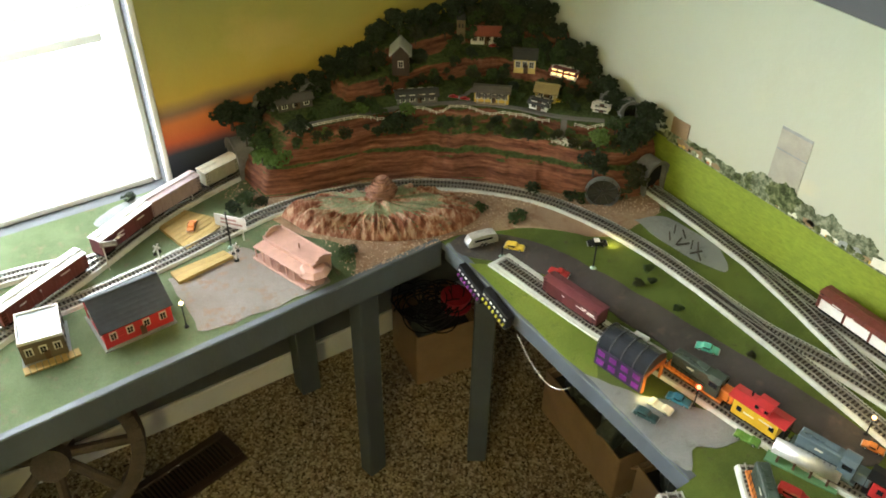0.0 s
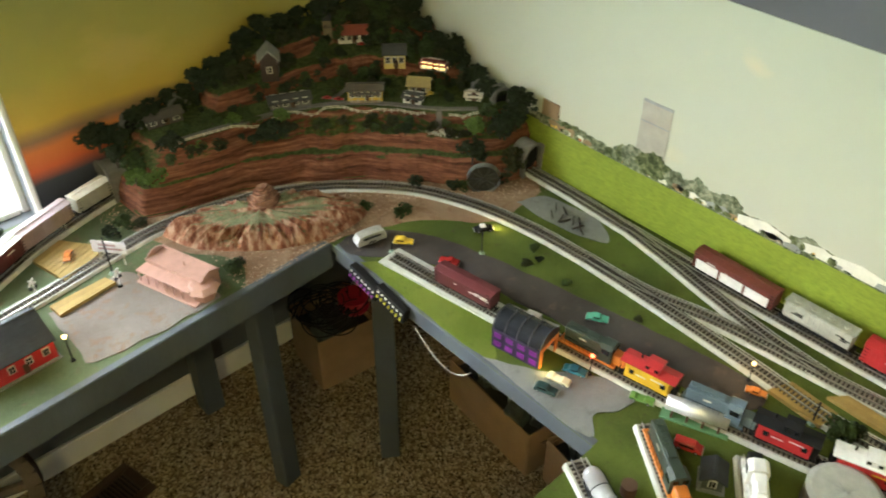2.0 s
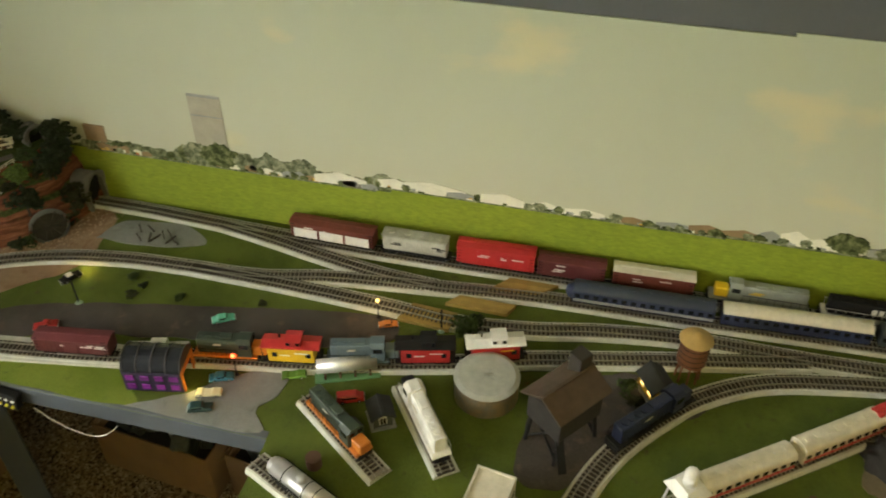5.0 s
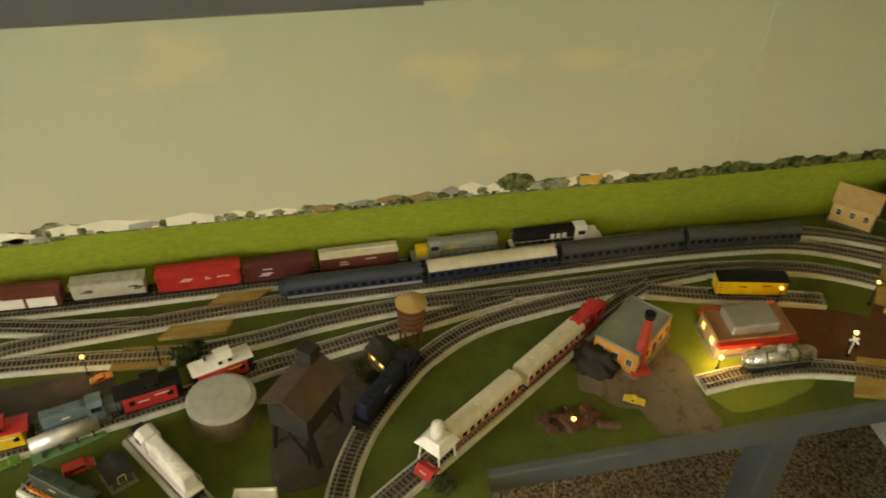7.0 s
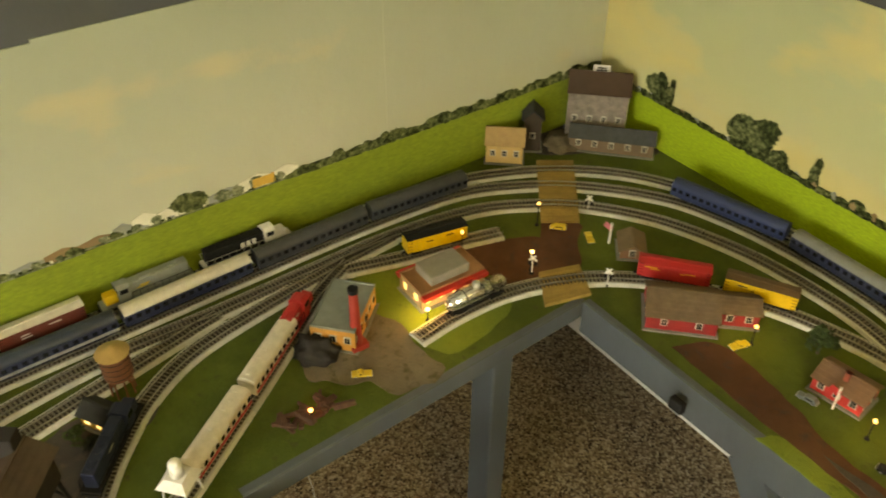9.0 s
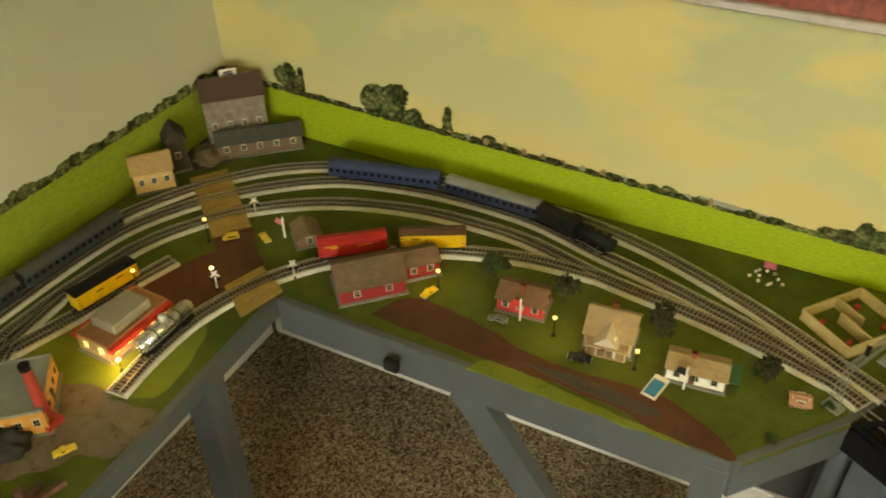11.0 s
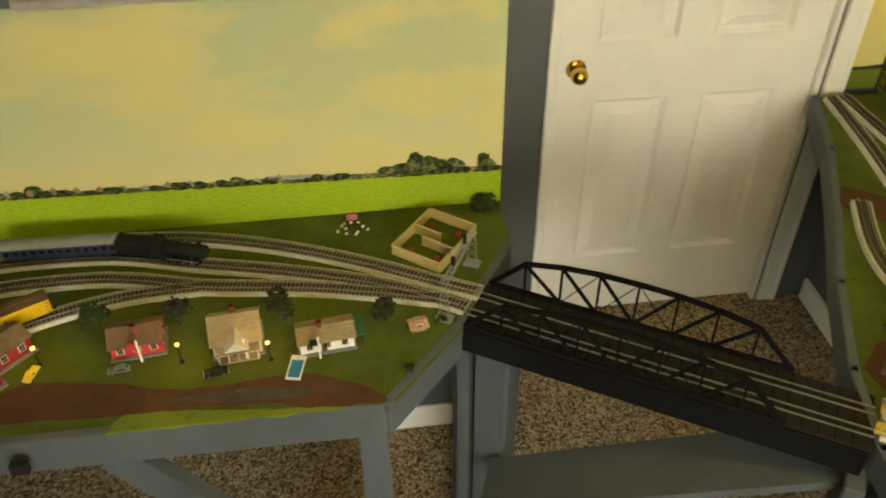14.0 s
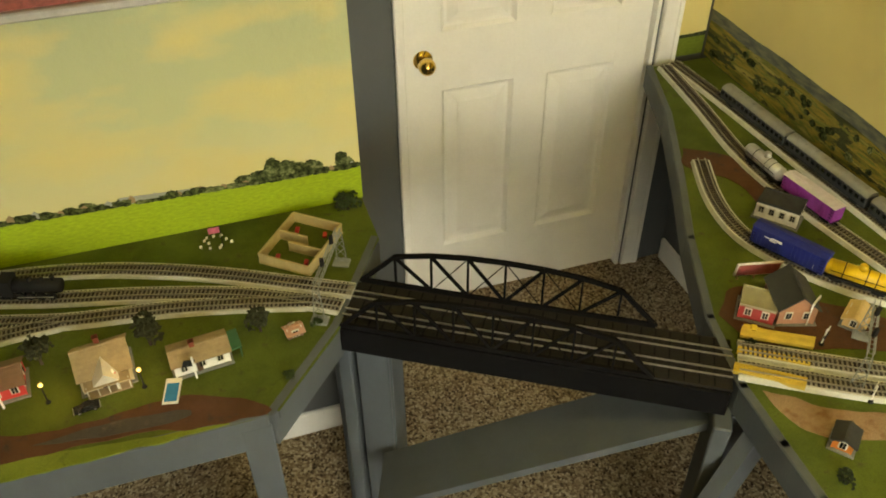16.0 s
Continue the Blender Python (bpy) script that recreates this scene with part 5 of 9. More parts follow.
# ---------------------------------------------------------------- door, bridge, braces and things under the tables
def door():
    t = thing("door_1", "white six-panel interior door with brass knob, closed", "door", kind="structure")
    x0, x1, y = OX0 + 0.012, OX1 - 0.012, DWY - 0.045
    bm = bmesh.new()
    box(bm, (x0 + x1) / 2, y, 0.012, x1 - x0, 0.030, OH - 0.02)
    leaf = part("door_leaf", bm, M["white"], t)
    w = x1 - x0
    # stiles and rails stand proud of the leaf, panels are raised fields between them
    stile, mid = 0.100, 0.10
    pw = (w - 2 * stile - mid) / 2
    rows_ = ((0.238, 0.792), (0.965, 1.56), (1.67, 1.86))
    for xx, ww in ((x0 + stile / 2, stile), (x1 - stile / 2, stile), ((x0 + x1) / 2, mid)):
        bm = bmesh.new()
        box(bm, xx, y + 0.0215, 0.012, ww, 0.014, OH - 0.02, bev=0.0006)
        part("stile", bm, M["white"], leaf)
    for za, zb in ((0.012, 0.238), (0.792, 0.965), (1.56, 1.67), (1.86, OH - 0.008)):
        for sx in (-1, 1):
            bm = bmesh.new()
            box(bm, (x0 + x1) / 2 + sx * (mid + pw) / 2, y + 0.0212, za, pw + 0.001, 0.01396, zb - za, bev=0.0006)
            part("rail", bm, M["white"], leaf)
    for za, zb in rows_:
        for sx in (-1, 1):
            bm = bmesh.new()
            # a raised field inside a sunk moulding
            cx, hw = (x0 + x1) / 2 + sx * (mid + pw) / 2, pw / 2 - 0.001
            loops = []
            for inset, dy in ((0.0, 0.0282), (0.010, 0.0165), (0.018, 0.0160), (0.046, 0.0258)):
                loops.append([bm.verts.new((cx + ax * (hw - inset), y + dy, zz)) for ax, zz in ((-1, za + inset), (1, za + inset), (1, zb - inset), (-1, zb - inset))])
            for l0, l1 in zip(loops, loops[1:]):
                for i in range(4):
                    bm.faces.new((l0[i], l0[(i + 1) % 4], l1[(i + 1) % 4], l1[i]))
            bm.faces.new(loops[-1])
            bmesh.ops.recalc_face_normals(bm, faces=bm.faces)
            part("panel", bm, M["white"], leaf)
    bm = bmesh.new()
    kx, kz = 0.134, 0.893
    rod(bm, (kx, y + 0.022, kz), (kx, y + 0.030, kz), 0.027, 24)
    rod(bm, (kx, y + 0.026, kz), (kx, y + 0.060, kz), 0.011, 16)
    for yy, r in ((0.058, 0.018), (0.068, 0.023), (0.078, 0.018)):
        rod(bm, (kx, y + yy - 0.008, kz), (kx, y + yy + 0.006, kz), r, 24, r * 0.9)
    ball(bm, kx, y + 0.069, kz, 0.023, 1.0, 20)
    part("door_knob", bm, surf("brass", (0.75, 0.50, 0.14), 0.18, 1.0, 0.06, bump=0), t, "polished brass door knob", smooth=True)
    for xx, sx in ((OX1 + 0.028, 1), (OX0 - 0.040, -1)):
        bm = bmesh.new()
        if sx > 0:
            box(bm, OX1 + 0.009, DWY + 0.008, 0, 0.026, 0.018, OH + 0.06, bev=0.004)
        else:
            box(bm, xx, DWY + 0.008, 0, 0.062, 0.018, OH + 0.06, bev=0.004)
            box(bm, xx + sx * 0.020, DWY + 0.012, 0, 0.018, 0.018, OH + 0.06, bev=0.004)
        box(bm, OX1 - 0.004 if sx > 0 else OX0 + 0.004, DWY - 0.040, 0, 0.012, 0.092, OH, bev=0.001)
        part("casing", bm, M["white"], t)
    bm = bmesh.new()
    box(bm, (OX0 + OX1) / 2, DWY + 0.008, OH, OX1 - OX0 + 0.12, 0.018, 0.062, bev=0.004)
    part("casing", bm, M["white"], t)


door()


def bridge():
    """Double-track through truss span: girder base, two trusses with curved top chords, floor and rails."""
    a, b = Vector((0.513, -1.625, 0)), Vector((-0.118, -1.243, 0))
    d = b - a
    L_ = d.length
    t = thing("truss_bridge", "black double-track through truss bridge across the doorway", "bridge", pose((a.x + b.x) / 2, (a.y + b.y) / 2, HT, 0, 0, math.degrees(math.atan2(d.y, d.x))))
    BK = C("bridge_black", (0.005, 0.005, 0.006), 0.8, spec=0.08)
    W = 0.066
    bm = bmesh.new()
    box(bm, 0, 0, -0.066, L_, 2 * W + 0.008, 0.060, bev=0.002)
    part("girder", bm, BK, t)
    bm = bmesh.new()
    box(bm, 0, 0, -0.006, L_ + 0.004, 2 * W - 0.004, 0.006, bev=0.001)
    part("deck", bm, C("bridge_deck", (0.014, 0.012, 0.011), 0.85, spec=0.2), t)
    for y in (-0.026, 0.026):
        for s in (-1, 1):
            bm = bmesh.new()
            box(bm, 0, y + s * 0.0083, 0.0, L_ + 0.004, 0.0018, 0.0035)
            part("rail", bm, M["rail"], t)
    n = 8
    for sy in (-1, 1):
        y = sy * W
        xs = [-L_ / 2 + 0.006 + i * (L_ - 0.145) / n for i in range(n + 1)]
        top = [0, 0.078, 0.094, 0.102, 0.104, 0.102, 0.094, 0.078, 0]
        bm = bmesh.new()
        beam(bm, (xs[0], y, 0.004), (xs[-1], y, 0.004), 0.007, 0.010)
        part("bottom_chord", bm, BK, t)
        for i in range(n):
            bm = bmesh.new()
            beam(bm, (xs[i], y, top[i] + 0.002), (xs[i + 1], y, top[i + 1] + 0.002), 0.008, 0.008)
            part("top_chord", bm, BK, t)
        for i in range(1, n):
            bm = bmesh.new()
            beam(bm, (xs[i], y, 0.004), (xs[i], y, top[i]), 0.0045, 0.0045)
            part("post", bm, BK, t)
        for i in range(1, n - 1):
            bm = bmesh.new()
            if i < n / 2:
                beam(bm, (xs[i], y, top[i]), (xs[i + 1], y, 0.004), 0.0055, 0.0055)
            else:
                beam(bm, (xs[i], y, 0.004), (xs[i + 1], y, top[i + 1]), 0.0055, 0.0055)
            part("diagonal", bm, BK, t)
        for i in range(2, n - 2):
            for z0, z1 in ((0.004, top[i + 1]), (top[i], 0.004)):
                bm = bmesh.new()
                beam(bm, (xs[i], y, z0), (xs[i + 1], y, z1), 0.0016, 0.0016)
                part("counter_rod", bm, BK, t)
    for i in range(26):
        bm = bmesh.new()
        x = -L_ / 2 + 0.03 + i * (L_ - 0.06) / 25
        box(bm, x, 0, -0.004, 0.003, 2 * W - 0.012, 0.0045)
        part("floor_beam", bm, BK, t)
    # the board that carries the span, the supporting legs and the flat brace under it
    s = thing("bridge_support", "grey painted board and legs that carry the bridge", "support")
    bm = bmesh.new()
    box(bm, 0.515, -1.655, 0, 0.085, 0.030, HT - 0.068, 58, bev=0.003)
    part("leg", bm, M["bench"], s)
    bm = bmesh.new()
    box(bm, 0.478, -1.600, 0, 0.07, 0.022, HT - 0.068, -32, bev=0.003)
    part("leg", bm, M["bench"], s)
    bm = bmesh.new()
    box(bm, -0.085, -1.195, 0, 0.085, 0.034, HT - 0.068, 60, bev=0.003)
    part("leg", bm, M["bench"], s)
    bm = bmesh.new()
    beam(bm, (-0.14, -1.25, HT - 0.09), (0.50, -1.50, 0.34), 0.14, 0.02)
    part("brace", bm, M["bench"], s)
    bm = bmesh.new()
    beam(bm, (-0.16, -1.15, HT - 0.05), (0.02, -1.10, 0.40), 0.03, 0.07)
    part("brace", bm, M["bench"], s)


bridge()
bt = thing("table_brace", "grey painted diagonal brace under the village table", "brace")
bm = bmesh.new()
beam(bm, (1.20, -1.42, 0.70), (0.73, -1.36, 0.12), 0.03, 0.075)
part("board", bm, M["bench"], bt)

# framed picture over the field mural
pic = thing("framed_picture", "long framed picture with a silver frame", "picture")
bm = bmesh.new()
for z in (1.312, 1.70):
    box(bm, 0.86, DY + 0.012, z, 0.90, 0.022, 0.018, bev=0.003)
for x in (0.42, 1.30):
    box(bm, x, DY + 0.012, 1.33, 0.018, 0.022, 0.37, bev=0.003)
part("frame", bm, C("frame_silver", (0.50, 0.48, 0.46), 0.35, 0.7), pic)
bm = bmesh.new()
box(bm, 0.86, DY + 0.006, 1.33, 0.865, 0.006, 0.37)
part("print", bm, C("print_red", (0.22, 0.05, 0.04), var=0.6), pic)


def carton(label, x, y, rz, sx, sy, sz, fill):
    t = thing("cardboard_box", label, "box", pose(x, y, 0, 0, 0, rz))
    card = M.get("card") or M.setdefault("card", surf("cardboard", (0.30, 0.19, 0.105), 0.85, var=0.14, scale=14, grain=300, bump=0.3))
    for nm, a in (("side", (0, -sy / 2, sx, 0.005)), ("side", (0, sy / 2, sx, 0.005)), ("end", (-sx / 2, 0, 0.005, sy)), ("end", (sx / 2, 0, 0.005, sy))):
        bm = bmesh.new()
        box(bm, a[0], a[1], 0.001, a[2], a[3], sz, bev=0.001)
        part(nm, bm, card, t)
    bm = bmesh.new()
    box(bm, 0, 0, 0.001, sx - 0.006, sy - 0.006, sz * 0.72)
    part("filling", bm, C("dark_clutter", (0.03, 0.03, 0.028), var=0.6), t)
    bm = bmesh.new()
    box(bm, sx / 2 + 0.03, 0, sz - 0.055, 0.004, sy - 0.01, 0.07, ry=-40)
    part("flap", bm, card, t)
    rng = random.Random(sz)
    for i in range(fill):
        bm = bmesh.new()
        box(bm, rng.uniform(-sx * 0.38, sx * 0.38), rng.uniform(-sy * 0.36, sy * 0.36), sz * 0.66, rng.uniform(0.03, 0.09), rng.uniform(0.02, 0.06), rng.uniform(0.04, 0.09), rng.uniform(0, 180), 0.004, rng.uniform(-30, 30))
        part("package", bm, C("box_contents", (0.07, 0.085, 0.075), var=0.7), t, "dark jumbled package")
    return t


carton("open cardboard box full of dark packages under the table", 2.045, 0.675, 84, 0.345, 0.20, 0.17, 16)
carton("small cardboard box holding tangled cables", 1.815, 1.215, -8, 0.20, 0.19, 0.20, 4)
carton("low open cardboard box behind the larger one", 2.035, 0.34, 80, 0.24, 0.20, 0.17, 6)


def cable_heap():
    t = thing("cable_heap", "tangle of black cables over the small carton", "cables")
    rng = random.Random(4)
    for k in range(9):
        cu = bpy.data.curves.new("cable", "CURVE")
        cu.dimensions, cu.bevel_depth, cu.bevel_resolution = "3D", 0.0022, 1
        sp = cu.splines.new("NURBS")
        n = 16
        sp.points.add(n - 1)
        cx, cy, r = 1.80 + rng.uniform(-0.05, 0.05), 1.20 + rng.uniform(-0.05, 0.05), rng.uniform(0.04, 0.095)
        for i in range(n):
            a = i * 0.9 + k
            sp.points[i].co = (cx + r * math.cos(a) * rng.uniform(0.7, 1.1), cy + r * math.sin(a) * rng.uniform(0.7, 1.1), 0.235 + 0.02 * math.sin(a * 1.7) + rng.uniform(0, 0.03), 1)
        sp.use_endpoint_u = True
        tmp = new("cable", cu)
        me = bpy.data.meshes.new_from_object(tmp)
        bpy.data.objects.remove(tmp)
        me.materials.append(BLACK)
        ob = new("cable", me)
        ob.parent = t
    bm = bmesh.new()
    for z in (0.225, 0.262):
        rod(bm, (1.86, 1.17, z), (1.86, 1.17, z + 0.005), 0.046, 24)
    rod(bm, (1.86, 1.17, 0.225), (1.86, 1.17, 0.265), 0.034, 20)
    sp_ = tagged(part("wire_spool", bm, C("spool_red", (0.42, 0.02, 0.04))), "red plastic spool of wire in the carton", "spool")


cable_heap()

# floor register and the old wheel under the window table
v = thing("floor_vent", "brown metal floor heating vent in the carpet", "vent", pose(1.00, 1.19, 0.0, 0, 0, 12))
VB = C("vent_brown", (0.05, 0.028, 0.018), 0.5, 0.3)
bm = bmesh.new()
for y in (-0.055, 0.055):
    box(bm, 0, y, 0, 0.30, 0.026, 0.012, bev=0.003)
for x in (-0.138, 0.138):
    box(bm, x, 0, 0, 0.026, 0.088, 0.012, bev=0.003)
part("frame", bm, VB, v)
bm = bmesh.new()
box(bm, 0, 0, 0.0005, 0.26, 0.09, 0.002)
part("backing", bm, BLACK, v)
for i in range(22):
    bm = bmesh.new()
    box(bm, -0.12 + i * 0.0115, 0, 0.003, 0.004, 0.088, 0.007, ry=18)
    part("slat", bm, VB, v)
w = thing("wagon_wheel", "weathered wooden wagon wheel leaning under the table", "wheel", look((0.72, 1.25, 0.225), (0.45, 0.3, 0.55)))
OLD = surf("old_wood", (0.10, 0.075, 0.055), 0.85, var=0.3, scale=25, grain=200, bump=0.5, depth=0.002)
bm = bmesh.new()
ring = [Vector((0.20 * math.cos(i * math.pi / 18), 0.20 * math.sin(i * math.pi / 18), 0)) for i in range(36)]
for p, q in zip(ring, ring[1:] + ring[:1]):
    beam(bm, p, q, 0.035, 0.04)
part("rim", bm, OLD, w)
bm = bmesh.new()
rod(bm, (0, 0, -0.05), (0, 0, 0.05), 0.045, 16)
part("hub", bm, OLD, w)
for i in range(8):
    a = i * math.pi / 4
    bm = bmesh.new()
    rod(bm, (0.04 * math.cos(a), 0.04 * math.sin(a), 0), (0.19 * math.cos(a), 0.19 * math.sin(a), 0), 0.014, 8)
    part("spoke", bm, OLD, w)

# two switch panels hung on the front edge, with their wires
for k, (y, c2) in enumerate(((0.705, (0.30, 0.05, 0.35)), (0.615, (0.55, 0.50, 0.03)))):
    p = thing("switch_panel", "black switch panel with rows of small coloured levers", "switch panel", pose(1.592, y + 0.03, HT - 0.040, 0, -12, 90))
    bm = bmesh.new()
    box(bm, 0, 0, 0.006, 0.088, 0.018, 0.038, bev=0.002)
    part("case", bm, BLACK, p)
    for i in range(7):
        bm = bmesh.new()
        box(bm, -0.036 + i * 0.012, 0.0100, 0.015, 0.0042, 0.005, 0.006)
        part("lever", bm, C("lever%d" % k, c2), p)
        bm = bmesh.new()
        box(bm, -0.036 + i * 0.012, 0.0096, 0.031, 0.0055, 0.002, 0.0035)
        part("tag", bm, WHITE, p)


def wire(label, pts, r=0.0009, m=None):
    cu = bpy.data.curves.new("hanging_wire", "CURVE")
    cu.dimensions, cu.bevel_depth, cu.bevel_resolution = "3D", r, 1
    sp = cu.splines.new("NURBS")
    sp.points.add(len(pts) - 1)
    for q, p in zip(sp.points, pts):
        q.co = (*p, 1)
    sp.use_endpoint_u = True
    tmp = new("w", cu)
    me = bpy.data.meshes.new_from_object(tmp)
    bpy.data.objects.remove(tmp)
    me.materials.append(m or BLACK)
    return tagged(new("hanging_wire", me), label, "wire")


wire("thin white wire hanging below the table's edge", [(1.60, 0.58, 0.74), (1.60, 0.55, 0.71), (1.60, 0.50, 0.685), (1.60, 0.45, 0.69), (1.605, 0.42, 0.73)], m=WHITE)
wire("thin black wire running down the table leg", [(1.60, 0.68, 0.74), (1.70, 0.77, 0.60), (1.694, 0.765, 0.40), (1.70, 0.768, 0.2), (1.69, 0.76, 0.01)])
wire("thin white wire hanging under the table", [(1.61, -0.75, 0.74), (1.58, -0.76, 0.66), (1.59, -0.72, 0.58), (1.62, -0.66, 0.55), (1.66, -0.62, 0.66)], m=WHITE)
lt = thing("latch_box", "small black connector box on the table's edge", "connector", pose(1.335, -1.370, HT - 0.050, 0, 0, 0))
bm = bmesh.new()
box(bm, 0, 0, 0, 0.030, 0.016, 0.026, bev=0.002)
part("case", bm, BLACK, lt)

# the ceiling light over the room's middle
cl = thing("ceiling_light", "round frosted glass ceiling light, switched on", "lamp")
bm = bmesh.new()
rod(bm, (0.10, -0.62, CEIL - 0.03), (0.10, -0.62, CEIL - 0.001), 0.16, 32)
part("base", bm, M["white"], cl)
bm = bmesh.new()
ball(bm, 0.10, -0.62, CEIL - 0.03, 0.14, 0.45, 24)
sh = part("shade", bm, glow("lit_shade", (1.0, 0.82, 0.52), 5.0), cl, smooth=True)
sh.visible_shadow = False

# ---------------------------------------------------------------- buildings
TRIM = C("trim_white", (0.52, 0.49, 0.42))
LITWIN = glow("lit_window", (1.0, 0.62, 0.22), 3.0)


def shingles(t, L, w, zb, rise, roof, over=0.006, name="roof", thick=0.003):
    """A gabled roof of two slabs with a ridge cap and courses of strips, ridge along x."""
    half = w / 2 + over
    sl = math.hypot(half, rise)
    ang = math.degrees(math.atan2(rise, half))
    for sy in (-1, 1):
        bm = bmesh.new()
        box(bm, 0, sy * half / 2, zb + rise / 2 - over * rise / half / 2, L + 2 * over, sl, thick, rx=-sy * ang)
        ro = part(name, bm, roof, t)
        n = max(3, int(sl / 0.009))
        for i in range(n):
            f = (i + 0.5) / n
            bm = bmesh.new()
            box(bm, 0, sy * half * f, zb + rise * (1 - f) - over * rise / half / 2 + thick * 0.75, L + 2 * over, sl / n * 0.86, 0.0012, rx=-sy * (ang - 4))
            part("shingle_course", bm, roof, ro)
    bm = bmesh.new()
    box(bm, 0, 0, zb + rise + thick * 0.3 - over * rise / half / 2, L + 2 * over, 0.005, 0.003)
    part("ridge", bm, roof, t)


def windows(t, L, w, h, front, side, lit=False, ww=0.010, wh=0.014, zf=0.42, frame=None):
    """Framed windows on the long walls (front) and on the gable ends (side)."""
    spots = [((i + 0.5) / front * L - L / 2, sy * w / 2, 0) for i in range(front) for sy in (-1, 1)] + [(sx * L / 2, (i + 0.5) / side * w - w / 2, 90) for i in range(side) for sx in (-1, 1)]
    for x, y, r in spots:
        bm = bmesh.new()
        ox, oy = (0, math.copysign(0.0008, y)) if r == 0 else (math.copysign(0.0008, x), 0)
        box(bm, x + ox, y + oy, h * zf - 0.0015, ww + 0.004, 0.0018, wh + 0.004, r)
        f = part("window", bm, frame or TRIM, t)
        for sx in (-1, 1):
            for k in (0, 1):
                bm = bmesh.new()
                if r == 0:
                    box(bm, x + sx * ww * 0.26, y + oy * 2.2, h * zf + k * wh * 0.52 + 0.0004, ww * 0.42, 0.0012, wh * 0.44)
                else:
                    box(bm, x + ox * 2.2, y + sx * ww * 0.26, h * zf + k * wh * 0.52 + 0.0004, 0.0012, ww * 0.42, wh * 0.44)
                part("pane", bm, LITWIN if lit else GLASS, f)


def house(name, label, m, L, w, h, wall, roof, rise=0.022, front=3, side=2, chimney=None, porch=None, lit=False, door_side=-1, flat=False, base=True, category="house", parapet=None, trim=None):
    t = thing(name, label, category, m, group="model buildings")
    bm = bmesh.new()
    if flat:
        box(bm, 0, 0, 0, L, w, h, bev=0.0006)
    else:
        profile_x(bm, [(-w / 2, 0), (-w / 2, h), (0, h + rise * (w / 2) / (w / 2 + 0.006)), (w / 2, h), (w / 2, 0)], -L / 2, L / 2)
    part("wall", bm, wall, t)
    bm = bmesh.new()
    n = max(3, int(h / 0.006))
    for i in range(n):
        for sy in (-1, 1):
            box(bm, 0, sy * (w / 2 + 0.0002), (i + 0.9) * h / n - 0.0008, L, 0.0008, 0.0010)
        for sx in (-1, 1):
            box(bm, sx * (L / 2 + 0.0002), 0, (i + 0.9) * h / n - 0.0008, 0.0008, w, 0.0010)
    part("siding", bm, wall, t)
    if flat:
        bm = bmesh.new()
        box(bm, 0, 0, h, L + 0.001, w + 0.001, 0.002)
        part("roof", bm, roof, t)
        bm = bmesh.new()
        for sy in (-1, 1):
            box(bm, 0, sy * w / 2, h - 0.001, L + 0.004, 0.003, 0.006)
            box(bm, sy * L / 2, 0, h - 0.001, 0.003, w + 0.004, 0.006)
        part("parapet", bm, parapet or roof, t)
    else:
        shingles(t, L, w, h, rise, roof)
    windows(t, L, w, h, front, side, lit)
    bm = bmesh.new()
    box(bm, L * 0.06, door_side * (w / 2 + 0.001), 0.001, 0.011, 0.002, 0.023, bev=0.0004)
    part("door", bm, C("door_brown", (0.08, 0.04, 0.02)), t)
    if base:
        bm = bmesh.new()
        box(bm, 0, 0, -0.001, L + 0.012, w + 0.014, 0.003)
        part("base", bm, M["concrete"], t)
    for sx in (-1, 1):
        for sy in (-1, 1):
            bm = bmesh.new()
            box(bm, sx * L / 2, sy * w / 2, 0, 0.003, 0.003, h)
            part("corner_trim", bm, trim or wall, t)
    if chimney:
        bm = bmesh.new()
        box(bm, chimney[0], chimney[1], h + rise * 0.4, 0.009, 0.009, rise * 0.6 + 0.012)
        box(bm, chimney[0], chimney[1], h + rise + 0.010, 0.011, 0.011, 0.002)
        part("chimney", bm, C("brick_red", (0.22, 0.05, 0.03)), t)
    if porch:
        pd = porch
        y = door_side * (w / 2 + pd / 2)
        bm = bmesh.new()
        box(bm, 0, y, h * 0.72, L * 0.92, pd + 0.004, 0.002, rx=-door_side * 14)
        part("porch_roof", bm, roof, t)
        bm = bmesh.new()
        box(bm, 0, y, 0, L * 0.9, pd, 0.003)
        part("porch_floor", bm, C("porch_wood", (0.30, 0.22, 0.14)), t)
        for i in range(5):
            bm = bmesh.new()
            box(bm, -L * 0.42 + i * L * 0.21, door_side * (w / 2 + pd - 0.002), 0.003, 0.002, 0.002, h * 0.68)
            part("porch_post", bm, TRIM, t)
    return t


def at(x, y, rz=0.0, z=HT + 0.001):
    return pose(x, y, z, 0, 0, rz)


def heading(x0, y0, x1, y1):
    return math.degrees(math.atan2(y1 - y0, x1 - x0))


BROWNROOF = C("brown_shingle", (0.13, 0.09, 0.055), 0.85, var=0.25)
TANROOF = C("tan_shingle", (0.30, 0.22, 0.12), 0.85, var=0.2)
DARKROOF = C("dark_shingle", (0.028, 0.030, 0.034), 0.8, var=0.25)
GREENROOF = C("green_metal", (0.03, 0.12, 0.05), 0.5)
PINK = C("pink_clay", (0.42, 0.24, 0.19), var=0.12)
REDW = C("barn_red", (0.26, 0.018, 0.02), var=0.12)
TANW = C("tan_board", (0.45, 0.33, 0.19))
STONE = C("grey_stone", (0.22, 0.19, 0.17), 0.9, var=0.45)

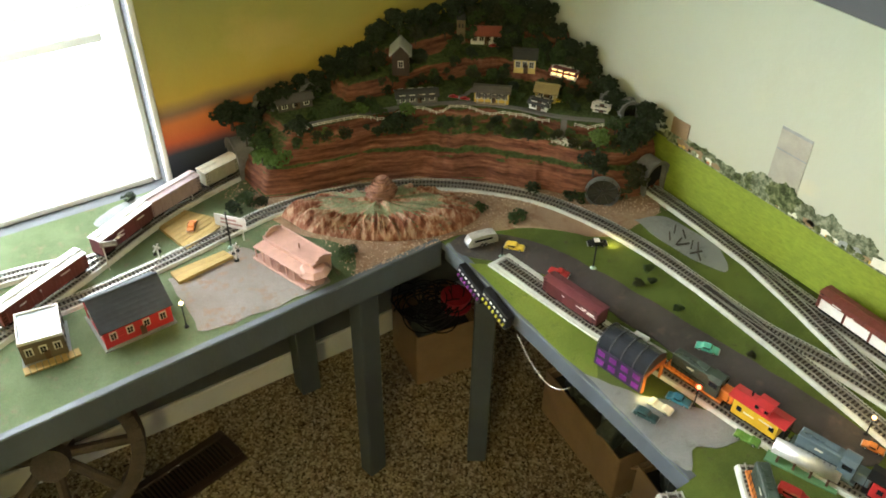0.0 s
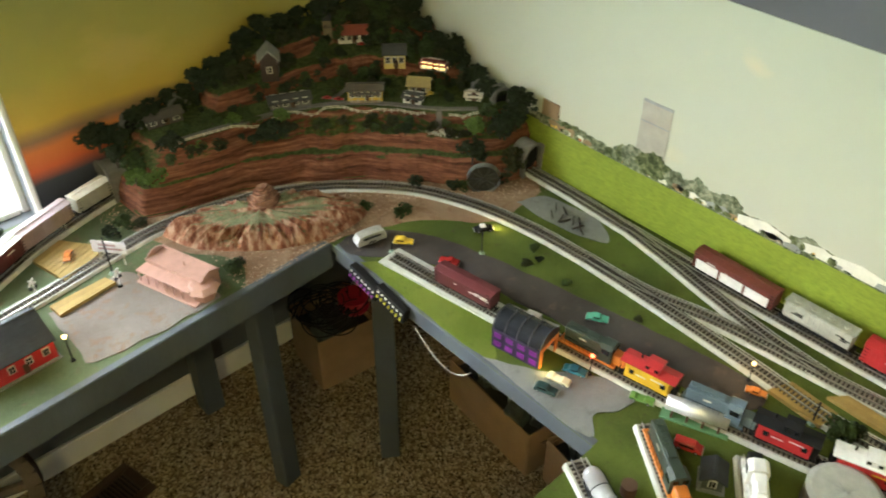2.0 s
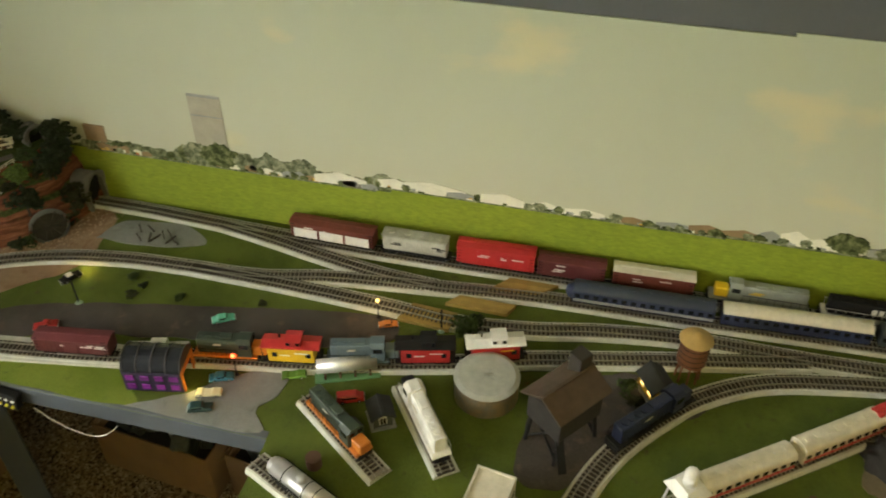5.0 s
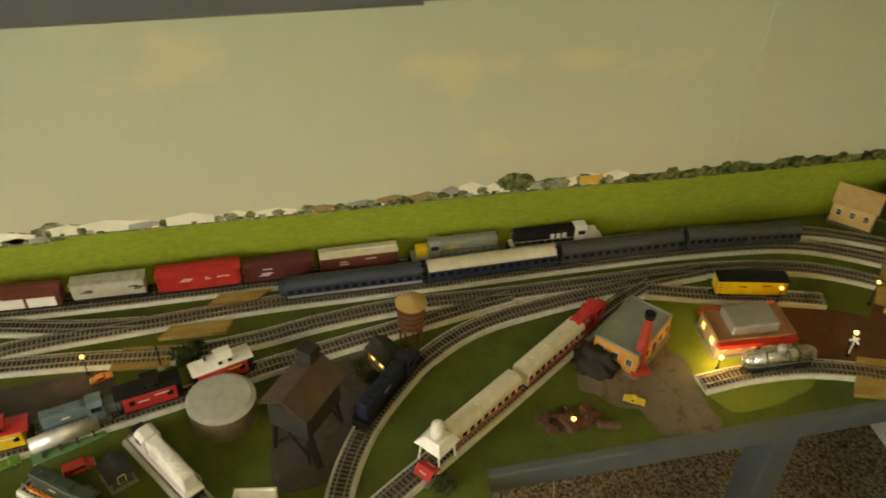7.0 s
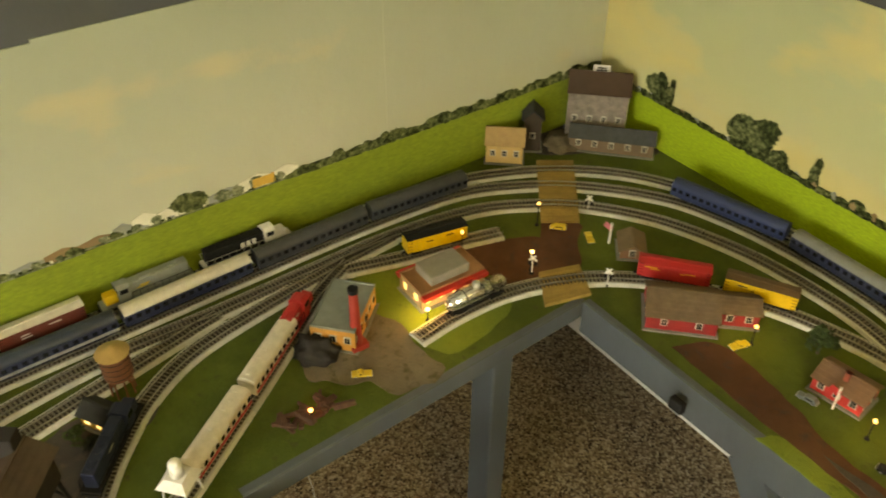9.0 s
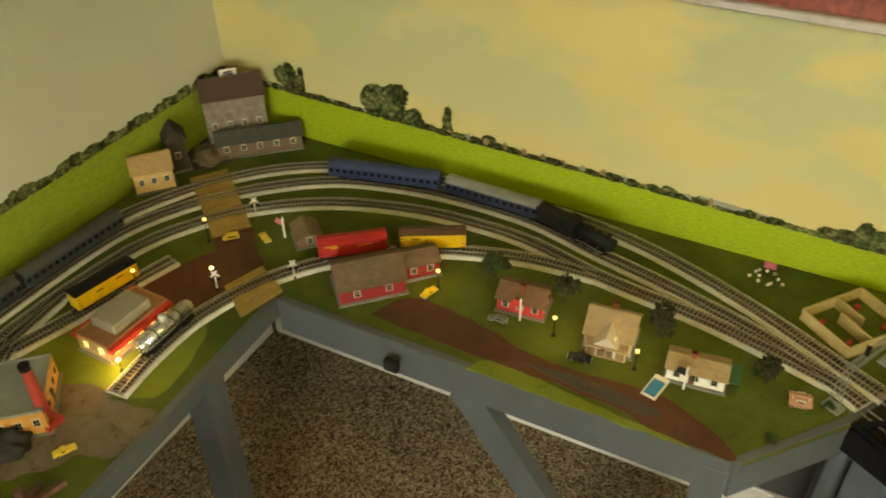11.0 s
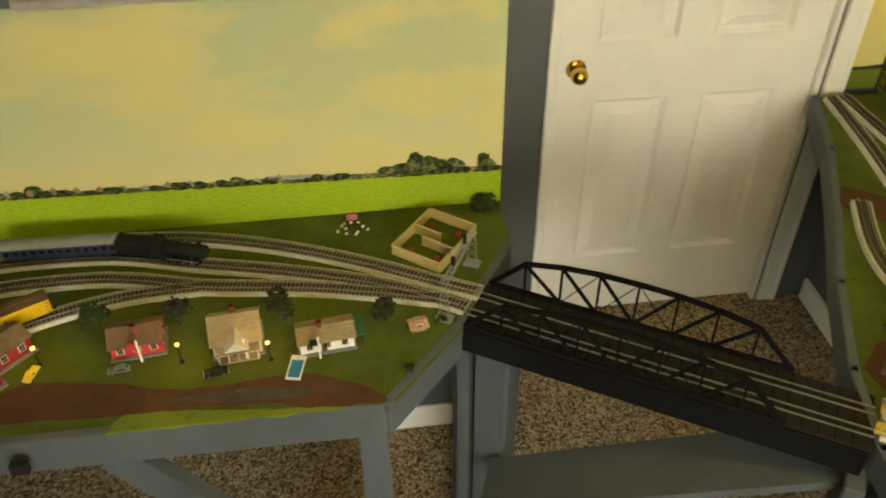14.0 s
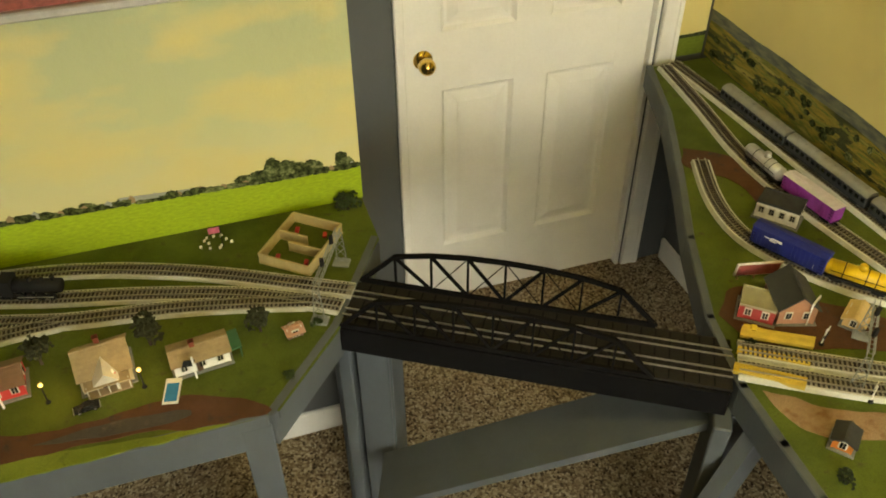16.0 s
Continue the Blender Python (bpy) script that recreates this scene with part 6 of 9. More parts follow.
# by the window
house("schoolhouse", "red wooden house with a black shingle roof", at(0.955, 0.980, 4), 0.128, 0.105, 0.046, C("bright_barn_red", (0.40, 0.016, 0.022)), DARKROOF, 0.040, 4, 2)
house("general_store", "small dark shop with a flat grey roof", at(0.800, 1.000, -8), 0.074, 0.085, 0.050, C("shop_brown", (0.10, 0.075, 0.04)), C("flat_grey_roof", (0.28, 0.31, 0.33)), front=3, side=2, flat=True, category="shop", parapet=TRIM)
b = thing("boardwalk", "tan plank boardwalk in front of the shop", "boardwalk", at(0.800, 0.945, 0))
for i in range(9):
    bm = bmesh.new()
    box(bm, -0.045 + i * 0.0112, 0, 0, 0.0098, 0.020, 0.003)
    part("plank", bm, M["tan_wood"], b)
dp = thing("depot", "pink clay depot with a flat parapet roof and porch", "station", at(1.303, 0.968, -72), group="model buildings")
bm = bmesh.new()
box(bm, 0, 0.006, 0, 0.150, 0.050, 0.040, bev=0.0006)
part("wall", bm, PINK, dp)
bm = bmesh.new()
box(bm, 0, 0.006, 0.040, 0.146, 0.046, 0.002)
part("roof", bm, PINK, dp)
for sx in (-1, 1):
    bm = bmesh.new()
    box(bm, sx * 0.074, 0.006, 0.038, 0.003, 0.054, 0.007)
    box(bm, sx * 0.074, 0.006, 0.045, 0.003, 0.036, 0.005)
    box(bm, sx * 0.074, 0.006, 0.050, 0.003, 0.018, 0.004)
    part("stepped_gable", bm, PINK, dp)
for y0, nm in ((0.031, "parapet"), (-0.019, "parapet")):
    bm = bmesh.new()
    box(bm, 0, y0, 0.039, 0.150, 0.003, 0.005)
    part(nm, bm, PINK, dp)
bm = bmesh.new()
beam(bm, (-0.078, -0.033, 0.031), (0.066, -0.033, 0.031), 0.030, 0.0022)
part("porch_roof", bm, PINK, dp)
bm = bmesh.new()
rod(bm, (0.070, -0.014, 0.027), (0.070, -0.014, 0.036), 0.036, 8, 0.024)
part("bay_canopy", bm, PINK, dp)
# bay below the canopy: its shade is put into a darker pink clay
bm = bmesh.new()
rod(bm, (0.068, -0.012, 0.0), (0.068, -0.012, 0.027), 0.025, 8)
part("bay", bm, C("pink_clay_shaded", (0.36, 0.20, 0.16)), dp)
bm = bmesh.new()
box(bm, 0, -0.020, -0.0005, 0.160, 0.062, 0.004)
part("porch_floor", bm, PINK, dp)
for i in range(6):
    bm = bmesh.new()
    box(bm, -0.074 + i * 0.0235, -0.045, 0.003, 0.0026, 0.0026, 0.028)
    part("porch_post", bm, PINK, dp)
for i in range(4):
    bm = bmesh.new()
    box(bm, -0.056 + i * 0.030, -0.0195, 0.006 if i == 1 else 0.012, 0.011, 0.0016, 0.022 if i == 1 else 0.015)
    part("door" if i == 1 else "window", bm, C("pink_dark", (0.12, 0.06, 0.05)), dp)
bm = bmesh.new()
rod(bm, (0.01, 0.004, 0.041), (0.01, 0.004, 0.056), 0.0016, 8)
part("stovepipe", bm, PINK, dp)

# beside the siding: the purple engine shed with a barrel roof of dark glass
es = thing("engine_shed", "purple engine shed with a dark glazed barrel roof", "shed", at(1.688, 0.364, heading(1.646, 0.411, 1.664, 0.312)))
PUR = C("shed_purple", (0.15, 0.010, 0.19), 0.6, var=0.5)
DKPUR = C("shed_dark", (0.018, 0.012, 0.035), 0.5)
sw, sl_, shh = 0.064, 0.104, 0.046
for sy in (-1, 1):
    bm = bmesh.new()
    box(bm, 0, sy * sw / 2, 0, sl_, 0.004, shh, bev=0.0006)
    wl = part("wall", bm, DKPUR, es)
    for i in range(4):
        for k in range(2):
            bm = bmesh.new()
            box(bm, -sl_ * 0.375 + i * sl_ * 0.25, sy * (sw / 2 + 0.0025), 0.007 + k * 0.021, sl_ * 0.15, 0.002, 0.012, bev=0.0005)
            part("panel", bm, PUR, wl)
for sx in (-1, 1):
    bm = bmesh.new()
    for y in (-sw * 0.36, sw * 0.36):
        box(bm, sx * sl_ / 2, y * 1.2, 0, 0.004, sw * 0.11, shh)
    box(bm, sx * sl_ / 2, 0, shh - 0.008, 0.004, sw, 0.010)
    part("end_arch", bm, ORANGE if sx > 0 else DKPUR, es)
arc = [(sw / 2 * math.cos(math.pi * k / 14), shh + 0.026 * math.sin(math.pi * k / 14)) for k in range(15)]
bm = bmesh.new()
profile_x(bm, arc, -sl_ / 2, sl_ / 2)
part("barrel_roof", bm, C("smoked_glass", (0.02, 0.022, 0.028), 0.12), es, "glossy dark glazed barrel roof")
for i in range(5):
    bm = bmesh.new()
    x = -sl_ / 2 + i * sl_ / 4
    profile_x(bm, [(y * 1.03, shh + (z - shh) * 1.07) for y, z in arc], x - 0.0012, x + 0.0012)
    part("roof_rib", bm, C("rib_grey", (0.035, 0.035, 0.042), 0.4), es)

# round storage tank
dr = thing("storage_tank", "low round pale metal storage tank, rusty below", "tank", at(1.792, -0.212))
bm = bmesh.new()
rod(bm, (0, 0, 0), (0, 0, 0.046), 0.057, 40)
part("shell", bm, C("tank_shell", (0.30, 0.29, 0.25), 0.45, 0.5, var=0.3, tint=(0.32, 0.20, 0.10)), dr, smooth=False)
bm = bmesh.new()
rod(bm, (0, 0, 0.046), (0, 0, 0.050), 0.0585, 40, 0.05)
part("lid", bm, C("tank_lid", (0.46, 0.46, 0.42), 0.4, 0.4), dr)
bm = bmesh.new()
for i in range(12):
    a = i * math.pi / 6
    beam(bm, (0, 0, 0.0505), (0.055 * math.cos(a), 0.055 * math.sin(a), 0.0485), 0.001, 0.001)
part("lid_seams", bm, SILVER, dr)

# coal tower
ct = thing("coaling_tower", "dark timber coaling tower with a brown roof", "tower", at(1.728, -0.352, -38) @ Matrix.Scale(1.14, 4))
bm = bmesh.new()
for sx in (-1, 1):
    for sy in (-1, 1):
        beam(bm, (sx * 0.042, sy * 0.03, 0), (sx * 0.034, sy * 0.026, 0.075), 0.005, 0.005)
    beam(bm, (sx * 0.04, -0.028, 0.01), (sx * 0.036, 0.028, 0.07), 0.003, 0.003)
    beam(bm, (sx * 0.04, 0.028, 0.01), (sx * 0.036, -0.028, 0.07), 0.003, 0.003)
part("frame", bm, BLACK, ct)
bm = bmesh.new()
box(bm, 0, 0, 0.052, 0.084, 0.066, 0.050, bev=0.001)
part("bin", bm, C("coal_dark", (0.022, 0.018, 0.016), 0.8, var=0.4), ct)
shingles(ct, 0.09, 0.066, 0.102, 0.022, C("tower_roof", (0.075, 0.050, 0.032), 0.85, var=0.2))
bm = bmesh.new()
box(bm, 0.035, 0.012, 0.10, 0.024, 0.024, 0.048, bev=0.001)
part("headhouse", bm, C("coal_dark", (0.022, 0.018, 0.016)), ct)
bm = bmesh.new()
beam(bm, (-0.045, -0.05, 0.004), (-0.03, -0.02, 0.06), 0.012, 0.004)
part("chute", bm, BLACK, ct)
house("trackside_shed", "small yellow trackside shed with a dark roof", at(1.868, -0.502, 30), 0.050, 0.036, 0.030, YELLOW, DARKROOF, 0.018, 2, 1, lit=True, category="shed")
house("office_building", "small building with a flat cream roof", at(1.555, -0.262, -8), 0.075, 0.060, 0.055, CREAM, CREAM, front=3, side=2, flat=True, category="building")
house("crew_shed", "tiny dark shed with yellow trim", at(1.692, -0.048, 30), 0.036, 0.030, 0.026, C("crew_green", (0.05, 0.06, 0.04)), DARKROOF, 0.012, 1, 1, category="shed")

# water tower and white tank
wt = thing("water_tower", "rust-brown water tower with a tan conical roof", "tower", at(1.918, -0.557))
bm = bmesh.new()
rod(bm, (0, 0, 0.045), (0, 0, 0.098), 0.026, 24)
part("tub", bm, C("tub_rust", (0.17, 0.07, 0.035), 0.8, var=0.25), wt)
bm = bmesh.new()
rod(bm, (0, 0, 0.098), (0, 0, 0.112), 0.030, 24, 0.004)
part("roof", bm, C("tub_roof", (0.42, 0.28, 0.10)), wt)
for i in range(8):
    a = i * math.pi / 4
    bm = bmesh.new()
    rod(bm, (0.021 * math.cos(a), 0.021 * math.sin(a), 0), (0.019 * math.cos(a), 0.019 * math.sin(a), 0.045), 0.002, 6)
    part("leg", bm, C("tub_rust", (0.17, 0.07, 0.035)), wt)
for k in range(4):
    bm = bmesh.new()
    bmesh.ops.create_cone(bm, cap_ends=False, segments=24, radius1=0.0266, radius2=0.0266, depth=0.0015, matrix=pose(0, 0, 0.052 + k * 0.012))
    part("hoop", bm, BLACK, wt)
wk = thing("sanding_tower", "white trackside tank on legs with a peaked cap", "tower", at(1.642, -0.556, 40))
bm = bmesh.new()
rod(bm, (0, 0, 0.062), (0, 0, 0.086), 0.011, 18)
ball(bm, 0, 0, 0.086, 0.011, 0.8, 14)
part("tank", bm, WHITE, wk, smooth=True)
bm = bmesh.new()
bmesh.ops.create_cone(bm, cap_ends=True, segments=4, radius1=0.038, radius2=0.022, depth=0.014, matrix=pose(0, 0, 0.055, 0, 0, 45))
part("platform", bm, WHITE, wk)
for sx in (-1, 1):
    for sy in (-1, 1):
        bm = bmesh.new()
        rod(bm, (sx * 0.022, sy * 0.022, 0), (sx * 0.018, sy * 0.018, 0.05), 0.002, 6)
        part("leg", bm, WHITE, wk)
house("pump_house", "small red pump house under the white tank", at(1.609, -0.533, 40), 0.020, 0.018, 0.018, RED, RED, 0.008, 1, 1, category="shed")

# the factory and its stack
fa = house("factory", "tan factory with a grey flat roof", at(1.835, -0.965, heading(1.764, -0.892, 1.839, -1.023) + 12), 0.135, 0.085, 0.052, C("factory_tan", (0.50, 0.24, 0.05)), C("factory_roof", (0.20, 0.22, 0.20)), front=5, side=3, flat=True, lit=False, category="factory")
ch = thing("factory_chimney", "tall red brick chimney with a black top", "chimney", at(1.773, -0.955))
bm = bmesh.new()
rod(bm, (0, 0, 0), (0, 0, 0.135), 0.012, 18, 0.0085)
part("shaft", bm, C("stack_red", (0.33, 0.03, 0.02), 0.7), ch, smooth=True)
bm = bmesh.new()
rod(bm, (0, 0, 0.135), (0, 0, 0.145), 0.0100, 18)
part("cap", bm, BLACK, ch)
bm = bmesh.new()
box(bm, 0, 0, 0, 0.034, 0.034, 0.012)
part("plinth", bm, C("stack_red", (0.33, 0.03, 0.02)), ch)


def heap(name, label, x, y, r, h, m, seed, category="heap"):
    bm = bmesh.new()
    bmesh.ops.create_icosphere(bm, subdivisions=4, radius=1.0)
    for v in bm.verts:
        n = 1 + 0.35 * noise.noise(v.co * 2.2 + Vector((seed, 0, 0))) + 0.12 * noise.noise(v.co * 9 + Vector((seed, 3, 0)))
        v.co = Vector((v.co.x * r * n, v.co.y * r * 0.8 * n, max(-0.05, v.co.z) * h * n))
    ob = part(name, bm, m, smooth=True)
    ob.matrix_world = at(x, y, seed * 40)
    return tagged(ob, label, category)


heap("coal_mound", "black heap of coal beside the factory", 1.800, -0.880, 0.042, 0.040, C("coal", (0.018, 0.016, 0.015), 0.8, var=0.5), 1, "coal")
heap("dirt_bank", "bank of brown dirt against the corner wall", 2.100, -1.782, 0.060, 0.018, M["yard"], 3, "bank")
sc = thing("scrap_heap", "rusty heap of scrap metal with a small red light", "scrap", at(1.675, -0.800, 80))
rng = random.Random(3)
for i in range(26):
    bm = bmesh.new()
    box(bm, rng.uniform(-0.06, 0.06), rng.uniform(-0.018, 0.018), rng.uniform(0, 0.010), rng.uniform(0.012, 0.04), rng.uniform(0.004, 0.012), rng.uniform(0.004, 0.012), rng.uniform(0, 180), 0.0006, 0, rng.uniform(-15, 15))
    part("scrap_piece", bm, C("scrap_rust", (0.09, 0.04, 0.025), 0.8, var=0.5), sc)

# station
st = house("station", "red-roofed station with glowing windows", at(1.818, -1.188, heading(1.761, -1.101, 1.755, -1.269)), 0.150, 0.080, 0.040, C("station_cream", (0.48, 0.36, 0.20)), C("station_roof", (0.30, 0.15, 0.07)), front=5, side=2, flat=True, lit=True, category="station")
bm = bmesh.new()
box(bm, 0.0, 0, 0.042, 0.092, 0.062, 0.022, bev=0.002)
part("monitor", bm, C("station_grey", (0.26, 0.24, 0.20)), st)
bm = bmesh.new()
for sy in (-1, 1):
    box(bm, 0, sy * 0.046, 0.030, 0.156, 0.014, 0.010)
part("red_band", bm, C("band_red", (0.50, 0.03, 0.02)), st, "bright red fascia band")

# the far corner
house("row_house", "tan house with a light brown roof beside the outer track", at(2.126, -1.606, 48), 0.088, 0.050, 0.056, C("row_tan", (0.52, 0.36, 0.15)), C("row_roof", (0.36, 0.24, 0.11), 0.85), 0.034, 3, 2)
house("dark_shed", "dark gabled shed behind the tan house", at(2.132, -1.700, 140), 0.050, 0.042, 0.092, C("shed_soot", (0.05, 0.035, 0.025)), DARKROOF, 0.026, 1, 1, category="shed")
house("stone_warehouse", "grey stone warehouse filling the corner", at(2.083, -1.876, 45), 0.148, 0.074, 0.138, STONE, C("ware_roof", (0.06, 0.035, 0.025)), 0.042, 4, 2, category="warehouse")
sg = thing("roof_sign", "white sign board on the warehouse roof", "sign", pose(2.084, -1.877, HT + 0.176, 0, 0, 45))
bm = bmesh.new()
box(bm, 0, 0, 0, 0.042, 0.003, 0.022)
part("board", bm, WHITE, sg)
bm = bmesh.new()
box(bm, 0, 0.002, 0.007, 0.030, 0.001, 0.004)
box(bm, 0, 0.002, 0.013, 0.022, 0.001, 0.004)
part("lettering", bm, BLACK, sg)
house("freight_shed", "long freight shed with a dark grey roof", at(2.001, -1.857, 42), 0.208, 0.046, 0.040, C("shed_brown", (0.16, 0.11, 0.07)), C("slate_grey", (0.055, 0.06, 0.065), 0.8, var=0.25), 0.024, 5, 2, category="shed")
house("section_house", "small brown-roofed house by the crossing", at(1.675, -1.592, -42), 0.062, 0.048, 0.022, C("section_brown", (0.22, 0.12, 0.07)), C("section_roof", (0.17, 0.12, 0.07), 0.85), 0.014, 2, 1)

# village by the edge
bn = house("barn", "long dark red barn with a brown roof", at(1.472, -1.518, 44), 0.132, 0.096, 0.036, REDW, BROWNROOF, 0.030, 2, 1, category="barn")
house("barn_annex", "low red annex with a brown roof", at(1.403, -1.606, 46), 0.072, 0.056, 0.036, REDW, BROWNROOF, 0.016, 2, 1, category="barn")
house("gas_station", "small red and white station with a brown roof", at(1.160, -1.600, 6), 0.090, 0.060, 0.032, C("gas_red", (0.45, 0.03, 0.03)), C("gas_roof", (0.15, 0.085, 0.05), 0.85), 0.020, 3, 2, chimney=(0.0, 0.012))
hs = house("bungalow", "tan gabled bungalow with a white porch gable", at(0.975, -1.585, 6), 0.085, 0.078, 0.038, C("bung_tan", (0.46, 0.38, 0.24)), TANROOF, 0.034, 3, 2, chimney=(0.0, -0.01), porch=0.018, door_side=1)
bm = bmesh.new()
profile_x(bm, [(-0.022, 0.038), (0, 0.060), (0.022, 0.038)], -0.036, 0.036)
g = part("porch_gable", bm, TRIM, hs, "white triangular porch gable")
g.matrix_basis = pose(0, 0.030, 0, 0, 0, 90)
hw = house("cottage", "white cottage with a tan roof and green carport", at(0.808, -1.560, 6), 0.098, 0.050, 0.030, WHITE, TANROOF, 0.014, 3, 2, chimney=(0.01, 0.0), door_side=1)
bm = bmesh.new()
box(bm, -0.062, 0, 0.026, 0.026, 0.050, 0.003, ry=6)
part("carport_roof", bm, GREENROOF, hw, "green carport roof")
for sy in (-1, 1):
    bm = bmesh.new()
    rod(bm, (-0.072, sy * 0.022, 0), (-0.072, sy * 0.022, 0.026), 0.0012, 6)
    part("carport_post", bm, GREENROOF, hw)
pl = thing("swimming_pool", "small blue swimming pool with white rim", "pool", at(0.865, -1.500, -12))
bm = bmesh.new()
box(bm, 0, 0, 0, 0.028, 0.058, 0.003)
part("rim", bm, WHITE, pl)
bm = bmesh.new()
box(bm, 0, 0.004, 0.0015, 0.022, 0.042, 0.002)
part("water", bm, C("pool_blue", (0.03, 0.20, 0.42), 0.1), pl)
house("doghouse", "tiny pink-roofed doghouse on the lawn", at(0.632, -1.572, 10), 0.026, 0.020, 0.012, C("dog_brown", (0.20, 0.13, 0.08)), C("dog_roof", (0.38, 0.20, 0.13)), 0.008, 1, 1, base=False, category="shed")

# house under construction: open timber walls on a plot
fo = thing("timber_framing", "unroofed tan timber frame house with red pieces inside", "building site", at(0.570, -1.822, 51))
TW = C("frame_timber", (0.46, 0.36, 0.17))
fw, fl = 0.150, 0.118
for (x0_, y0_, x1_, y1_) in ((-fw / 2, -fl / 2, fw / 2, -fl / 2), (fw / 2, -fl / 2, fw / 2, fl / 2), (fw / 2, fl / 2, -fw / 2, fl / 2), (-fw / 2, fl / 2, -fw / 2, -fl / 2), (-0.01, -fl / 2, -0.01, 0.01), (0.018, -0.02, 0.018, fl / 2)):
    p0, p1 = Vector((x0_, y0_, 0)), Vector((x1_, y1_, 0))
    bm = bmesh.new()
    beam(bm, p0 + Vector((0, 0, 0.012)), p1 + Vector((0, 0, 0.012)), 0.0022, 0.022)
    beam(bm, p0 + Vector((0, 0, 0.0235)), p1 + Vector((0, 0, 0.0235)), 0.0046, 0.003)
    beam(bm, p0 + Vector((0, 0, 0.0015)), p1 + Vector((0, 0, 0.0015)), 0.0046, 0.003)
    part("board_wall", bm, TW, fo)
bm = bmesh.new()
box(bm, 0, 0, -0.001, fw * 0.96, fl * 0.96, 0.002)
part("slab", bm, M["grass"], fo)
for x, y in ((-0.05, 0.03), (0.05, -0.03), (0.045, 0.035), (-0.045, -0.035)):
    bm = bmesh.new()
    box(bm, x, y, 0.002, 0.016, 0.009, 0.006, 20, 0.001)
    part("red_piece", bm, RED, fo)

# the far bench
house("tower_office", "white office with a dark flat roof and skylights", at(-0.462, -1.592, -51), 0.090, 0.056, 0.040, WHITE, DARKROOF, front=4, side=3, flat=True, category="office")
house("repair_garage", "red garage with a grey-green roof", at(-0.238, -1.345, -40), 0.064, 0.056, 0.034, C("garage_red", (0.30, 0.03, 0.03)), C("garage_roof", (0.30, 0.28, 0.18)), front=2, side=2, flat=True, category="garage")
house("dark_barn", "dark grey gabled shop behind the garage", at(-0.302, -1.333, 72), 0.085, 0.068, 0.040, C("shop_tan", (0.36, 0.18, 0.11)), C("shop_slate", (0.035, 0.038, 0.042), 0.8), 0.034, 2, 2, category="shop")
hb = thing("billboard", "roadside billboard with a reddish poster", "billboard", at(-0.290, -1.428, -13))
bm = bmesh.new()
box(bm, 0, 0, 0.014, 0.094, 0.004, 0.036, rx=-8, bev=0.0006)
part("frame", bm, TRIM, hb)
bm = bmesh.new()
box(bm, 0, 0.0030, 0.017, 0.086, 0.001, 0.029, rx=-8)
part("poster", bm, C("poster_red", (0.22, 0.05, 0.045), var=0.6), hb)
for x in (-0.035, 0, 0.035):
    bm = bmesh.new()
    beam(bm, (x, -0.004, 0), (x, -0.004, 0.016), 0.003, 0.003)
    part("post", bm, C("post_tan", (0.30, 0.22, 0.12)), hb)
house("signal_hut", "small orange hut with a dark roof", at(-0.195, -1.030, 40), 0.036, 0.030, 0.022, ORANGE, DARKROOF, 0.010, 1, 1, category="hut")
house("freight_platform", "tan covered platform beside the tank car", at(-0.405, -1.262, 35), 0.052, 0.034, 0.020, C("plat_tan", (0.45, 0.30, 0.13)), C("plat_roof", (0.50, 0.36, 0.16)), 0.010, 2, 1, category="platform")

# ---------------------------------------------------------------- trees and bushes
def leafy(name, color, var=0.35):
    return surf(name, color, 0.85, 0.0, var, scale=180, grain=1500, bump=0.6, depth=0.001, island=0.35)


LEAF = {"dark": leafy("leaf_dark", (0.022, 0.036, 0.014)), "mid": leafy("leaf_mid", (0.045, 0.075, 0.020)), "light": leafy("leaf_light", (0.10, 0.165, 0.035)), "olive": leafy("leaf_olive", (0.040, 0.045, 0.018))}
BARK = C("bark", (0.05, 0.035, 0.025), 0.9)


def crown_mesh(seed, wide, tall, low, n, leaf):
    """A crown of many small leaf tufts with gaps and an uneven outline."""
    rng = random.Random(seed)
    vs, fs = [], []
    lobes = [(rng.uniform(-0.45, 0.45) * wide, rng.uniform(-0.45, 0.45) * wide, low + rng.uniform(0.2, 0.8) * tall, rng.uniform(0.28, 0.5)) for _ in range(7)]
    lobes.append((0, 0, low + tall * 0.6, 0.6))
    for i in range(n):
        lx, ly, lz, lr = lobes[i % len(lobes)]
        u, a = rng.uniform(-1, 1), rng.uniform(0, 6.283)
        s = math.sqrt(1 - u * u)
        k = rng.uniform(0.75, 1.05)
        c = Vector((lx + k * lr * wide * s * math.cos(a), ly + k * lr * wide * s * math.sin(a), lz + k * lr * tall * 0.62 * u))
        for _ in range(3):
            q = Euler((rng.uniform(0, 6.3), rng.uniform(0, 6.3), rng.uniform(0, 6.3))).to_matrix()
            b = len(vs)
            for p in ((-1, -0.5, 0), (1, -0.4, 0.2), (0.2, 1.1, 0), (-0.5, 0.6, -0.2)):
                vs.append(c + q @ (Vector(p) * leaf))
            fs += [(b, b + 1, b + 2), (b, b + 2, b + 3)]
    me = bpy.data.meshes.new("crown")
    me.from_pydata([tuple(v) for v in vs], [], fs)
    return me


CROWNS = {}


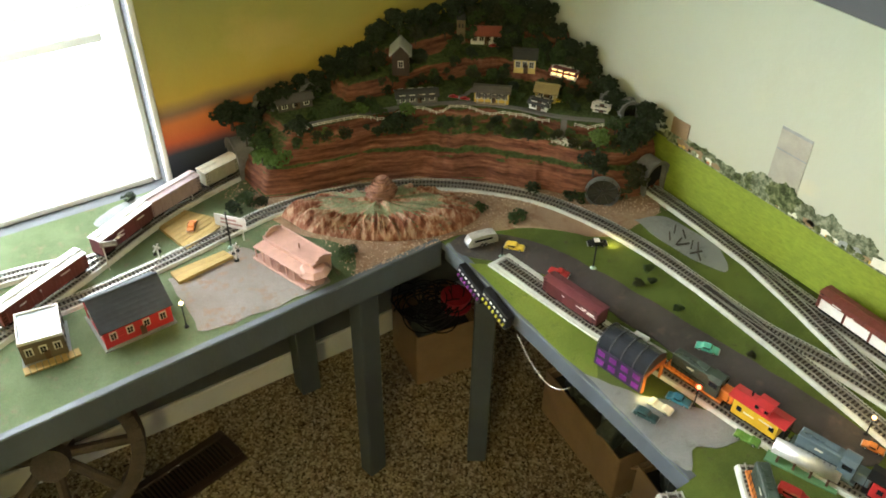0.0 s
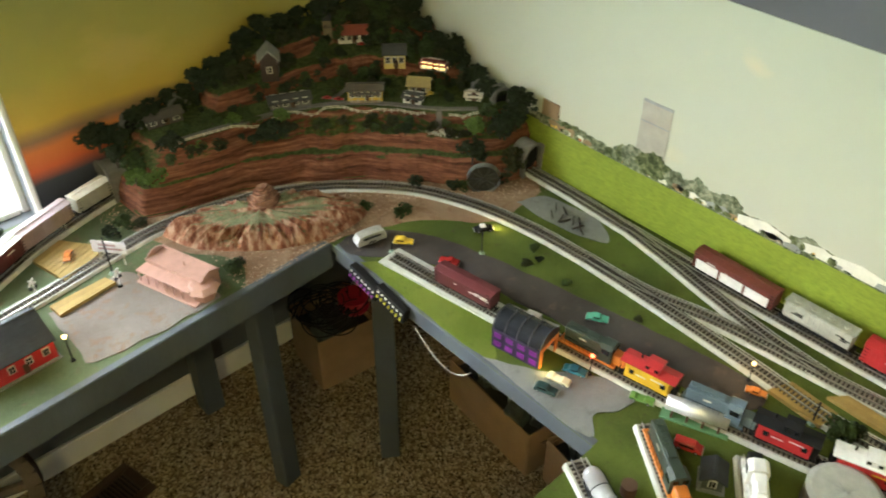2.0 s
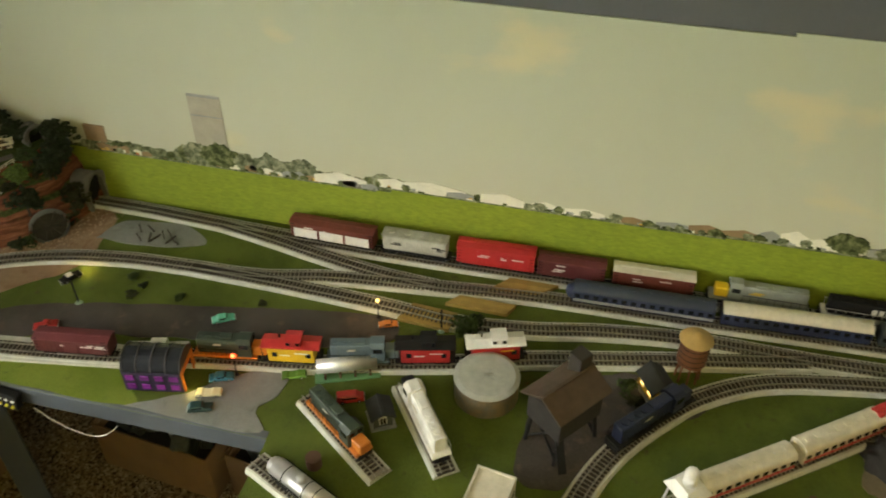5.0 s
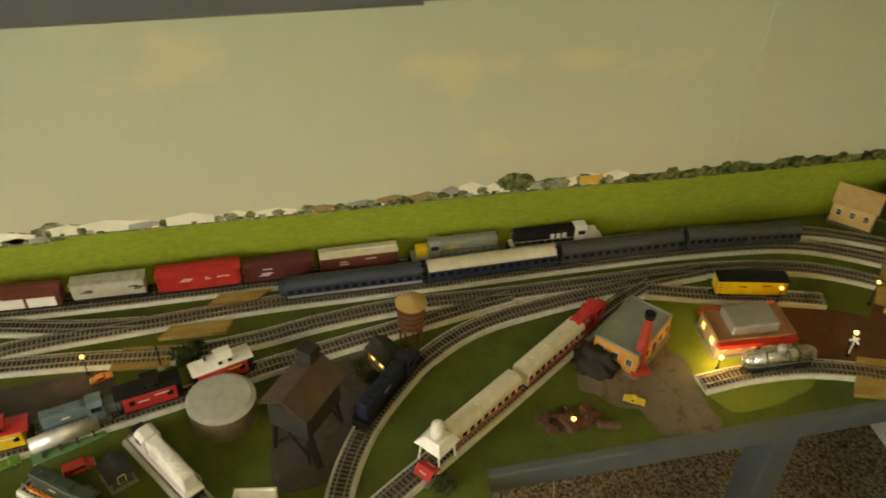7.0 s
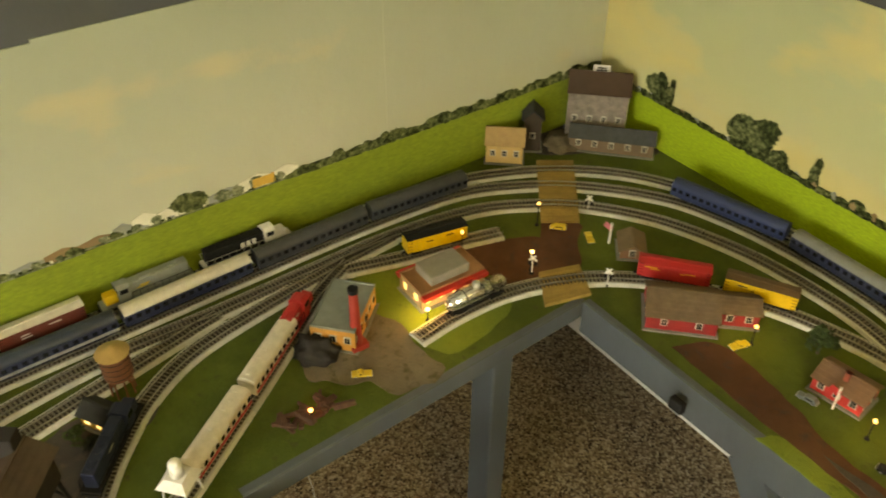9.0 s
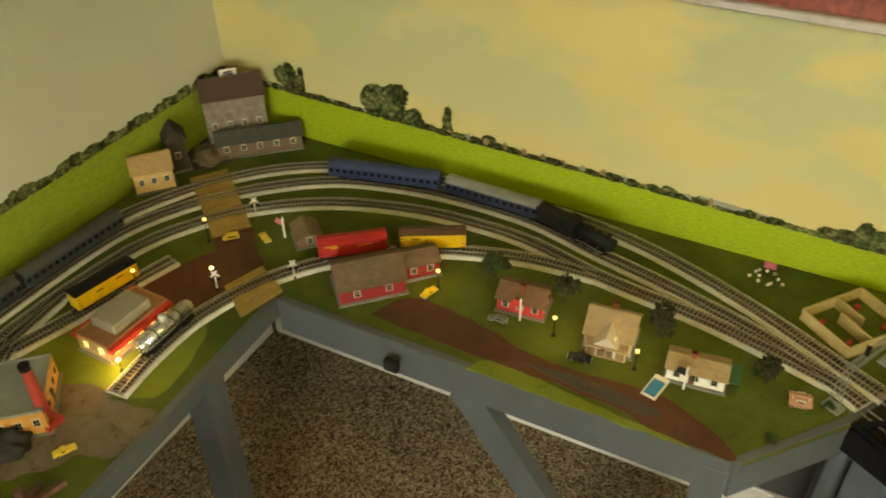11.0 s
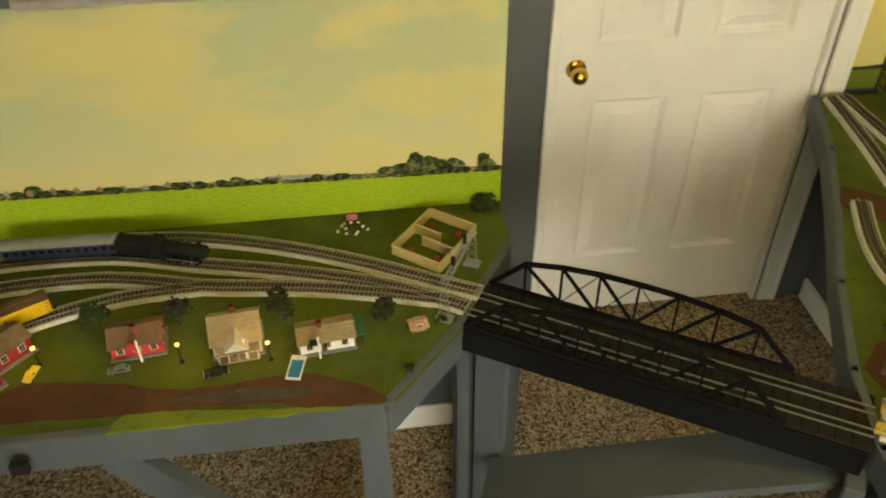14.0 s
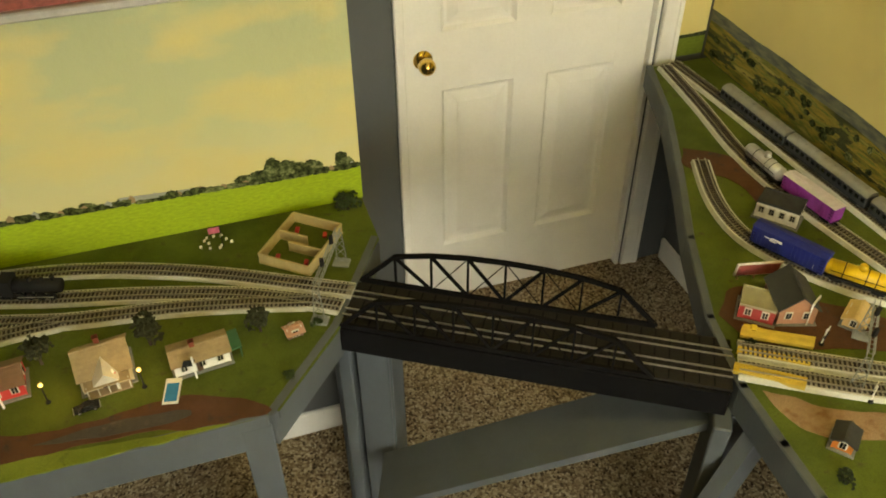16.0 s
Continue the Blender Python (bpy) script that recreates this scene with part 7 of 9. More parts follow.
def tree(label, x, y, h, kind="dark", z=HT, wide=None, group="trees on the layout", seed=0, shape="round"):
    name = "tree" if shape != "bush" else "bush"
    t = thing(name, label, "tree" if shape != "bush" else "shrub", pose(x, y, z, 0, 0, seed * 77 % 360), group=group if shape != "bush" else "shrubs on the layout")
    key = (kind, shape, seed % 4)
    if key not in CROWNS:
        if shape == "bush":
            me = crown_mesh(seed, 0.62, 0.55, -0.05, 130, 0.075)
        elif shape == "tall":
            me = crown_mesh(seed, 0.26, 0.75, 0.16, 190, 0.055)
        else:
            me = crown_mesh(seed, 0.44, 0.68, 0.20, 210, 0.062)
        me.materials.append(LEAF[kind])
        CROWNS[key] = me
    if shape != "bush":
        bm = bmesh.new()
        rod(bm, (0, 0, -0.002), (0, 0, 0.62 * h), 0.045 * h, 7, 0.015 * h)
        for k in range(4):
            a = k * 1.6 + seed
            rod(bm, (0, 0, (0.22 + 0.08 * k) * h), (0.2 * h * math.cos(a), 0.2 * h * math.sin(a), (0.45 + 0.08 * k) * h), 0.016 * h, 5, 0.006 * h)
        part("trunk", bm, BARK, t)
    ob = new("crown", CROWNS[key])
    ob.parent = t
    ww = (wide or 1.0)
    ob.matrix_basis = Matrix.Diagonal((h * ww, h * ww, h, 1))
    return t


DK = "dark green scatter tree on the mountain"
rng = random.Random(11)


def wall_point(side, f):
    """A place just in front of a wall, along the mountain's back."""
    return (1.36 + f * 0.76, LY - 0.035) if side == "L" else (RX - 0.032, 0.80 + f * 0.56)


k = 0
for side, n in (("L", 17), ("R", 12)):
    for i in range(n):
        x, y = wall_point(side, (i + 0.5 + rng.uniform(-0.3, 0.3)) / n)
        x, y = x - (0 if side == "L" else rng.uniform(0, 0.02)), y - (rng.uniform(0, 0.03) if side == "L" else 0)
        tree("dark green scatter tree along the mountain's ridge", x, y, rng.uniform(0.060, 0.085), "dark", hill_z(x, y) - 0.004, 1.15, seed=k)
        k += 1
# slopes: (share of the way from foot to corner in metres, angle share)
for i in range(290):
    a = rng.uniform(0.05, 1.52)
    d = rng.choice((rng.uniform(0.05, 0.075), rng.uniform(0.225, 0.27), rng.uniform(0.24, 0.31), rng.uniform(0.15, 0.24), rng.uniform(0.36, 0.42), rng.uniform(0.37, 0.45), rng.uniform(0.30, 0.36)))
    rb = hill_radius(a)
    if d > rb - 0.08:
        continue
    x, y = CX - (rb - d) * math.cos(a), CY - (rb - d) * math.sin(a)
    h = rng.uniform(0.020, 0.042) + (0.016 if d > 0.3 else 0.0)
    if 0.11 < d < 0.14 or (0.46 < a < 0.80 and 0.28 < d < 0.36) or (0.95 < a < 1.15 and 0.22 < d < 0.25):
        continue
    tree("olive scatter tree on a mountain shelf" if i % 3 == 0 else DK, x, y, h, ("olive", "dark", "mid")[i % 3], hill_z(x, y) - 0.004, 1.2, seed=i + 40)
# larger trees that stand out on the cliffs
for x, y, h, kd, dz in ((1.372, 1.275, 0.070, "mid", 0.075), (1.345, 1.30, 0.06, "dark", 0.10), (1.375, 1.225, 0.045, "light", 0.065), (1.36, 1.25, 0.055, "light", 0.07), (1.50, 1.225, 0.050, "light", 0.10), (1.60, 1.22, 0.048, "light", 0.13), (1.70, 1.17, 0.046, "light", 0.125), (1.405, 1.222, 0.048, "light", 0.065), (1.45, 1.245, 0.070, "dark", 0.105), (1.66, 1.165, 0.075, "dark", 0.085), (1.56, 1.24, 0.05, "mid", 0.145), (1.64, 1.20, 0.045, "mid", 0.13),
                         (1.90, 0.955, 0.036, "dark", 0.115), (2.01, 0.835, 0.060, "light", 0.115), (1.99, 0.82, 0.075, "dark", 0.06), (2.06, 0.80, 0.075, "dark", 0.11), (2.10, 0.79, 0.075, "dark", 0.12), (2.08, 0.775, 0.080, "olive", 0.02), (2.13, 0.80, 0.085, "dark", 0.14), (2.05, 0.83, 0.05, "mid", 0.15), (1.335, 1.36, 0.085, "dark", 0.115), (1.33, 1.335, 0.07, "dark", 0.13)):
    tree("large scatter tree at the cliff's edge", x, y, h, kd, HT + dz, 1.25, seed=int(x * 1000) % 97)
# bushes on the flat
for i, (x, y, h) in enumerate(((1.395, 0.925, 0.030), (1.41, 0.935, 0.026), (1.793, 0.842, 0.034), (1.870, 0.526, 0.018), (1.916, 0.550, 0.018), (1.90, 0.52, 0.014), (1.886, 0.429, 0.016), (1.908, 0.261, 0.014), (1.735, 0.915, 0.026), (1.265, 1.21, 0.030), (1.30, 1.225, 0.036), (1.325, 1.20, 0.026), (1.24, 1.18, 0.022), (1.893, 0.905, 0.03), (1.966, 0.82, 0.028), (2.056, 0.79, 0.05),
                              (1.935, -0.140, 0.045), (1.95, -0.165, 0.030), (1.86, -0.455, 0.030), (1.83, -0.47, 0.024), (1.586, -0.561, 0.03), (1.07, 1.375, 0.024), (0.438, -1.945, 0.045), (0.455, -1.93, 0.03), (0.66, -1.47, 0.018), (-0.155, -0.968, 0.024), (-0.30, -0.985, 0.022), (-0.33, -1.00, 0.024), (-0.35, -1.02, 0.02), (-0.175, -1.265, 0.02), (0.585, -1.585, 0.018), (1.02, 1.07, 0.012), (0.78, 1.085, 0.02), (1.95, 0.84, 0.03))):
    tree("low green scatter bush", x, y, h * 1.45, ("mid", "dark", "mid", "olive")[i % 4], HT, seed=i, shape="bush")
for x, y, h, kd in ((1.248, -1.654, 0.078, "mid"), (1.090, -1.644, 0.078, "olive"), (0.692, -1.601, 0.070, "olive"), (0.895, -1.632, 0.090, "olive")):
    tree("olive scatter tree between the village houses", x, y, h, kd, HT, 1.0, seed=int(x * 100))
tree("small green palm-like plant at the mural", 0.452, -1.93, 0.05, "mid", HT, 1.1, seed=5)

# ---------------------------------------------------------------- mountain village
def on_hill(x, y, rz=0.0, dz=0.0):
    return pose(x, y, hill_z(x, y) + dz, 0, 0, rz)


ROADM = C("village_road", (0.14, 0.13, 0.12), 0.9)
def hill_road(label, pts, w=0.014):
    bm = bmesh.new()
    sp = spline(pts, 0.008)
    prev = None
    for i, p in enumerate(sp):
        d = (sp[min(i + 1, len(sp) - 1)] - sp[max(i - 1, 0)]).normalized()
        s = Vector((d.y, -d.x, 0)) * w / 2
        z = hill_z(p.x, p.y) + 0.004
        cur = [bm.verts.new((p.x + s.x, p.y + s.y, z)), bm.verts.new((p.x - s.x, p.y - s.y, z)), bm.verts.new((p.x - s.x, p.y - s.y, z - 0.006)), bm.verts.new((p.x + s.x, p.y + s.y, z - 0.006))]
        if prev:
            for a in range(4):
                b = (a + 1) % 4
                bm.faces.new((prev[a], prev[b], cur[b], cur[a]))
        prev = cur
    bmesh.ops.recalc_face_normals(bm, faces=bm.faces)
    return tagged(part("village_road", bm, ROADM), label, "road", kind="structure")


def polar(a, d):
    """A place on the mountain: angle from the window wall in radians, depth behind the foot."""
    rb = hill_radius(a)
    return CX - (rb - d) * math.cos(a), CY - (rb - d) * math.sin(a)


hill_road("pale road along the mountain village shelf", [polar(a, 0.110) for a in (0.22, 0.4, 0.6, 0.8, 1.0, 1.2, 1.38)])
hill_road("pale lane climbing through the mountain village", [polar(0.62, 0.13), polar(0.68, 0.18), polar(0.70, 0.235)], 0.010)
hill_road("pale stony path widening towards the cliff", [polar(1.217, 0.120), polar(1.20, 0.095), polar(1.19, 0.075), polar(1.185, 0.062)], 0.014)


def fence(label, pts, zf, n=26, h=0.008):
    t = thing("rail_fence", label, "fence")
    sp = spline(pts, 0.016)
    prev = None
    for p in sp:
        z = zf(p.x, p.y)
        bm = bmesh.new()
        box(bm, p.x, p.y, z - 0.002, 0.0016, 0.0016, h + 0.002)
        part("post", bm, CREAM, t)
        if prev:
            bm = bmesh.new()
            for hh in (0.35, 0.85):
                beam(bm, (prev[0], prev[1], prev[2] + h * hh), (p.x, p.y, z + h * hh), 0.001, 0.0012)
            part("fence_rail", bm, CREAM, t)
        prev = (p.x, p.y, z)
    return t


fence("pale rail fence along the cliff road", [polar(a, 0.090) for a in (0.22, 0.4, 0.6, 0.8, 1.0, 1.14)], hill_z)
fence("pale rail fence along the cliff road", [polar(a, 0.090) for a in (1.24, 1.32, 1.40)], hill_z)


def hill_house(a, d, rz, *args, **kw):
    x, y = polar(a, d)
    name, label, L_, w_, h_, wall, roof, rise = args
    return house(name, label, on_hill(x, y, rz, 0.002), L_, w_, h_, wall, roof, rise, kw.pop("front", 2), kw.pop("side", 1), base=False, **kw)


GREYST = C("church_stone", (0.20, 0.15, 0.09), 0.9, var=0.4)
hill_house(0.60, 0.345, -35, "church", "white church with a red roof and stone tower", 0.070, 0.032, 0.026, WHITE, C("church_roof", (0.24, 0.06, 0.04)), 0.016, front=4, category="church")
x, y = 1.938, 1.297
tw = thing("church_tower", "brown stone church tower with a pointed top", "tower", on_hill(x, y, -35, -0.002))
bm = bmesh.new()
box(bm, 0, 0, 0, 0.022, 0.022, 0.062, bev=0.0006)
part("shaft", bm, GREYST, tw)
for dx in (-0.004, 0.004):
    bm = bmesh.new()
    box(bm, dx, -0.0112, 0.042, 0.003, 0.001, 0.010)
    part("louvre", bm, DARKROOF, tw)
bm = bmesh.new()
bmesh.ops.create_cone(bm, cap_ends=True, segments=4, radius1=0.017, radius2=0.0005, depth=0.034, matrix=pose(0, 0, 0.079, 0, 0, 45))
part("spire", bm, DARKROOF, tw)
hill_house(0.30, 0.275, 58, "barn_house", "tall dark house with a steep pale gable roof", 0.044, 0.038, 0.055, C("dark_plank", (0.055, 0.035, 0.028)), C("pale_grey_roof", (0.30, 0.30, 0.29)), 0.026, category="house")
hill_house(1.06, 0.258, -40, "farmhouse", "yellow two-storey house with a grey roof", 0.050, 0.034, 0.040, C("pale_yellow", (0.62, 0.48, 0.15)), C("grey_roof", (0.05, 0.05, 0.05)), 0.018, front=3, side=2, category="house")
hill_house(0.826, 0.128, -40, "shop_house", "yellow shop with orange trim and lit porch", 0.080, 0.030, 0.030, C("ochre", (0.60, 0.40, 0.06)), C("tin_roof", (0.12, 0.10, 0.085)), 0.006, front=5, porch=0.008, category="shop")
hill_house(0.43, 0.145, -24, "village_depot", "long low dark depot by the village road", 0.095, 0.032, 0.018, C("depot_dark", (0.14, 0.13, 0.12)), C("depot_roof", (0.055, 0.055, 0.054)), 0.010, front=4, category="station")
hill_house(0.10, 0.150, -8, "log_house", "long dark log house by the portal", 0.080, 0.030, 0.022, C("log_dark", (0.07, 0.06, 0.05)), C("log_roof", (0.09, 0.08, 0.075)), 0.010, front=3, category="house")
hill_house(1.106, 0.128, -60, "garage", "small white garage with a dark roof", 0.042, 0.024, 0.016, WHITE, C("depot_roof", (0.055, 0.055, 0.054)), 0.006, category="garage")
hill_house(1.168, 0.185, -50, "hay_barn", "small yellowish ruined hay barn", 0.048, 0.034, 0.026, C("hay", (0.44, 0.34, 0.12)), C("hay_roof", (0.30, 0.23, 0.09)), 0.014, category="barn")
hill_house(1.32, 0.262, -60, "cafe", "small lit cafe with a red roof", 0.062, 0.024, 0.014, CREAM, C("cafe_red", (0.20, 0.05, 0.04)), 0.004, front=4, lit=True, category="cafe")
hill_house(1.41, 0.158, -50, "cabin", "small pale cabin by a stone portal", 0.034, 0.020, 0.012, CREAM, CREAM, 0.004, category="cabin")
vs, fs = [], []
rng = random.Random(12)
for i in range(70):
    x, y = polar(1.185 + rng.gauss(0, 0.035), 0.052 + rng.uniform(0, 0.014))
    z, s, k = hill_z(x, y), rng.uniform(0.002, 0.005), len(vs)
    vs += [(x + s, y, z), (x - s * 0.6, y + s, z), (x - s * 0.5, y - s, z), (x + rng.uniform(-1, 1) * 0.001, y, z + s)]
    fs += [(k, k + 1, k + 3), (k + 1, k + 2, k + 3), (k + 2, k, k + 3)]
me = bpy.data.meshes.new("path_stones")
me.from_pydata(vs, [], fs)
me.materials.append(C("pale_stone", (0.50, 0.48, 0.40), 0.9, var=0.2))
tagged(new("path_stones", me), "pale stones at the foot of the cliff path", "stones", kind="stuff")


def portal(label, m, w=0.06, h=0.062, deep=0.045, m_stone=None):
    """A round-headed tunnel mouth with a stone surround and a black plug for the dark inside."""
    t = thing("tunnel_portal", label, "tunnel", m)
    st_ = m_stone or C("portal_stone", (0.16, 0.155, 0.145), 0.9, var=0.3)
    inner = [(-w / 2 + 0.006, 0)] + [((w / 2 - 0.006) * math.cos(math.pi - math.pi * k / 14), h - w / 2 + (w / 2 - 0.006) * math.sin(math.pi * k / 14)) for k in range(15)] + [(w / 2 - 0.006, 0)]
    outer = [(-w / 2, 0)] + [((w / 2) * math.cos(math.pi - math.pi * k / 14), h - w / 2 + (w / 2) * math.sin(math.pi * k / 14)) for k in range(15)] + [(w / 2, 0)]
    bm = bmesh.new()
    for y0, y1 in ((0.0, deep),):
        a0 = [bm.verts.new((x, y0, z)) for x, z in inner]
        b0 = [bm.verts.new((x, y0, z)) for x, z in outer]
        a1 = [bm.verts.new((x, y1, z)) for x, z in inner]
        b1 = [bm.verts.new((x, y1, z)) for x, z in outer]
        for i in range(len(inner) - 1):
            bm.faces.new((a0[i], a0[i + 1], b0[i + 1], b0[i]))
            bm.faces.new((a0[i + 1], a0[i], a1[i], a1[i + 1]))
            bm.faces.new((b0[i], b0[i + 1], b1[i + 1], b1[i]))
            bm.faces.new((a1[i], a1[i + 1], b1[i + 1], b1[i]))
    bmesh.ops.recalc_face_normals(bm, faces=bm.faces)
    part("arch", bm, st_, t)
    # no hole in the hill: a black plug stands for the tunnel's shade
    bm = bmesh.new()
    f = bm.faces.new([bm.verts.new((x * 1.01, deep - 0.013, z)) for x, z in inner])
    r = bmesh.ops.extrude_face_region(bm, geom=[f])
    for v in r["geom"]:
        if isinstance(v, bmesh.types.BMVert):
            v.co.y = deep - 0.018
    bmesh.ops.recalc_face_normals(bm, faces=bm.faces)
    part("throat", bm, C("tunnel_dark_paint", (0.003, 0.003, 0.003), 1.0), t, "black plug painted as the tunnel's dark inside")
    for k in range(15):
        a = math.pi - math.pi * (k + 0.5) / 15
        bm = bmesh.new()
        box(bm, (w / 2 - 0.001) * math.cos(a), deep + 0.001, h - w / 2 + (w / 2 - 0.001) * math.sin(a) - 0.004, 0.009, 0.004, 0.008, 0, 0.0006, 0, -math.degrees(a) + 90)
        part("stone", bm, st_, t)
    return t


portal("grey stone tunnel portal over the outer line", pose(2.131, 0.797, HT, 0, 0, 180), 0.066, 0.085)
portal("grey stone tunnel portal by the window", pose(1.368, 1.352, HT, 0, 0, 90), 0.070, 0.095)
for x, y, s, lab in ((1.42, 1.368, 165, "upper grey stone portal near the sunset mural"), (1.53, 1.362, 178, "upper grey stone portal behind the log house"), (2.138, 0.952, 150, "upper grey stone portal near the long mural"), (2.140, 0.890, 155, "upper grey stone portal at the mountain's end")):
    portal(lab, on_hill(x, y, s, -0.006), 0.044, 0.050, 0.03)
# water wheel at the cliff's foot
ww_ = thing("mill", "dark round mill wheel against the cliff", "mill wheel", pose(1.992, 0.783, HT + 0.036, 90, 0, -42))
bm = bmesh.new()
bmesh.ops.create_cone(bm, cap_ends=False, segments=32, radius1=0.040, radius2=0.040, depth=0.012)
bmesh.ops.create_cone(bm, cap_ends=False, segments=32, radius1=0.036, radius2=0.036, depth=0.012)
part("rim", bm, C("wheel_grey", (0.17, 0.18, 0.17), 0.6), ww_)
for i in range(12):
    a = i * math.pi / 6
    bm = bmesh.new()
    beam(bm, (0, 0, 0), (0.037 * math.cos(a), 0.037 * math.sin(a), 0), 0.002, 0.009)
    part("spoke", bm, C("wheel_dark", (0.03, 0.03, 0.028)), ww_)
bm = bmesh.new()
bmesh.ops.create_cone(bm, cap_ends=True, segments=32, radius1=0.0355, radius2=0.0355, depth=0.003)
part("backing", bm, C("wheel_dark", (0.03, 0.03, 0.028)), ww_)
# loose stones on the gravel
vs, fs = [], []
rng = random.Random(8)
for i in range(3200):
    a, d = rng.uniform(0.1, 1.5), rng.uniform(0.004, 0.075)
    rb = hill_radius(a)
    if rng.random() < 0.45:
        x, y = rng.uniform(1.38, 1.92), 0.865 + 0.20 * rng.random() ** 1.6
    else:
        x, y = CX - (rb + d) * math.cos(a), CY - (rb + d) * math.sin(a)
    if y < 0.862 and x < 1.61:
        continue
    s, k = rng.uniform(0.0010, 0.0030), len(vs)
    for p in ((1, 0, 0), (-0.6, 0.8, 0), (-0.5, -0.9, 0), (0, 0, 1.1), (0.2, 0.1, -0.5)):
        vs.append((x + p[0] * s * rng.uniform(0.7, 1.3), y + p[1] * s * rng.uniform(0.7, 1.3), HT + 0.001 + s * 0.4 + p[2] * s * 0.7))
    fs += [(k, k + 1, k + 3), (k + 1, k + 2, k + 3), (k + 2, k, k + 3), (k + 1, k, k + 4), (k + 2, k + 1, k + 4), (k, k + 2, k + 4)]
me = bpy.data.meshes.new("talus_stones")
me.from_pydata(vs, [], fs)
me.materials.append(surf("talus_stone", (0.40, 0.28, 0.19), 0.9, var=0.3, island=0.4))
tagged(new("talus_stones", me), "loose rusty stones below the cliffs", "stones", kind="stuff")

# ---------------------------------------------------------------- road vehicles
TYRE = C("tyre", (0.012, 0.012, 0.012), 0.8)


def auto(label, x, y, rz, color, style="sedan", z=HT + 0.002, s=1.0, name="car", top=None):
    t = thing(name, label, "car", pose(x, y, z, 0, 0, rz), group="model road vehicles")
    L_, w_ = 0.044 * s, 0.0175 * s
    shapes = {
        "sedan": [(-0.5, 0.10), (-0.5, 0.34), (-0.30, 0.40), (-0.20, 0.62), (0.10, 0.62), (0.22, 0.40), (0.46, 0.34), (0.5, 0.22), (0.5, 0.10)],
        "pickup": [(-0.5, 0.10), (-0.5, 0.36), (-0.08, 0.36), (-0.06, 0.66), (0.14, 0.66), (0.22, 0.42), (0.47, 0.38), (0.5, 0.25), (0.5, 0.10)],
        "van": [(-0.5, 0.10), (-0.5, 0.70), (-0.42, 0.76), (0.22, 0.76), (0.36, 0.46), (0.48, 0.38), (0.5, 0.10)],
        "old": [(-0.5, 0.12), (-0.48, 0.36), (-0.36, 0.68), (-0.1, 0.74), (0.08, 0.72), (0.16, 0.46), (0.44, 0.44), (0.5, 0.30), (0.5, 0.12)],
        "open": [(-0.5, 0.10), (-0.5, 0.36), (-0.28, 0.40), (-0.2, 0.30), (0.08, 0.30), (0.14, 0.42), (0.46, 0.36), (0.5, 0.22), (0.5, 0.10)],
        "trailer": [(-0.5, 0.12), (-0.53, 0.45), (-0.42, 0.82), (-0.2, 0.90), (0.25, 0.90), (0.45, 0.80), (0.53, 0.45), (0.5, 0.12)],
    }
    out = [(a * L_, b * w_ * 1.15) for a, b in shapes[style]]
    bm = bmesh.new()
    n = len(out)
    a_ = [bm.verts.new((px, -w_ / 2 * (0.86 if pz > w_ * 0.5 else 1), pz)) for px, pz in out]
    b_ = [bm.verts.new((px, w_ / 2 * (0.86 if pz > w_ * 0.5 else 1), pz)) for px, pz in out]
    bm.faces.new(a_)
    bm.faces.new(b_[::-1])
    for i in range(n):
        j = (i + 1) % n
        bm.faces.new((a_[j], a_[i], b_[i], b_[j]))
    bmesh.ops.recalc_face_normals(bm, faces=bm.faces)
    bmesh.ops.bevel(bm, geom=list(bm.edges), offset=0.0008, segments=1, affect="EDGES")
    part("body", bm, color, t)
    if style != "open":
        bm = bmesh.new()
        lo, hi = {"sedan": (-0.20, 0.14), "pickup": (-0.04, 0.15), "van": (-0.36, 0.26), "old": (-0.34, 0.10), "trailer": (-0.36, 0.36)}[style]
        for sy in (-1, 1):
            bm = bmesh.new()
            box(bm, (lo + hi) / 2 * L_, sy * w_ * 0.452, w_ * (0.50 if style != "trailer" else 0.58), (hi - lo) * L_ * 0.86, 0.0012, w_ * 0.17)
            part("side_window", bm, GLASS, t)
        bm = bmesh.new()
        box(bm, hi * L_ + 0.0016, 0, w_ * 0.47, 0.001, w_ * 0.74, w_ * 0.20, ry=-24)
        part("windscreen", bm, GLASS, t)
    if top:
        bm = bmesh.new()
        box(bm, -0.05 * L_, 0, w_ * 0.71, 0.28 * L_, w_ * 0.8, 0.0015, bev=0.0005)
        part("roof_panel", bm, top, t)
    for sx in ((-0.30, 0.30) if style != "trailer" else (-0.06, 0.08)):
        for sy in (-1, 1):
            bm = bmesh.new()
            rod(bm, (sx * L_, sy * w_ * 0.40, w_ * 0.17), (sx * L_, sy * w_ * 0.52, w_ * 0.17), w_ * 0.17, 12)
            wh_ = part("wheel", bm, TYRE, t)
            bm = bmesh.new()
            rod(bm, (sx * L_, sy * w_ * 0.515, w_ * 0.17), (sx * L_, sy * w_ * 0.535, w_ * 0.17), w_ * 0.09, 10)
            part("hubcap", bm, SILVER, wh_)
    for e in (-1, 1):
        bm = bmesh.new()
        box(bm, e * 0.505 * L_, 0, w_ * 0.16, 0.0015, w_ * 0.98, w_ * 0.10, bev=0.0004)
        part("bumper", bm, SILVER, t)
    return t


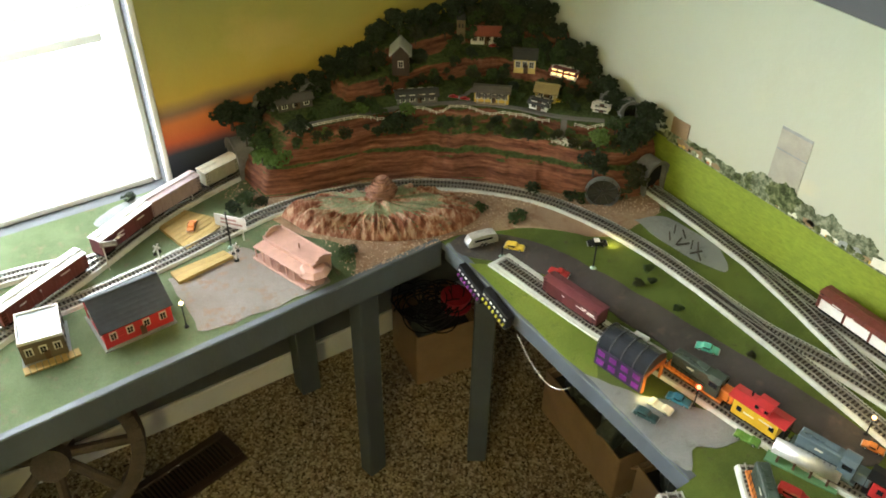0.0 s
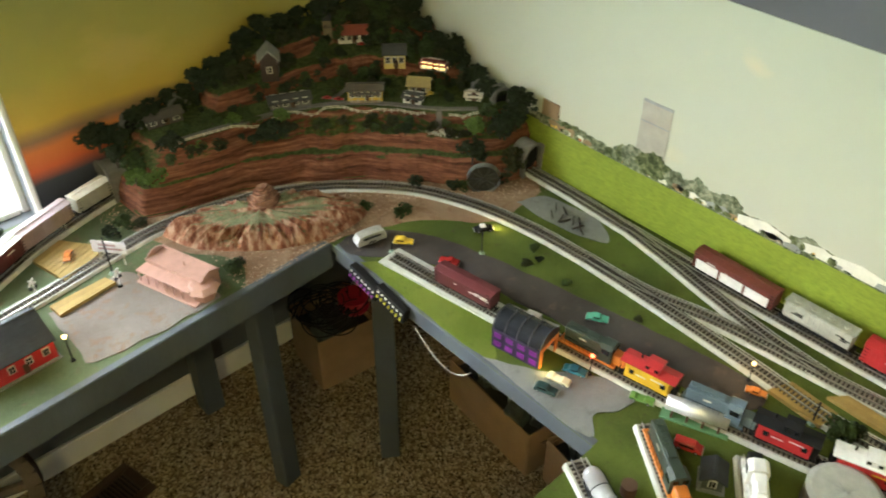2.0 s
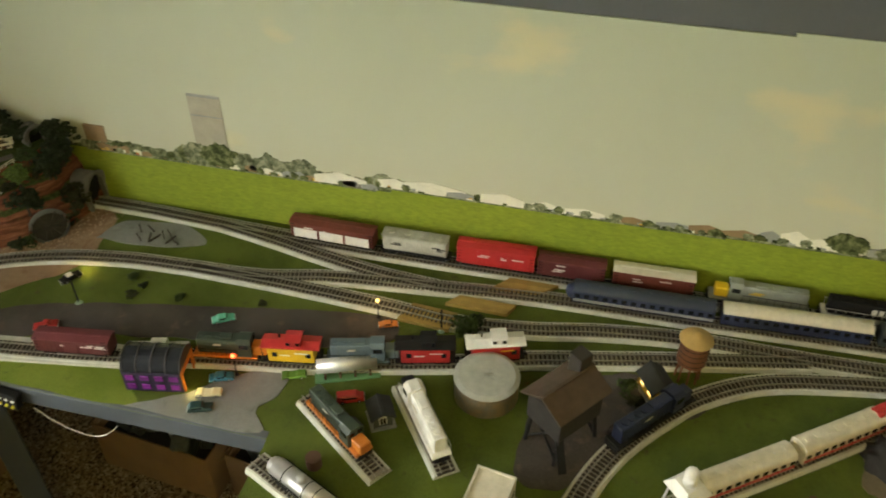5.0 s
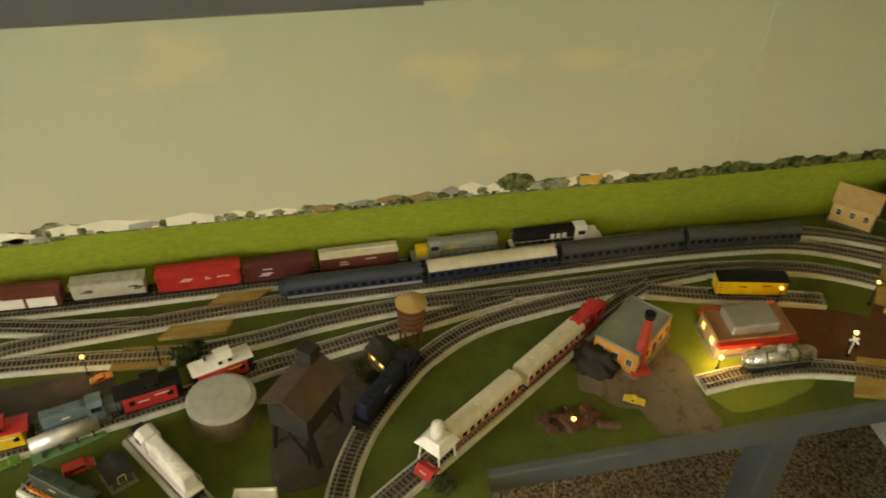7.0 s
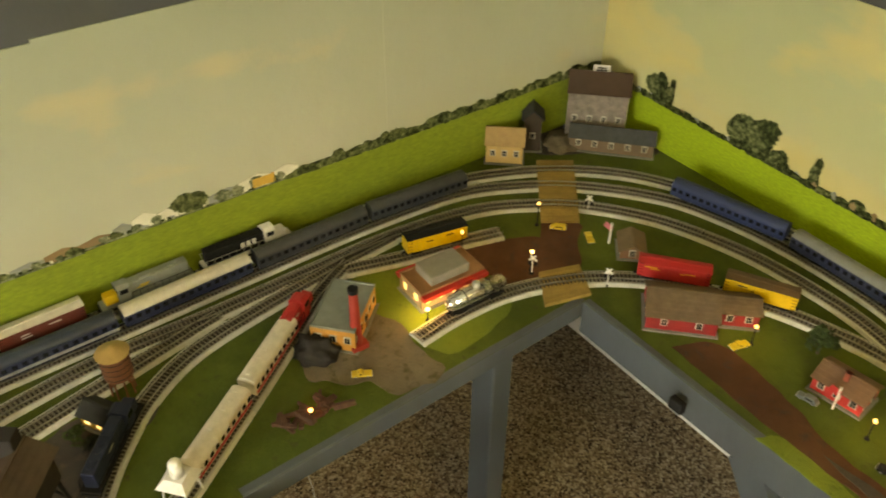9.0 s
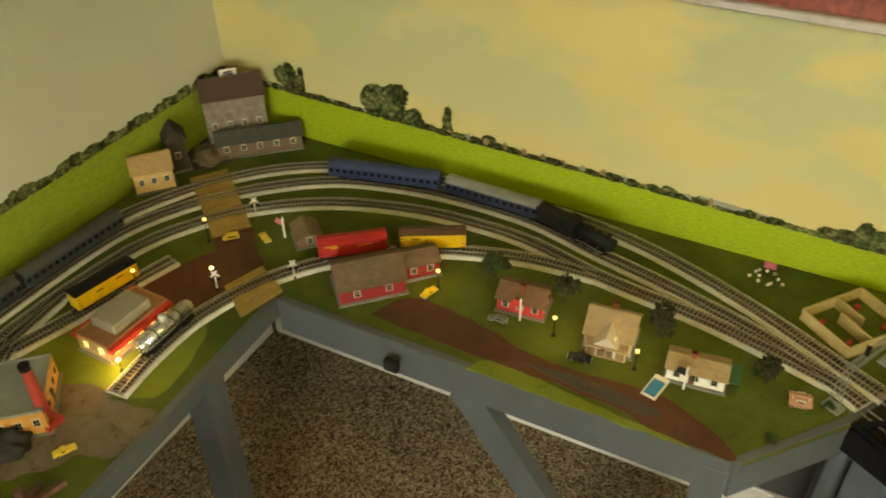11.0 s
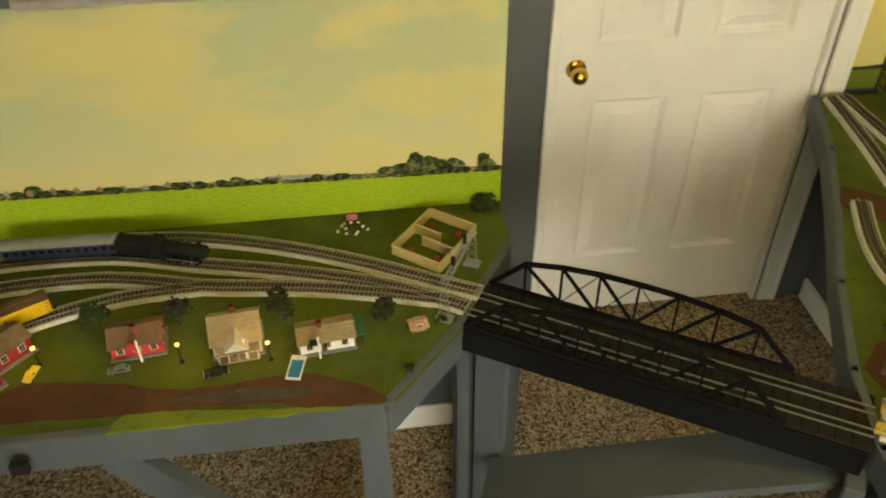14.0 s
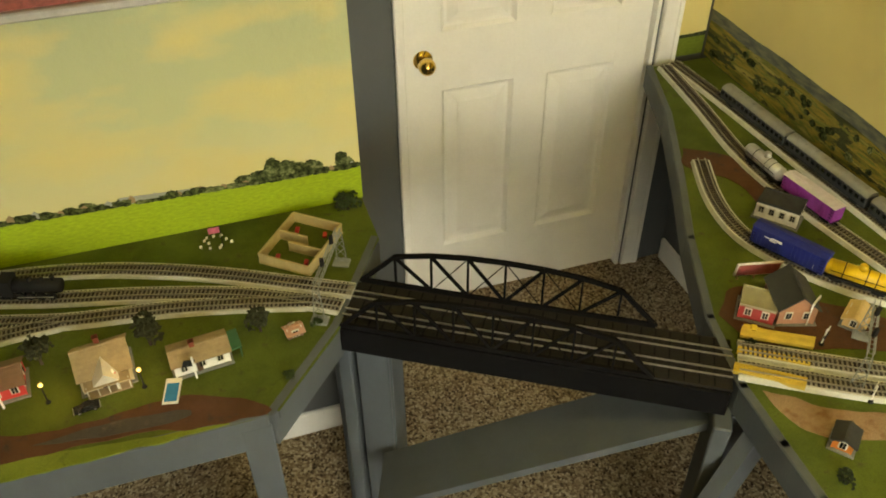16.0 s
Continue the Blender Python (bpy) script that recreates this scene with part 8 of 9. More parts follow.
TEAL = C("car_teal", (0.10, 0.42, 0.30), 0.3)
CARBLUE = C("car_blue", (0.03, 0.16, 0.24), 0.3)
CARGREEN = C("car_green", (0.02, 0.05, 0.05), 0.3)
LIME = C("car_lime", (0.10, 0.22, 0.04), 0.3)
CARYEL = C("car_yellow", (0.66, 0.48, 0.05), 0.3)
CARRED = C("car_red", (0.42, 0.02, 0.02), 0.3)
CARBLK = C("car_black", (0.014, 0.014, 0.016), 0.25)
CARORG = C("car_orange", (0.50, 0.15, 0.02), 0.3)
IVORY = C("car_ivory", (0.60, 0.56, 0.36), 0.3)
auto("silver travel trailer with dark windows", 1.672, 0.812, heading(1.630, 0.819, 1.710, 0.804), C("trailer_silver", (0.55, 0.55, 0.52), 0.3, 0.5), "trailer", s=1.55, name="travel_trailer")
auto("yellow old car towing the silver trailer", 1.722, 0.758, -50, CARYEL, "old")
auto("red pickup truck with a yellow mark", 1.750, 0.640, -62, CARRED, "pickup", name="pickup_truck")
auto("black and white police car with lit lamps", 1.884, 0.672, -30, CARBLK, "sedan", top=WHITE, name="police_car")
auto("teal green sedan on the dark road", 1.849, 0.318, -60, TEAL, "sedan")
auto("dark green sedan on the apron", 1.636, 0.262, -70, CARGREEN, "old")
auto("ivory and yellow open car with lit lamps", 1.672, 0.262, -75, IVORY, "open", top=None)
auto("blue sedan on the apron", 1.710, 0.256, -68, CARBLUE, "sedan")
auto("lime green car beside the siding", 1.747, 0.132, -70, LIME, "open")
auto("red fire truck near the display tracks", 1.720, 0.016, -68, CARRED, "van", s=1.1, name="fire_truck")
auto("orange car by the timber pads", 1.912, 0.004, -70, CARORG, "sedan", s=0.85)
auto("orange car on the timber crossing", 1.156, 1.190, 60, CARORG, "sedan", z=HT + 0.0095, s=0.9)
auto("yellow truck on the timber road", 1.822, -1.512, 45, CARYEL, "van", z=HT + 0.006, s=0.8, name="truck")
auto("yellow sports car beside the crossing", 1.757, -1.548, -30, CARYEL, "open", s=0.9)
auto("yellow pickup beside the red barn", 1.345, -1.545, 75, CARYEL, "pickup", s=0.9, name="pickup_truck")
auto("black sedan on the village road", 1.010, -1.506, 8, CARBLK, "sedan")
auto("grey old car in front of the red station", 1.188, -1.535, 10, C("car_grey", (0.12, 0.14, 0.14), 0.3), "old", s=0.85)
auto("black car in the corner yard", 2.075, -1.765, 20, CARBLK, "sedan", s=0.8)
auto("yellow tow truck in front of the garage", -0.203, -1.298, -40, CARYEL, "pickup", name="tow_truck")
auto("yellow excavator body beside the coal heap", 1.702, -0.922, 60, CARYEL, "pickup", s=0.85, name="excavator")
for a, d, c, lab in ((0.60, 0.135, CARRED, "tiny red car on the mountain road"), (0.67, 0.128, CARRED, "tiny red car on the mountain road"), (0.84, 0.128, WHITE, "tiny white car on the mountain road"), (1.22, 0.18, CARYEL, "tiny yellow car by the portal"), (0.74, 0.312, CARRED, "tiny red car at the church")):
    x, y = polar(a, d)
    auto(lab, x, y, -45, c, "sedan", z=hill_z(x, y) + 0.004, s=0.55)


# ---------------------------------------------------------------- lamps, signals, signs
def street_lamp(label, x, y, h=0.046, color=(1.0, 0.62, 0.24), watt=0.10, z=HT, r=0.0040, post=None, strength=3):
    t = thing("street_lamp", label, "street lamp", pose(x, y, z), group="model street lamps")
    bm = bmesh.new()
    rod(bm, (0, 0, 0), (0, 0, 0.004), 0.005, 12, 0.003)
    part("foot", bm, post or BLACK, t)
    bm = bmesh.new()
    rod(bm, (0, 0, 0.003), (0, 0, h - r), 0.0014, 8, 0.001)
    part("pole", bm, post or BLACK, t)
    bm = bmesh.new()
    ball(bm, 0, 0, h, r, 1.0, 12)
    g = part("globe", bm, glow("lamp_glow_%d" % strength, color, strength), t, "glowing lamp globe", smooth=True)
    g.visible_shadow = False
    if watt:
        lamp("lamp_bulb", "POINT", pose(x, y, z + h), watt, color, r)
    return t


street_lamp("lit black street lamp beside the red barn", 1.337, -1.571)
street_lamp("lit black street lamp on the village lawn", 1.076, -1.545)
street_lamp("lit black street lamp on the village lawn", 0.912, -1.528)
street_lamp("lit street lamp beside the timber pads", 1.930, 0.030)
street_lamp("lit street lamp at the station", 1.885, -1.290, 0.055)
street_lamp("lit lamp by the timber road", 1.865, -1.488, 0.06, watt=0.04)
street_lamp("small lamp at the lower crossing", 1.752, -1.372, 0.05, watt=0.03, strength=9)
street_lamp("lit black lamp beside the red house", 1.040, 0.905, 0.062, watt=0.05, strength=9)
street_lamp("red glowing signal lamp beside the apron", 1.726, 0.235, 0.05, (1.0, 0.10, 0.04), 0.03, strength=9)
street_lamp("warm glowing lamp at the yellow shed", 1.845, -0.528, 0.036, (1.0, 0.35, 0.10), 0.06, strength=12)
street_lamp("warm glowing floodlight at the station corner", 1.752, -1.105, 0.03, (1.0, 0.62, 0.25), 0.45, strength=12)
street_lamp("warm glow among the scrap", 1.672, -0.800, 0.016, (1.0, 0.35, 0.15), 0.03, strength=9)
lamp("headlamp", "POINT", pose(1.912, 0.655, HT + 0.010), 0.05, (1.0, 0.75, 0.25), 0.003)
lamp("headlamp", "POINT", pose(1.662, 0.292, HT + 0.012), 0.04, (1.0, 0.75, 0.25), 0.003)


def pole(name, label, x, y, h, m, head=None, z=HT, category="post"):
    t = thing(name, label, category, pose(x, y, z))
    bm = bmesh.new()
    rod(bm, (0, 0, 0), (0, 0, h), 0.0016, 8)
    part("pole", bm, m, t)
    bm = bmesh.new()
    rod(bm, (0, 0, 0), (0, 0, 0.004), 0.008, 12, 0.005)
    part("foot", bm, head or m, t)
    return t


PALEGREEN = C("pale_green", (0.25, 0.36, 0.28))
for x, y, h, lab in ((1.825, 0.618, 0.06, "dark unlit lamp post on a pale green foot"), (1.684, 0.752, 0.032, "short dark post beside the yellow car"), (1.206, 1.090, 0.095, "tall dark post beside the billboard"), (1.062, 1.128, 0.035, "black trackside post by the freight"), (1.925, -0.098, 0.055, "thin pale trackside post")):
    pole("trackside_post", lab, x, y, h, BLACK, PALEGREEN)


def crossbuck(label, x, y, rz, h=0.042):
    t = thing("crossing_signal", label, "signal", pose(x, y, HT, 0, 0, rz))
    bm = bmesh.new()
    rod(bm, (0, 0, 0), (0, 0, h), 0.0013, 8)
    part("pole", bm, WHITE, t)
    for s in (-1, 1):
        bm = bmesh.new()
        box(bm, 0, 0.0022, h - 0.003, 0.020, 0.0012, 0.004, ry=s * 45)
        part("blade", bm, WHITE, t)
    for s in (-1, 1):
        bm = bmesh.new()
        rod(bm, (s * 0.006, 0.001, h * 0.62), (s * 0.006, 0.004, h * 0.62), 0.0035, 12)
        part("flasher", bm, BLACK, t)
    bm = bmesh.new()
    rod(bm, (0, 0, 0), (0, 0, 0.005), 0.006, 10, 0.004)
    part("foot", bm, BLACK, t)
    return t


for x, y, r in ((1.835, -1.618, 40), (1.622, -1.468, 40), (1.742, -1.366, 220), (1.06, 1.120, 20), (1.198, 1.040, 200), (1.195, 1.292, 20), (-0.305, -1.232, 30), (-0.300, -1.09, 210)):
    crossbuck("white crossing signal with crossed blades", x, y, r)


def signal_bridge(label, a, b, h=0.085):
    t = thing("signal_bridge", label, "signal", Matrix())
    GR = C("signal_grey", (0.26, 0.28, 0.28), 0.45, 0.4)
    a, b = Vector((*a, HT)), Vector((*b, HT))
    side = (b - a).normalized().cross(Vector((0, 0, 1))) * 0.008
    for p in (a, b):
        bm = bmesh.new()
        for s in (-1, 1):
            for k in range(4):
                z0, z1 = h * k / 4, h * (k + 1) / 4
                w0, w1 = 1.5 - k * 0.2, 1.3 - k * 0.2
                beam(bm, p + side * s * w0 + Vector((0, 0, z0)), p + side * s * w1 + Vector((0, 0, z1)), 0.0016, 0.0016)
                beam(bm, p + side * s * w0 + Vector((0, 0, z0)), p - side * s * w1 + Vector((0, 0, z1)), 0.0012, 0.0012)
        tagged(part("tower", bm, GR, t), kind="stuff")
        bm = bmesh.new()
        box(bm, p.x, p.y, HT, 0.034, 0.026, 0.005, math.degrees(math.atan2(side.y, side.x)), bev=0.001)
        part("footing", bm, GR, t)
    bm = bmesh.new()
    up = Vector((0, 0, h))
    for s in (-1, 1):
        for dz in (0, 0.012):
            beam(bm, a + side * s * 0.6 + up + Vector((0, 0, dz)), b + side * s * 0.6 + up + Vector((0, 0, dz)), 0.0016, 0.0016)
    n = 12
    for k in range(n):
        p, q = a.lerp(b, k / n), a.lerp(b, (k + 1) / n)
        for s in (-1, 1):
            beam(bm, p + side * s * 0.6 + up, q + side * s * 0.6 + up + Vector((0, 0, 0.012)), 0.001, 0.001)
        beam(bm, p + side * 0.6 + up, p - side * 0.6 + up, 0.001, 0.001)
    tagged(part("gantry", bm, GR, t), kind="stuff")
    for f in (0.3, 0.7):
        p = a.lerp(b, f)
        bm = bmesh.new()
        box(bm, p.x, p.y, HT + h + 0.012, 0.008, 0.006, 0.020, bev=0.0006)
        part("signal_head", bm, BLACK, t)
    return t


signal_bridge("grey lattice signal bridge over the bridge tracks", (0.578, -1.592), (0.500, -1.745))
signal_bridge("grey lattice signal bridge on the far bench", (-0.290, -1.120), (-0.390, -1.225))


def board(label, x, y, rz, w, h, z0, color, mark, tilt=0, name="billboard", posts=2):
    t = thing(name, label, "sign", pose(x, y, HT, 0, 0, rz))
    bm = bmesh.new()
    box(bm, 0, 0, z0, w, 0.003, h, rx=tilt, bev=0.0005)
    part("panel", bm, color, t)
    bm = bmesh.new()
    for k, f in enumerate((0.3, 0.62)):
        for s in (-1, 1):
            box(bm, w * 0.04 * (-1) ** k, s * 0.0020, z0 + h * f, w * (0.7 - 0.2 * k), 0.0008, h * 0.16, rx=tilt)
    part("lettering", bm, mark, t)
    for k in range(posts):
        bm = bmesh.new()
        rod(bm, (-w * 0.35 + k * w * 0.7 / max(1, posts - 1), 0, 0), (-w * 0.35 + k * w * 0.7 / max(1, posts - 1), 0, z0 + h * 0.5), 0.0015, 8)
        part("post", bm, TRIM, t)
    return t


board("pale roadside billboard by the curve", 1.222, 1.118, -50, 0.075, 0.030, 0.030, C("bill_pale", (0.62, 0.60, 0.62)), C("bill_mark", (0.35, 0.22, 0.24)))
board("grey sign board beside the freight cars", 0.975, 1.150, -20, 0.035, 0.014, 0.060, C("sign_grey", (0.20, 0.17, 0.16)), C("sign_mark", (0.4, 0.38, 0.35)), name="sign", posts=1)
board("white shop sign over the garage", -0.318, -1.288, 30, 0.034, 0.016, 0.046, WHITE, BLACK, name="sign")
bd = thing("roof_emblem", "round white mark on the blue boxcar's side", "sign", on_track("west_stub", -0.425, -1.402) @ pose(0, 0, 0.024))
bm = bmesh.new()
for s in (-1, 1):
    rod(bm, (0, s * 0.0185, 0), (0, s * 0.0200, 0), 0.011, 6)
part("disc", bm, WHITE, bd)
pk = thing("flag_pole", "small flag with a red and blue cross on a dark pole", "flag", pose(0.730, -1.880, HT))
bm = bmesh.new()
rod(bm, (0, 0, 0), (0, 0, 0.055), 0.001, 6)
part("pole", bm, BLACK, pk)
bm = bmesh.new()
box(bm, 0.013, 0, 0.040, 0.024, 0.0015, 0.015)
part("flag", bm, C("flag_red", (0.45, 0.10, 0.16), var=0.5), pk)
for i in range(11):
    x, y = 0.745 + 0.035 * math.cos(i * 2.4) * (0.4 + i / 14), -1.895 + 0.022 * math.sin(i * 2.4)
    g = tagged(new("gravestone"), "small white gravestone on the grass", "gravestone", "gravestones round the flag")
    g.matrix_world = at(x, y, 20)
    bm = bmesh.new()
    box(bm, 0, 0, 0, 0.006, 0.002, 0.007, bev=0.0005)
    part("stone", bm, CREAM, g)
for x, y, c, lab in ((1.150, -1.556, RED, "white sign post with a red banner"), (0.955, -1.535, RED, "white post with a small red flag"), (0.820, -1.520, BLACK, "white post with a dark sign"), (1.722, -1.574, C("flag_pink", (0.55, 0.15, 0.2)), "white post with a pink banner")):
    t = thing("banner_post", lab, "sign", pose(x, y, HT, 0, 0, 10))
    bm = bmesh.new()
    box(bm, 0, 0, 0, 0.0035, 0.0035, 0.055)
    part("post", bm, WHITE, t)
    bm = bmesh.new()
    box(bm, 0.010, 0, 0.036, 0.020, 0.0018, 0.014, ry=-20)
    part("banner", bm, c, t)
# silver display tank on a green plinth beside the siding
tk = thing("display_tank", "polished silver tank on a timber cradle", "tank", at(1.779, 0.042, heading(1.760, 0.090, 1.798, -0.006)))
bm = bmesh.new()
box(bm, 0, 0, 0, 0.118, 0.040, 0.003)
part("plinth", bm, C("plinth_green", (0.10, 0.22, 0.10)), tk)
for i in range(4):
    bm = bmesh.new()
    box(bm, -0.04 + i * 0.027, 0, 0.003, 0.004, 0.030, 0.010)
    part("cradle", bm, C("door_brown", (0.08, 0.04, 0.02)), tk)
bm = bmesh.new()
rod(bm, (-0.054, 0, 0.024), (0.054, 0, 0.024), 0.0135, 22)
part("vessel", bm, C("polished", (0.72, 0.71, 0.68), 0.42, 0.7), tk, smooth=True)
br = thing("rust_drum", "small rusty brown drum on the grass", "drum", at(1.575, 0.030))
bm = bmesh.new()
rod(bm, (0, 0, 0), (0, 0, 0.022), 0.013, 16)
part("shell", bm, C("rusty_drum", (0.10, 0.05, 0.035), 0.8), br)
# track left-overs in the gravel patch
for i in range(9):
    bm = bmesh.new()
    rr_ = random.Random(i)
    box(bm, 0, 0, 0, 0.030, 0.003, 0.003)
    ob = part("loose_tie", bm, M["tie"])
    ob.matrix_world = at(2.055 + rr_.uniform(-0.02, 0.02), 0.62 - i * 0.012, rr_.uniform(-30, 60), HT + 0.002)
    tagged(ob, "loose dark wooden tie on the gravel", "tie", "loose ties")


# ---------------------------------------------------------------- printed shapes on the murals
LAYER = [0]
MURALS = {w_: next(o for o in scene.objects if o.name.startswith("mural_paper") and o.data.materials[0] is M["mural_" + w_.lower()]) for w_ in "RDW"}


def printed(name, label, wall, items, m, category="mural"):
    """Flat printed silhouettes in the mural's plane; items: outlines of (along, height)."""
    for out in items:
        bm = bmesh.new()
        vs_ = []
        LAYER[0] += 1
        off = 0.0046 + 0.00002 * (LAYER[0] % 90)
        for u, z in out:
            vs_.append(bm.verts.new((RX - off, u, z) if wall == "R" else (u, DY + off, z) if wall == "D" else (WX + off, u, z)))
        f = bm.faces.new(vs_)
        r = bmesh.ops.extrude_face_region(bm, geom=[f])
        for v in r["geom"]:
            if isinstance(v, bmesh.types.BMVert):
                if wall == "R":
                    v.co.x = RX - 0.0028
                elif wall == "D":
                    v.co.y = DY + 0.0028
                else:
                    v.co.x = WX + 0.0028
        bmesh.ops.recalc_face_normals(bm, faces=bm.faces)
        ob = part(name, bm, m, MURALS[wall], label)


def blob(u, z, w, h, seed, n=60):
    """A ragged tree outline: broad lobes with a leafy edge."""
    rr = random.Random(seed)
    out = []
    for i in range(n):
        a = 6.2832 * i / n
        k = 0.86 + 0.22 * noise.noise((math.cos(a) * 1.6, math.sin(a) * 1.6, seed * 1.7)) + 0.16 * noise.noise((math.cos(a) * 5, math.sin(a) * 5, seed * 0.9)) + rr.uniform(-0.05, 0.05)
        out.append((u + w / 2 * math.cos(a) * k, z + max(-0.05 * h, h * (0.45 + 0.52 * math.sin(a) * k))))
    return out


def rect(u0, z0, u1, z1):
    return [(u0, z0), (u1, z0), (u1, z1), (u0, z1)]


def hut(u0, z0, u1, z1):
    return [(u0, z0), (u1, z0), (u1, z1 * 0.6 + z0 * 0.4), ((u0 + u1) / 2, z1), (u0, z1 * 0.6 + z0 * 0.4)]


def leaf_print(name, dark, mid, light):
    """Printed foliage: sunlit and shaded leaf masses."""
    m, nt, bs, pos = _begin(name)
    a, b = _noise(nt, pos, 90, 5, 0.62), _noise(nt, pos, 420, 3, 0.6)
    col = _ramp(nt, a, [(0.38, dark), (0.50, mid), (0.62, light)])
    col = _mix(nt, 0.5, col, _ramp(nt, b, [(0.35, (0.55, 0.55, 0.5)), (0.65, (1.25, 1.25, 1.2))]), "MULTIPLY")
    nt.links.new(col, bs.inputs["Base Color"])
    bs.inputs["Roughness"].default_value = 0.8
    bs.inputs["Specular IOR Level"].default_value = 0.08
    return m


PR_TREE = leaf_print("print_tree", (0.035, 0.045, 0.018), (0.1, 0.12, 0.052), (0.21, 0.225, 0.12))
PR_DARK = leaf_print("print_dark_tree", (0.012, 0.016, 0.007), (0.038, 0.05, 0.019), (0.1, 0.115, 0.05))
PR_WHITE = surf("print_white", (0.74, 0.72, 0.62), 0.6, var=0.1, bump=0)
PR_GREY = surf("print_grey", (0.28, 0.29, 0.28), 0.6, var=0.2, bump=0)
PR_TAN = surf("print_tan", (0.26, 0.17, 0.09), 0.6, var=0.2, bump=0)
PR_RED = surf("print_red_roof", (0.42, 0.10, 0.07), 0.6, var=0.2, bump=0)
PR_ORG = surf("print_orange", (0.60, 0.36, 0.07), 0.6, var=0.2, bump=0)
PR_PALE = leaf_print("print_pale_green", (0.075, 0.09, 0.05), (0.18, 0.2, 0.13), (0.33, 0.34, 0.24))
printed("printed_water_tank", "printed beige water tank on the mural", "R", [rect(0.424, 0.950, 0.497, 1.086)], surf("print_tank", (0.36, 0.335, 0.27), 0.6, var=0.12, bump=0))
printed("printed_tank_band", "printed pale band on the water tank", "R", [rect(0.424, 1.083, 0.497, 1.089), rect(0.424, 1.038, 0.497, 1.041)], PR_GREY)
rng = random.Random(21)


def field_edge(u):
    """Height of the printed field's far edge along the long mural."""
    return 0.914 if u > 0.10 else 0.925 if u > -0.6 else 0.930


# the printed town: a belt of trees behind, then houses and sheds along the field's edge
u = 0.77
while u > -1.04:
    tall = (0.030, 0.064) if 0.24 < u < 0.55 else (0.020, 0.038) if u > 0.05 else (0.020, 0.050) if -1.0 < u < -0.76 else (0.010, 0.022)
    h_ = rng.uniform(*tall)
    w_ = h_ * rng.uniform(0.9, 1.7)
    printed("printed_tree", "printed grey-green tree on the long mural", "R", [blob(u, field_edge(u) + 0.002, w_, h_, int(2000 + u * 700))], rng.choice((PR_TREE, PR_PALE, PR_PALE, PR_PALE)))
    u -= w_ * rng.uniform(0.3, 0.55) if u > 0.05 else w_ * rng.uniform(0.7, 1.5) if u < -0.76 else w_ * rng.uniform(1.0, 3.2)
u = 0.75
while u > -1.04:
    w_ = rng.uniform(0.018, 0.045) if u > 0.12 else rng.uniform(0.03, 0.09)
    h_ = rng.uniform(0.010, 0.020) if u > 0.12 else rng.uniform(0.020, 0.034) if u < -0.55 else rng.uniform(0.015, 0.027)
    z0 = field_edge(u) + 0.003
    printed("printed_shed", "printed pale shed on the long mural", "R", [[(u, z0), (u - w_, z0), (u - w_, z0 + h_ * 0.62), (u - w_ * 0.55, z0 + h_), (u, z0 + h_ * 0.7)]], rng.choice((PR_WHITE, PR_WHITE, PR_WHITE, PR_GREY, PR_TAN) if u < 0.2 else (PR_GREY, PR_TAN, PR_WHITE, PR_TAN)))
    for k in range(3):
        v = u - rng.random() * w_
        printed("printed_vehicle", "printed small vehicle on the long mural", "R", [rect(v - rng.uniform(0.002, 0.008), z0, v + rng.uniform(0.002, 0.007), z0 + rng.uniform(0.003, 0.008))], rng.choice((PR_RED, PR_ORG, PR_DARK, PR_DARK, PR_DARK, PR_GREY, PR_WHITE)))
    if rng.random() < 0.75:
        printed("printed_tree", "printed small tree on the long mural", "R", [blob(u, z0 - 0.002, rng.uniform(0.010, 0.026), rng.uniform(0.008, 0.022), int(900 - u * 300))], rng.choice((PR_TREE, PR_DARK, PR_PALE)))
    u -= w_ * rng.uniform(0.8, 1.3)
for a_, b_ in ((0.77, 0.10), (0.10, -0.60), (-0.60, -1.05)):
    printed("printed_fence", "printed dark fence line along the field", "R", [rect(b_, field_edge((a_ + b_) / 2) - 0.001, a_, field_edge((a_ + b_) / 2) + 0.003)], PR_PALE)
printed("printed_hall", "printed white warehouse on the long mural", "R", [hut(0.12, 0.918, 0.235, 0.948), hut(-0.09, 0.928, 0.06, 0.956)], PR_WHITE)
printed("printed_wall", "printed brown warehouse wall on the long mural", "R", [rect(0.715, 0.938, 0.765, 0.978)], PR_TAN)
printed("printed_orange_house", "printed orange house on the long mural", "R", [rect(-1.00, 0.934, -0.95, 0.955)], PR_ORG)
for i in range(60):
    u = -1.05 - i * 0.0152
    printed("printed_hedge", "printed dark hedge on the long mural", "R", [blob(u, 0.925, rng.uniform(0.03, 0.07), rng.uniform(0.014, 0.036), 400 + i)], rng.choice((PR_DARK, PR_TREE, PR_TREE)))


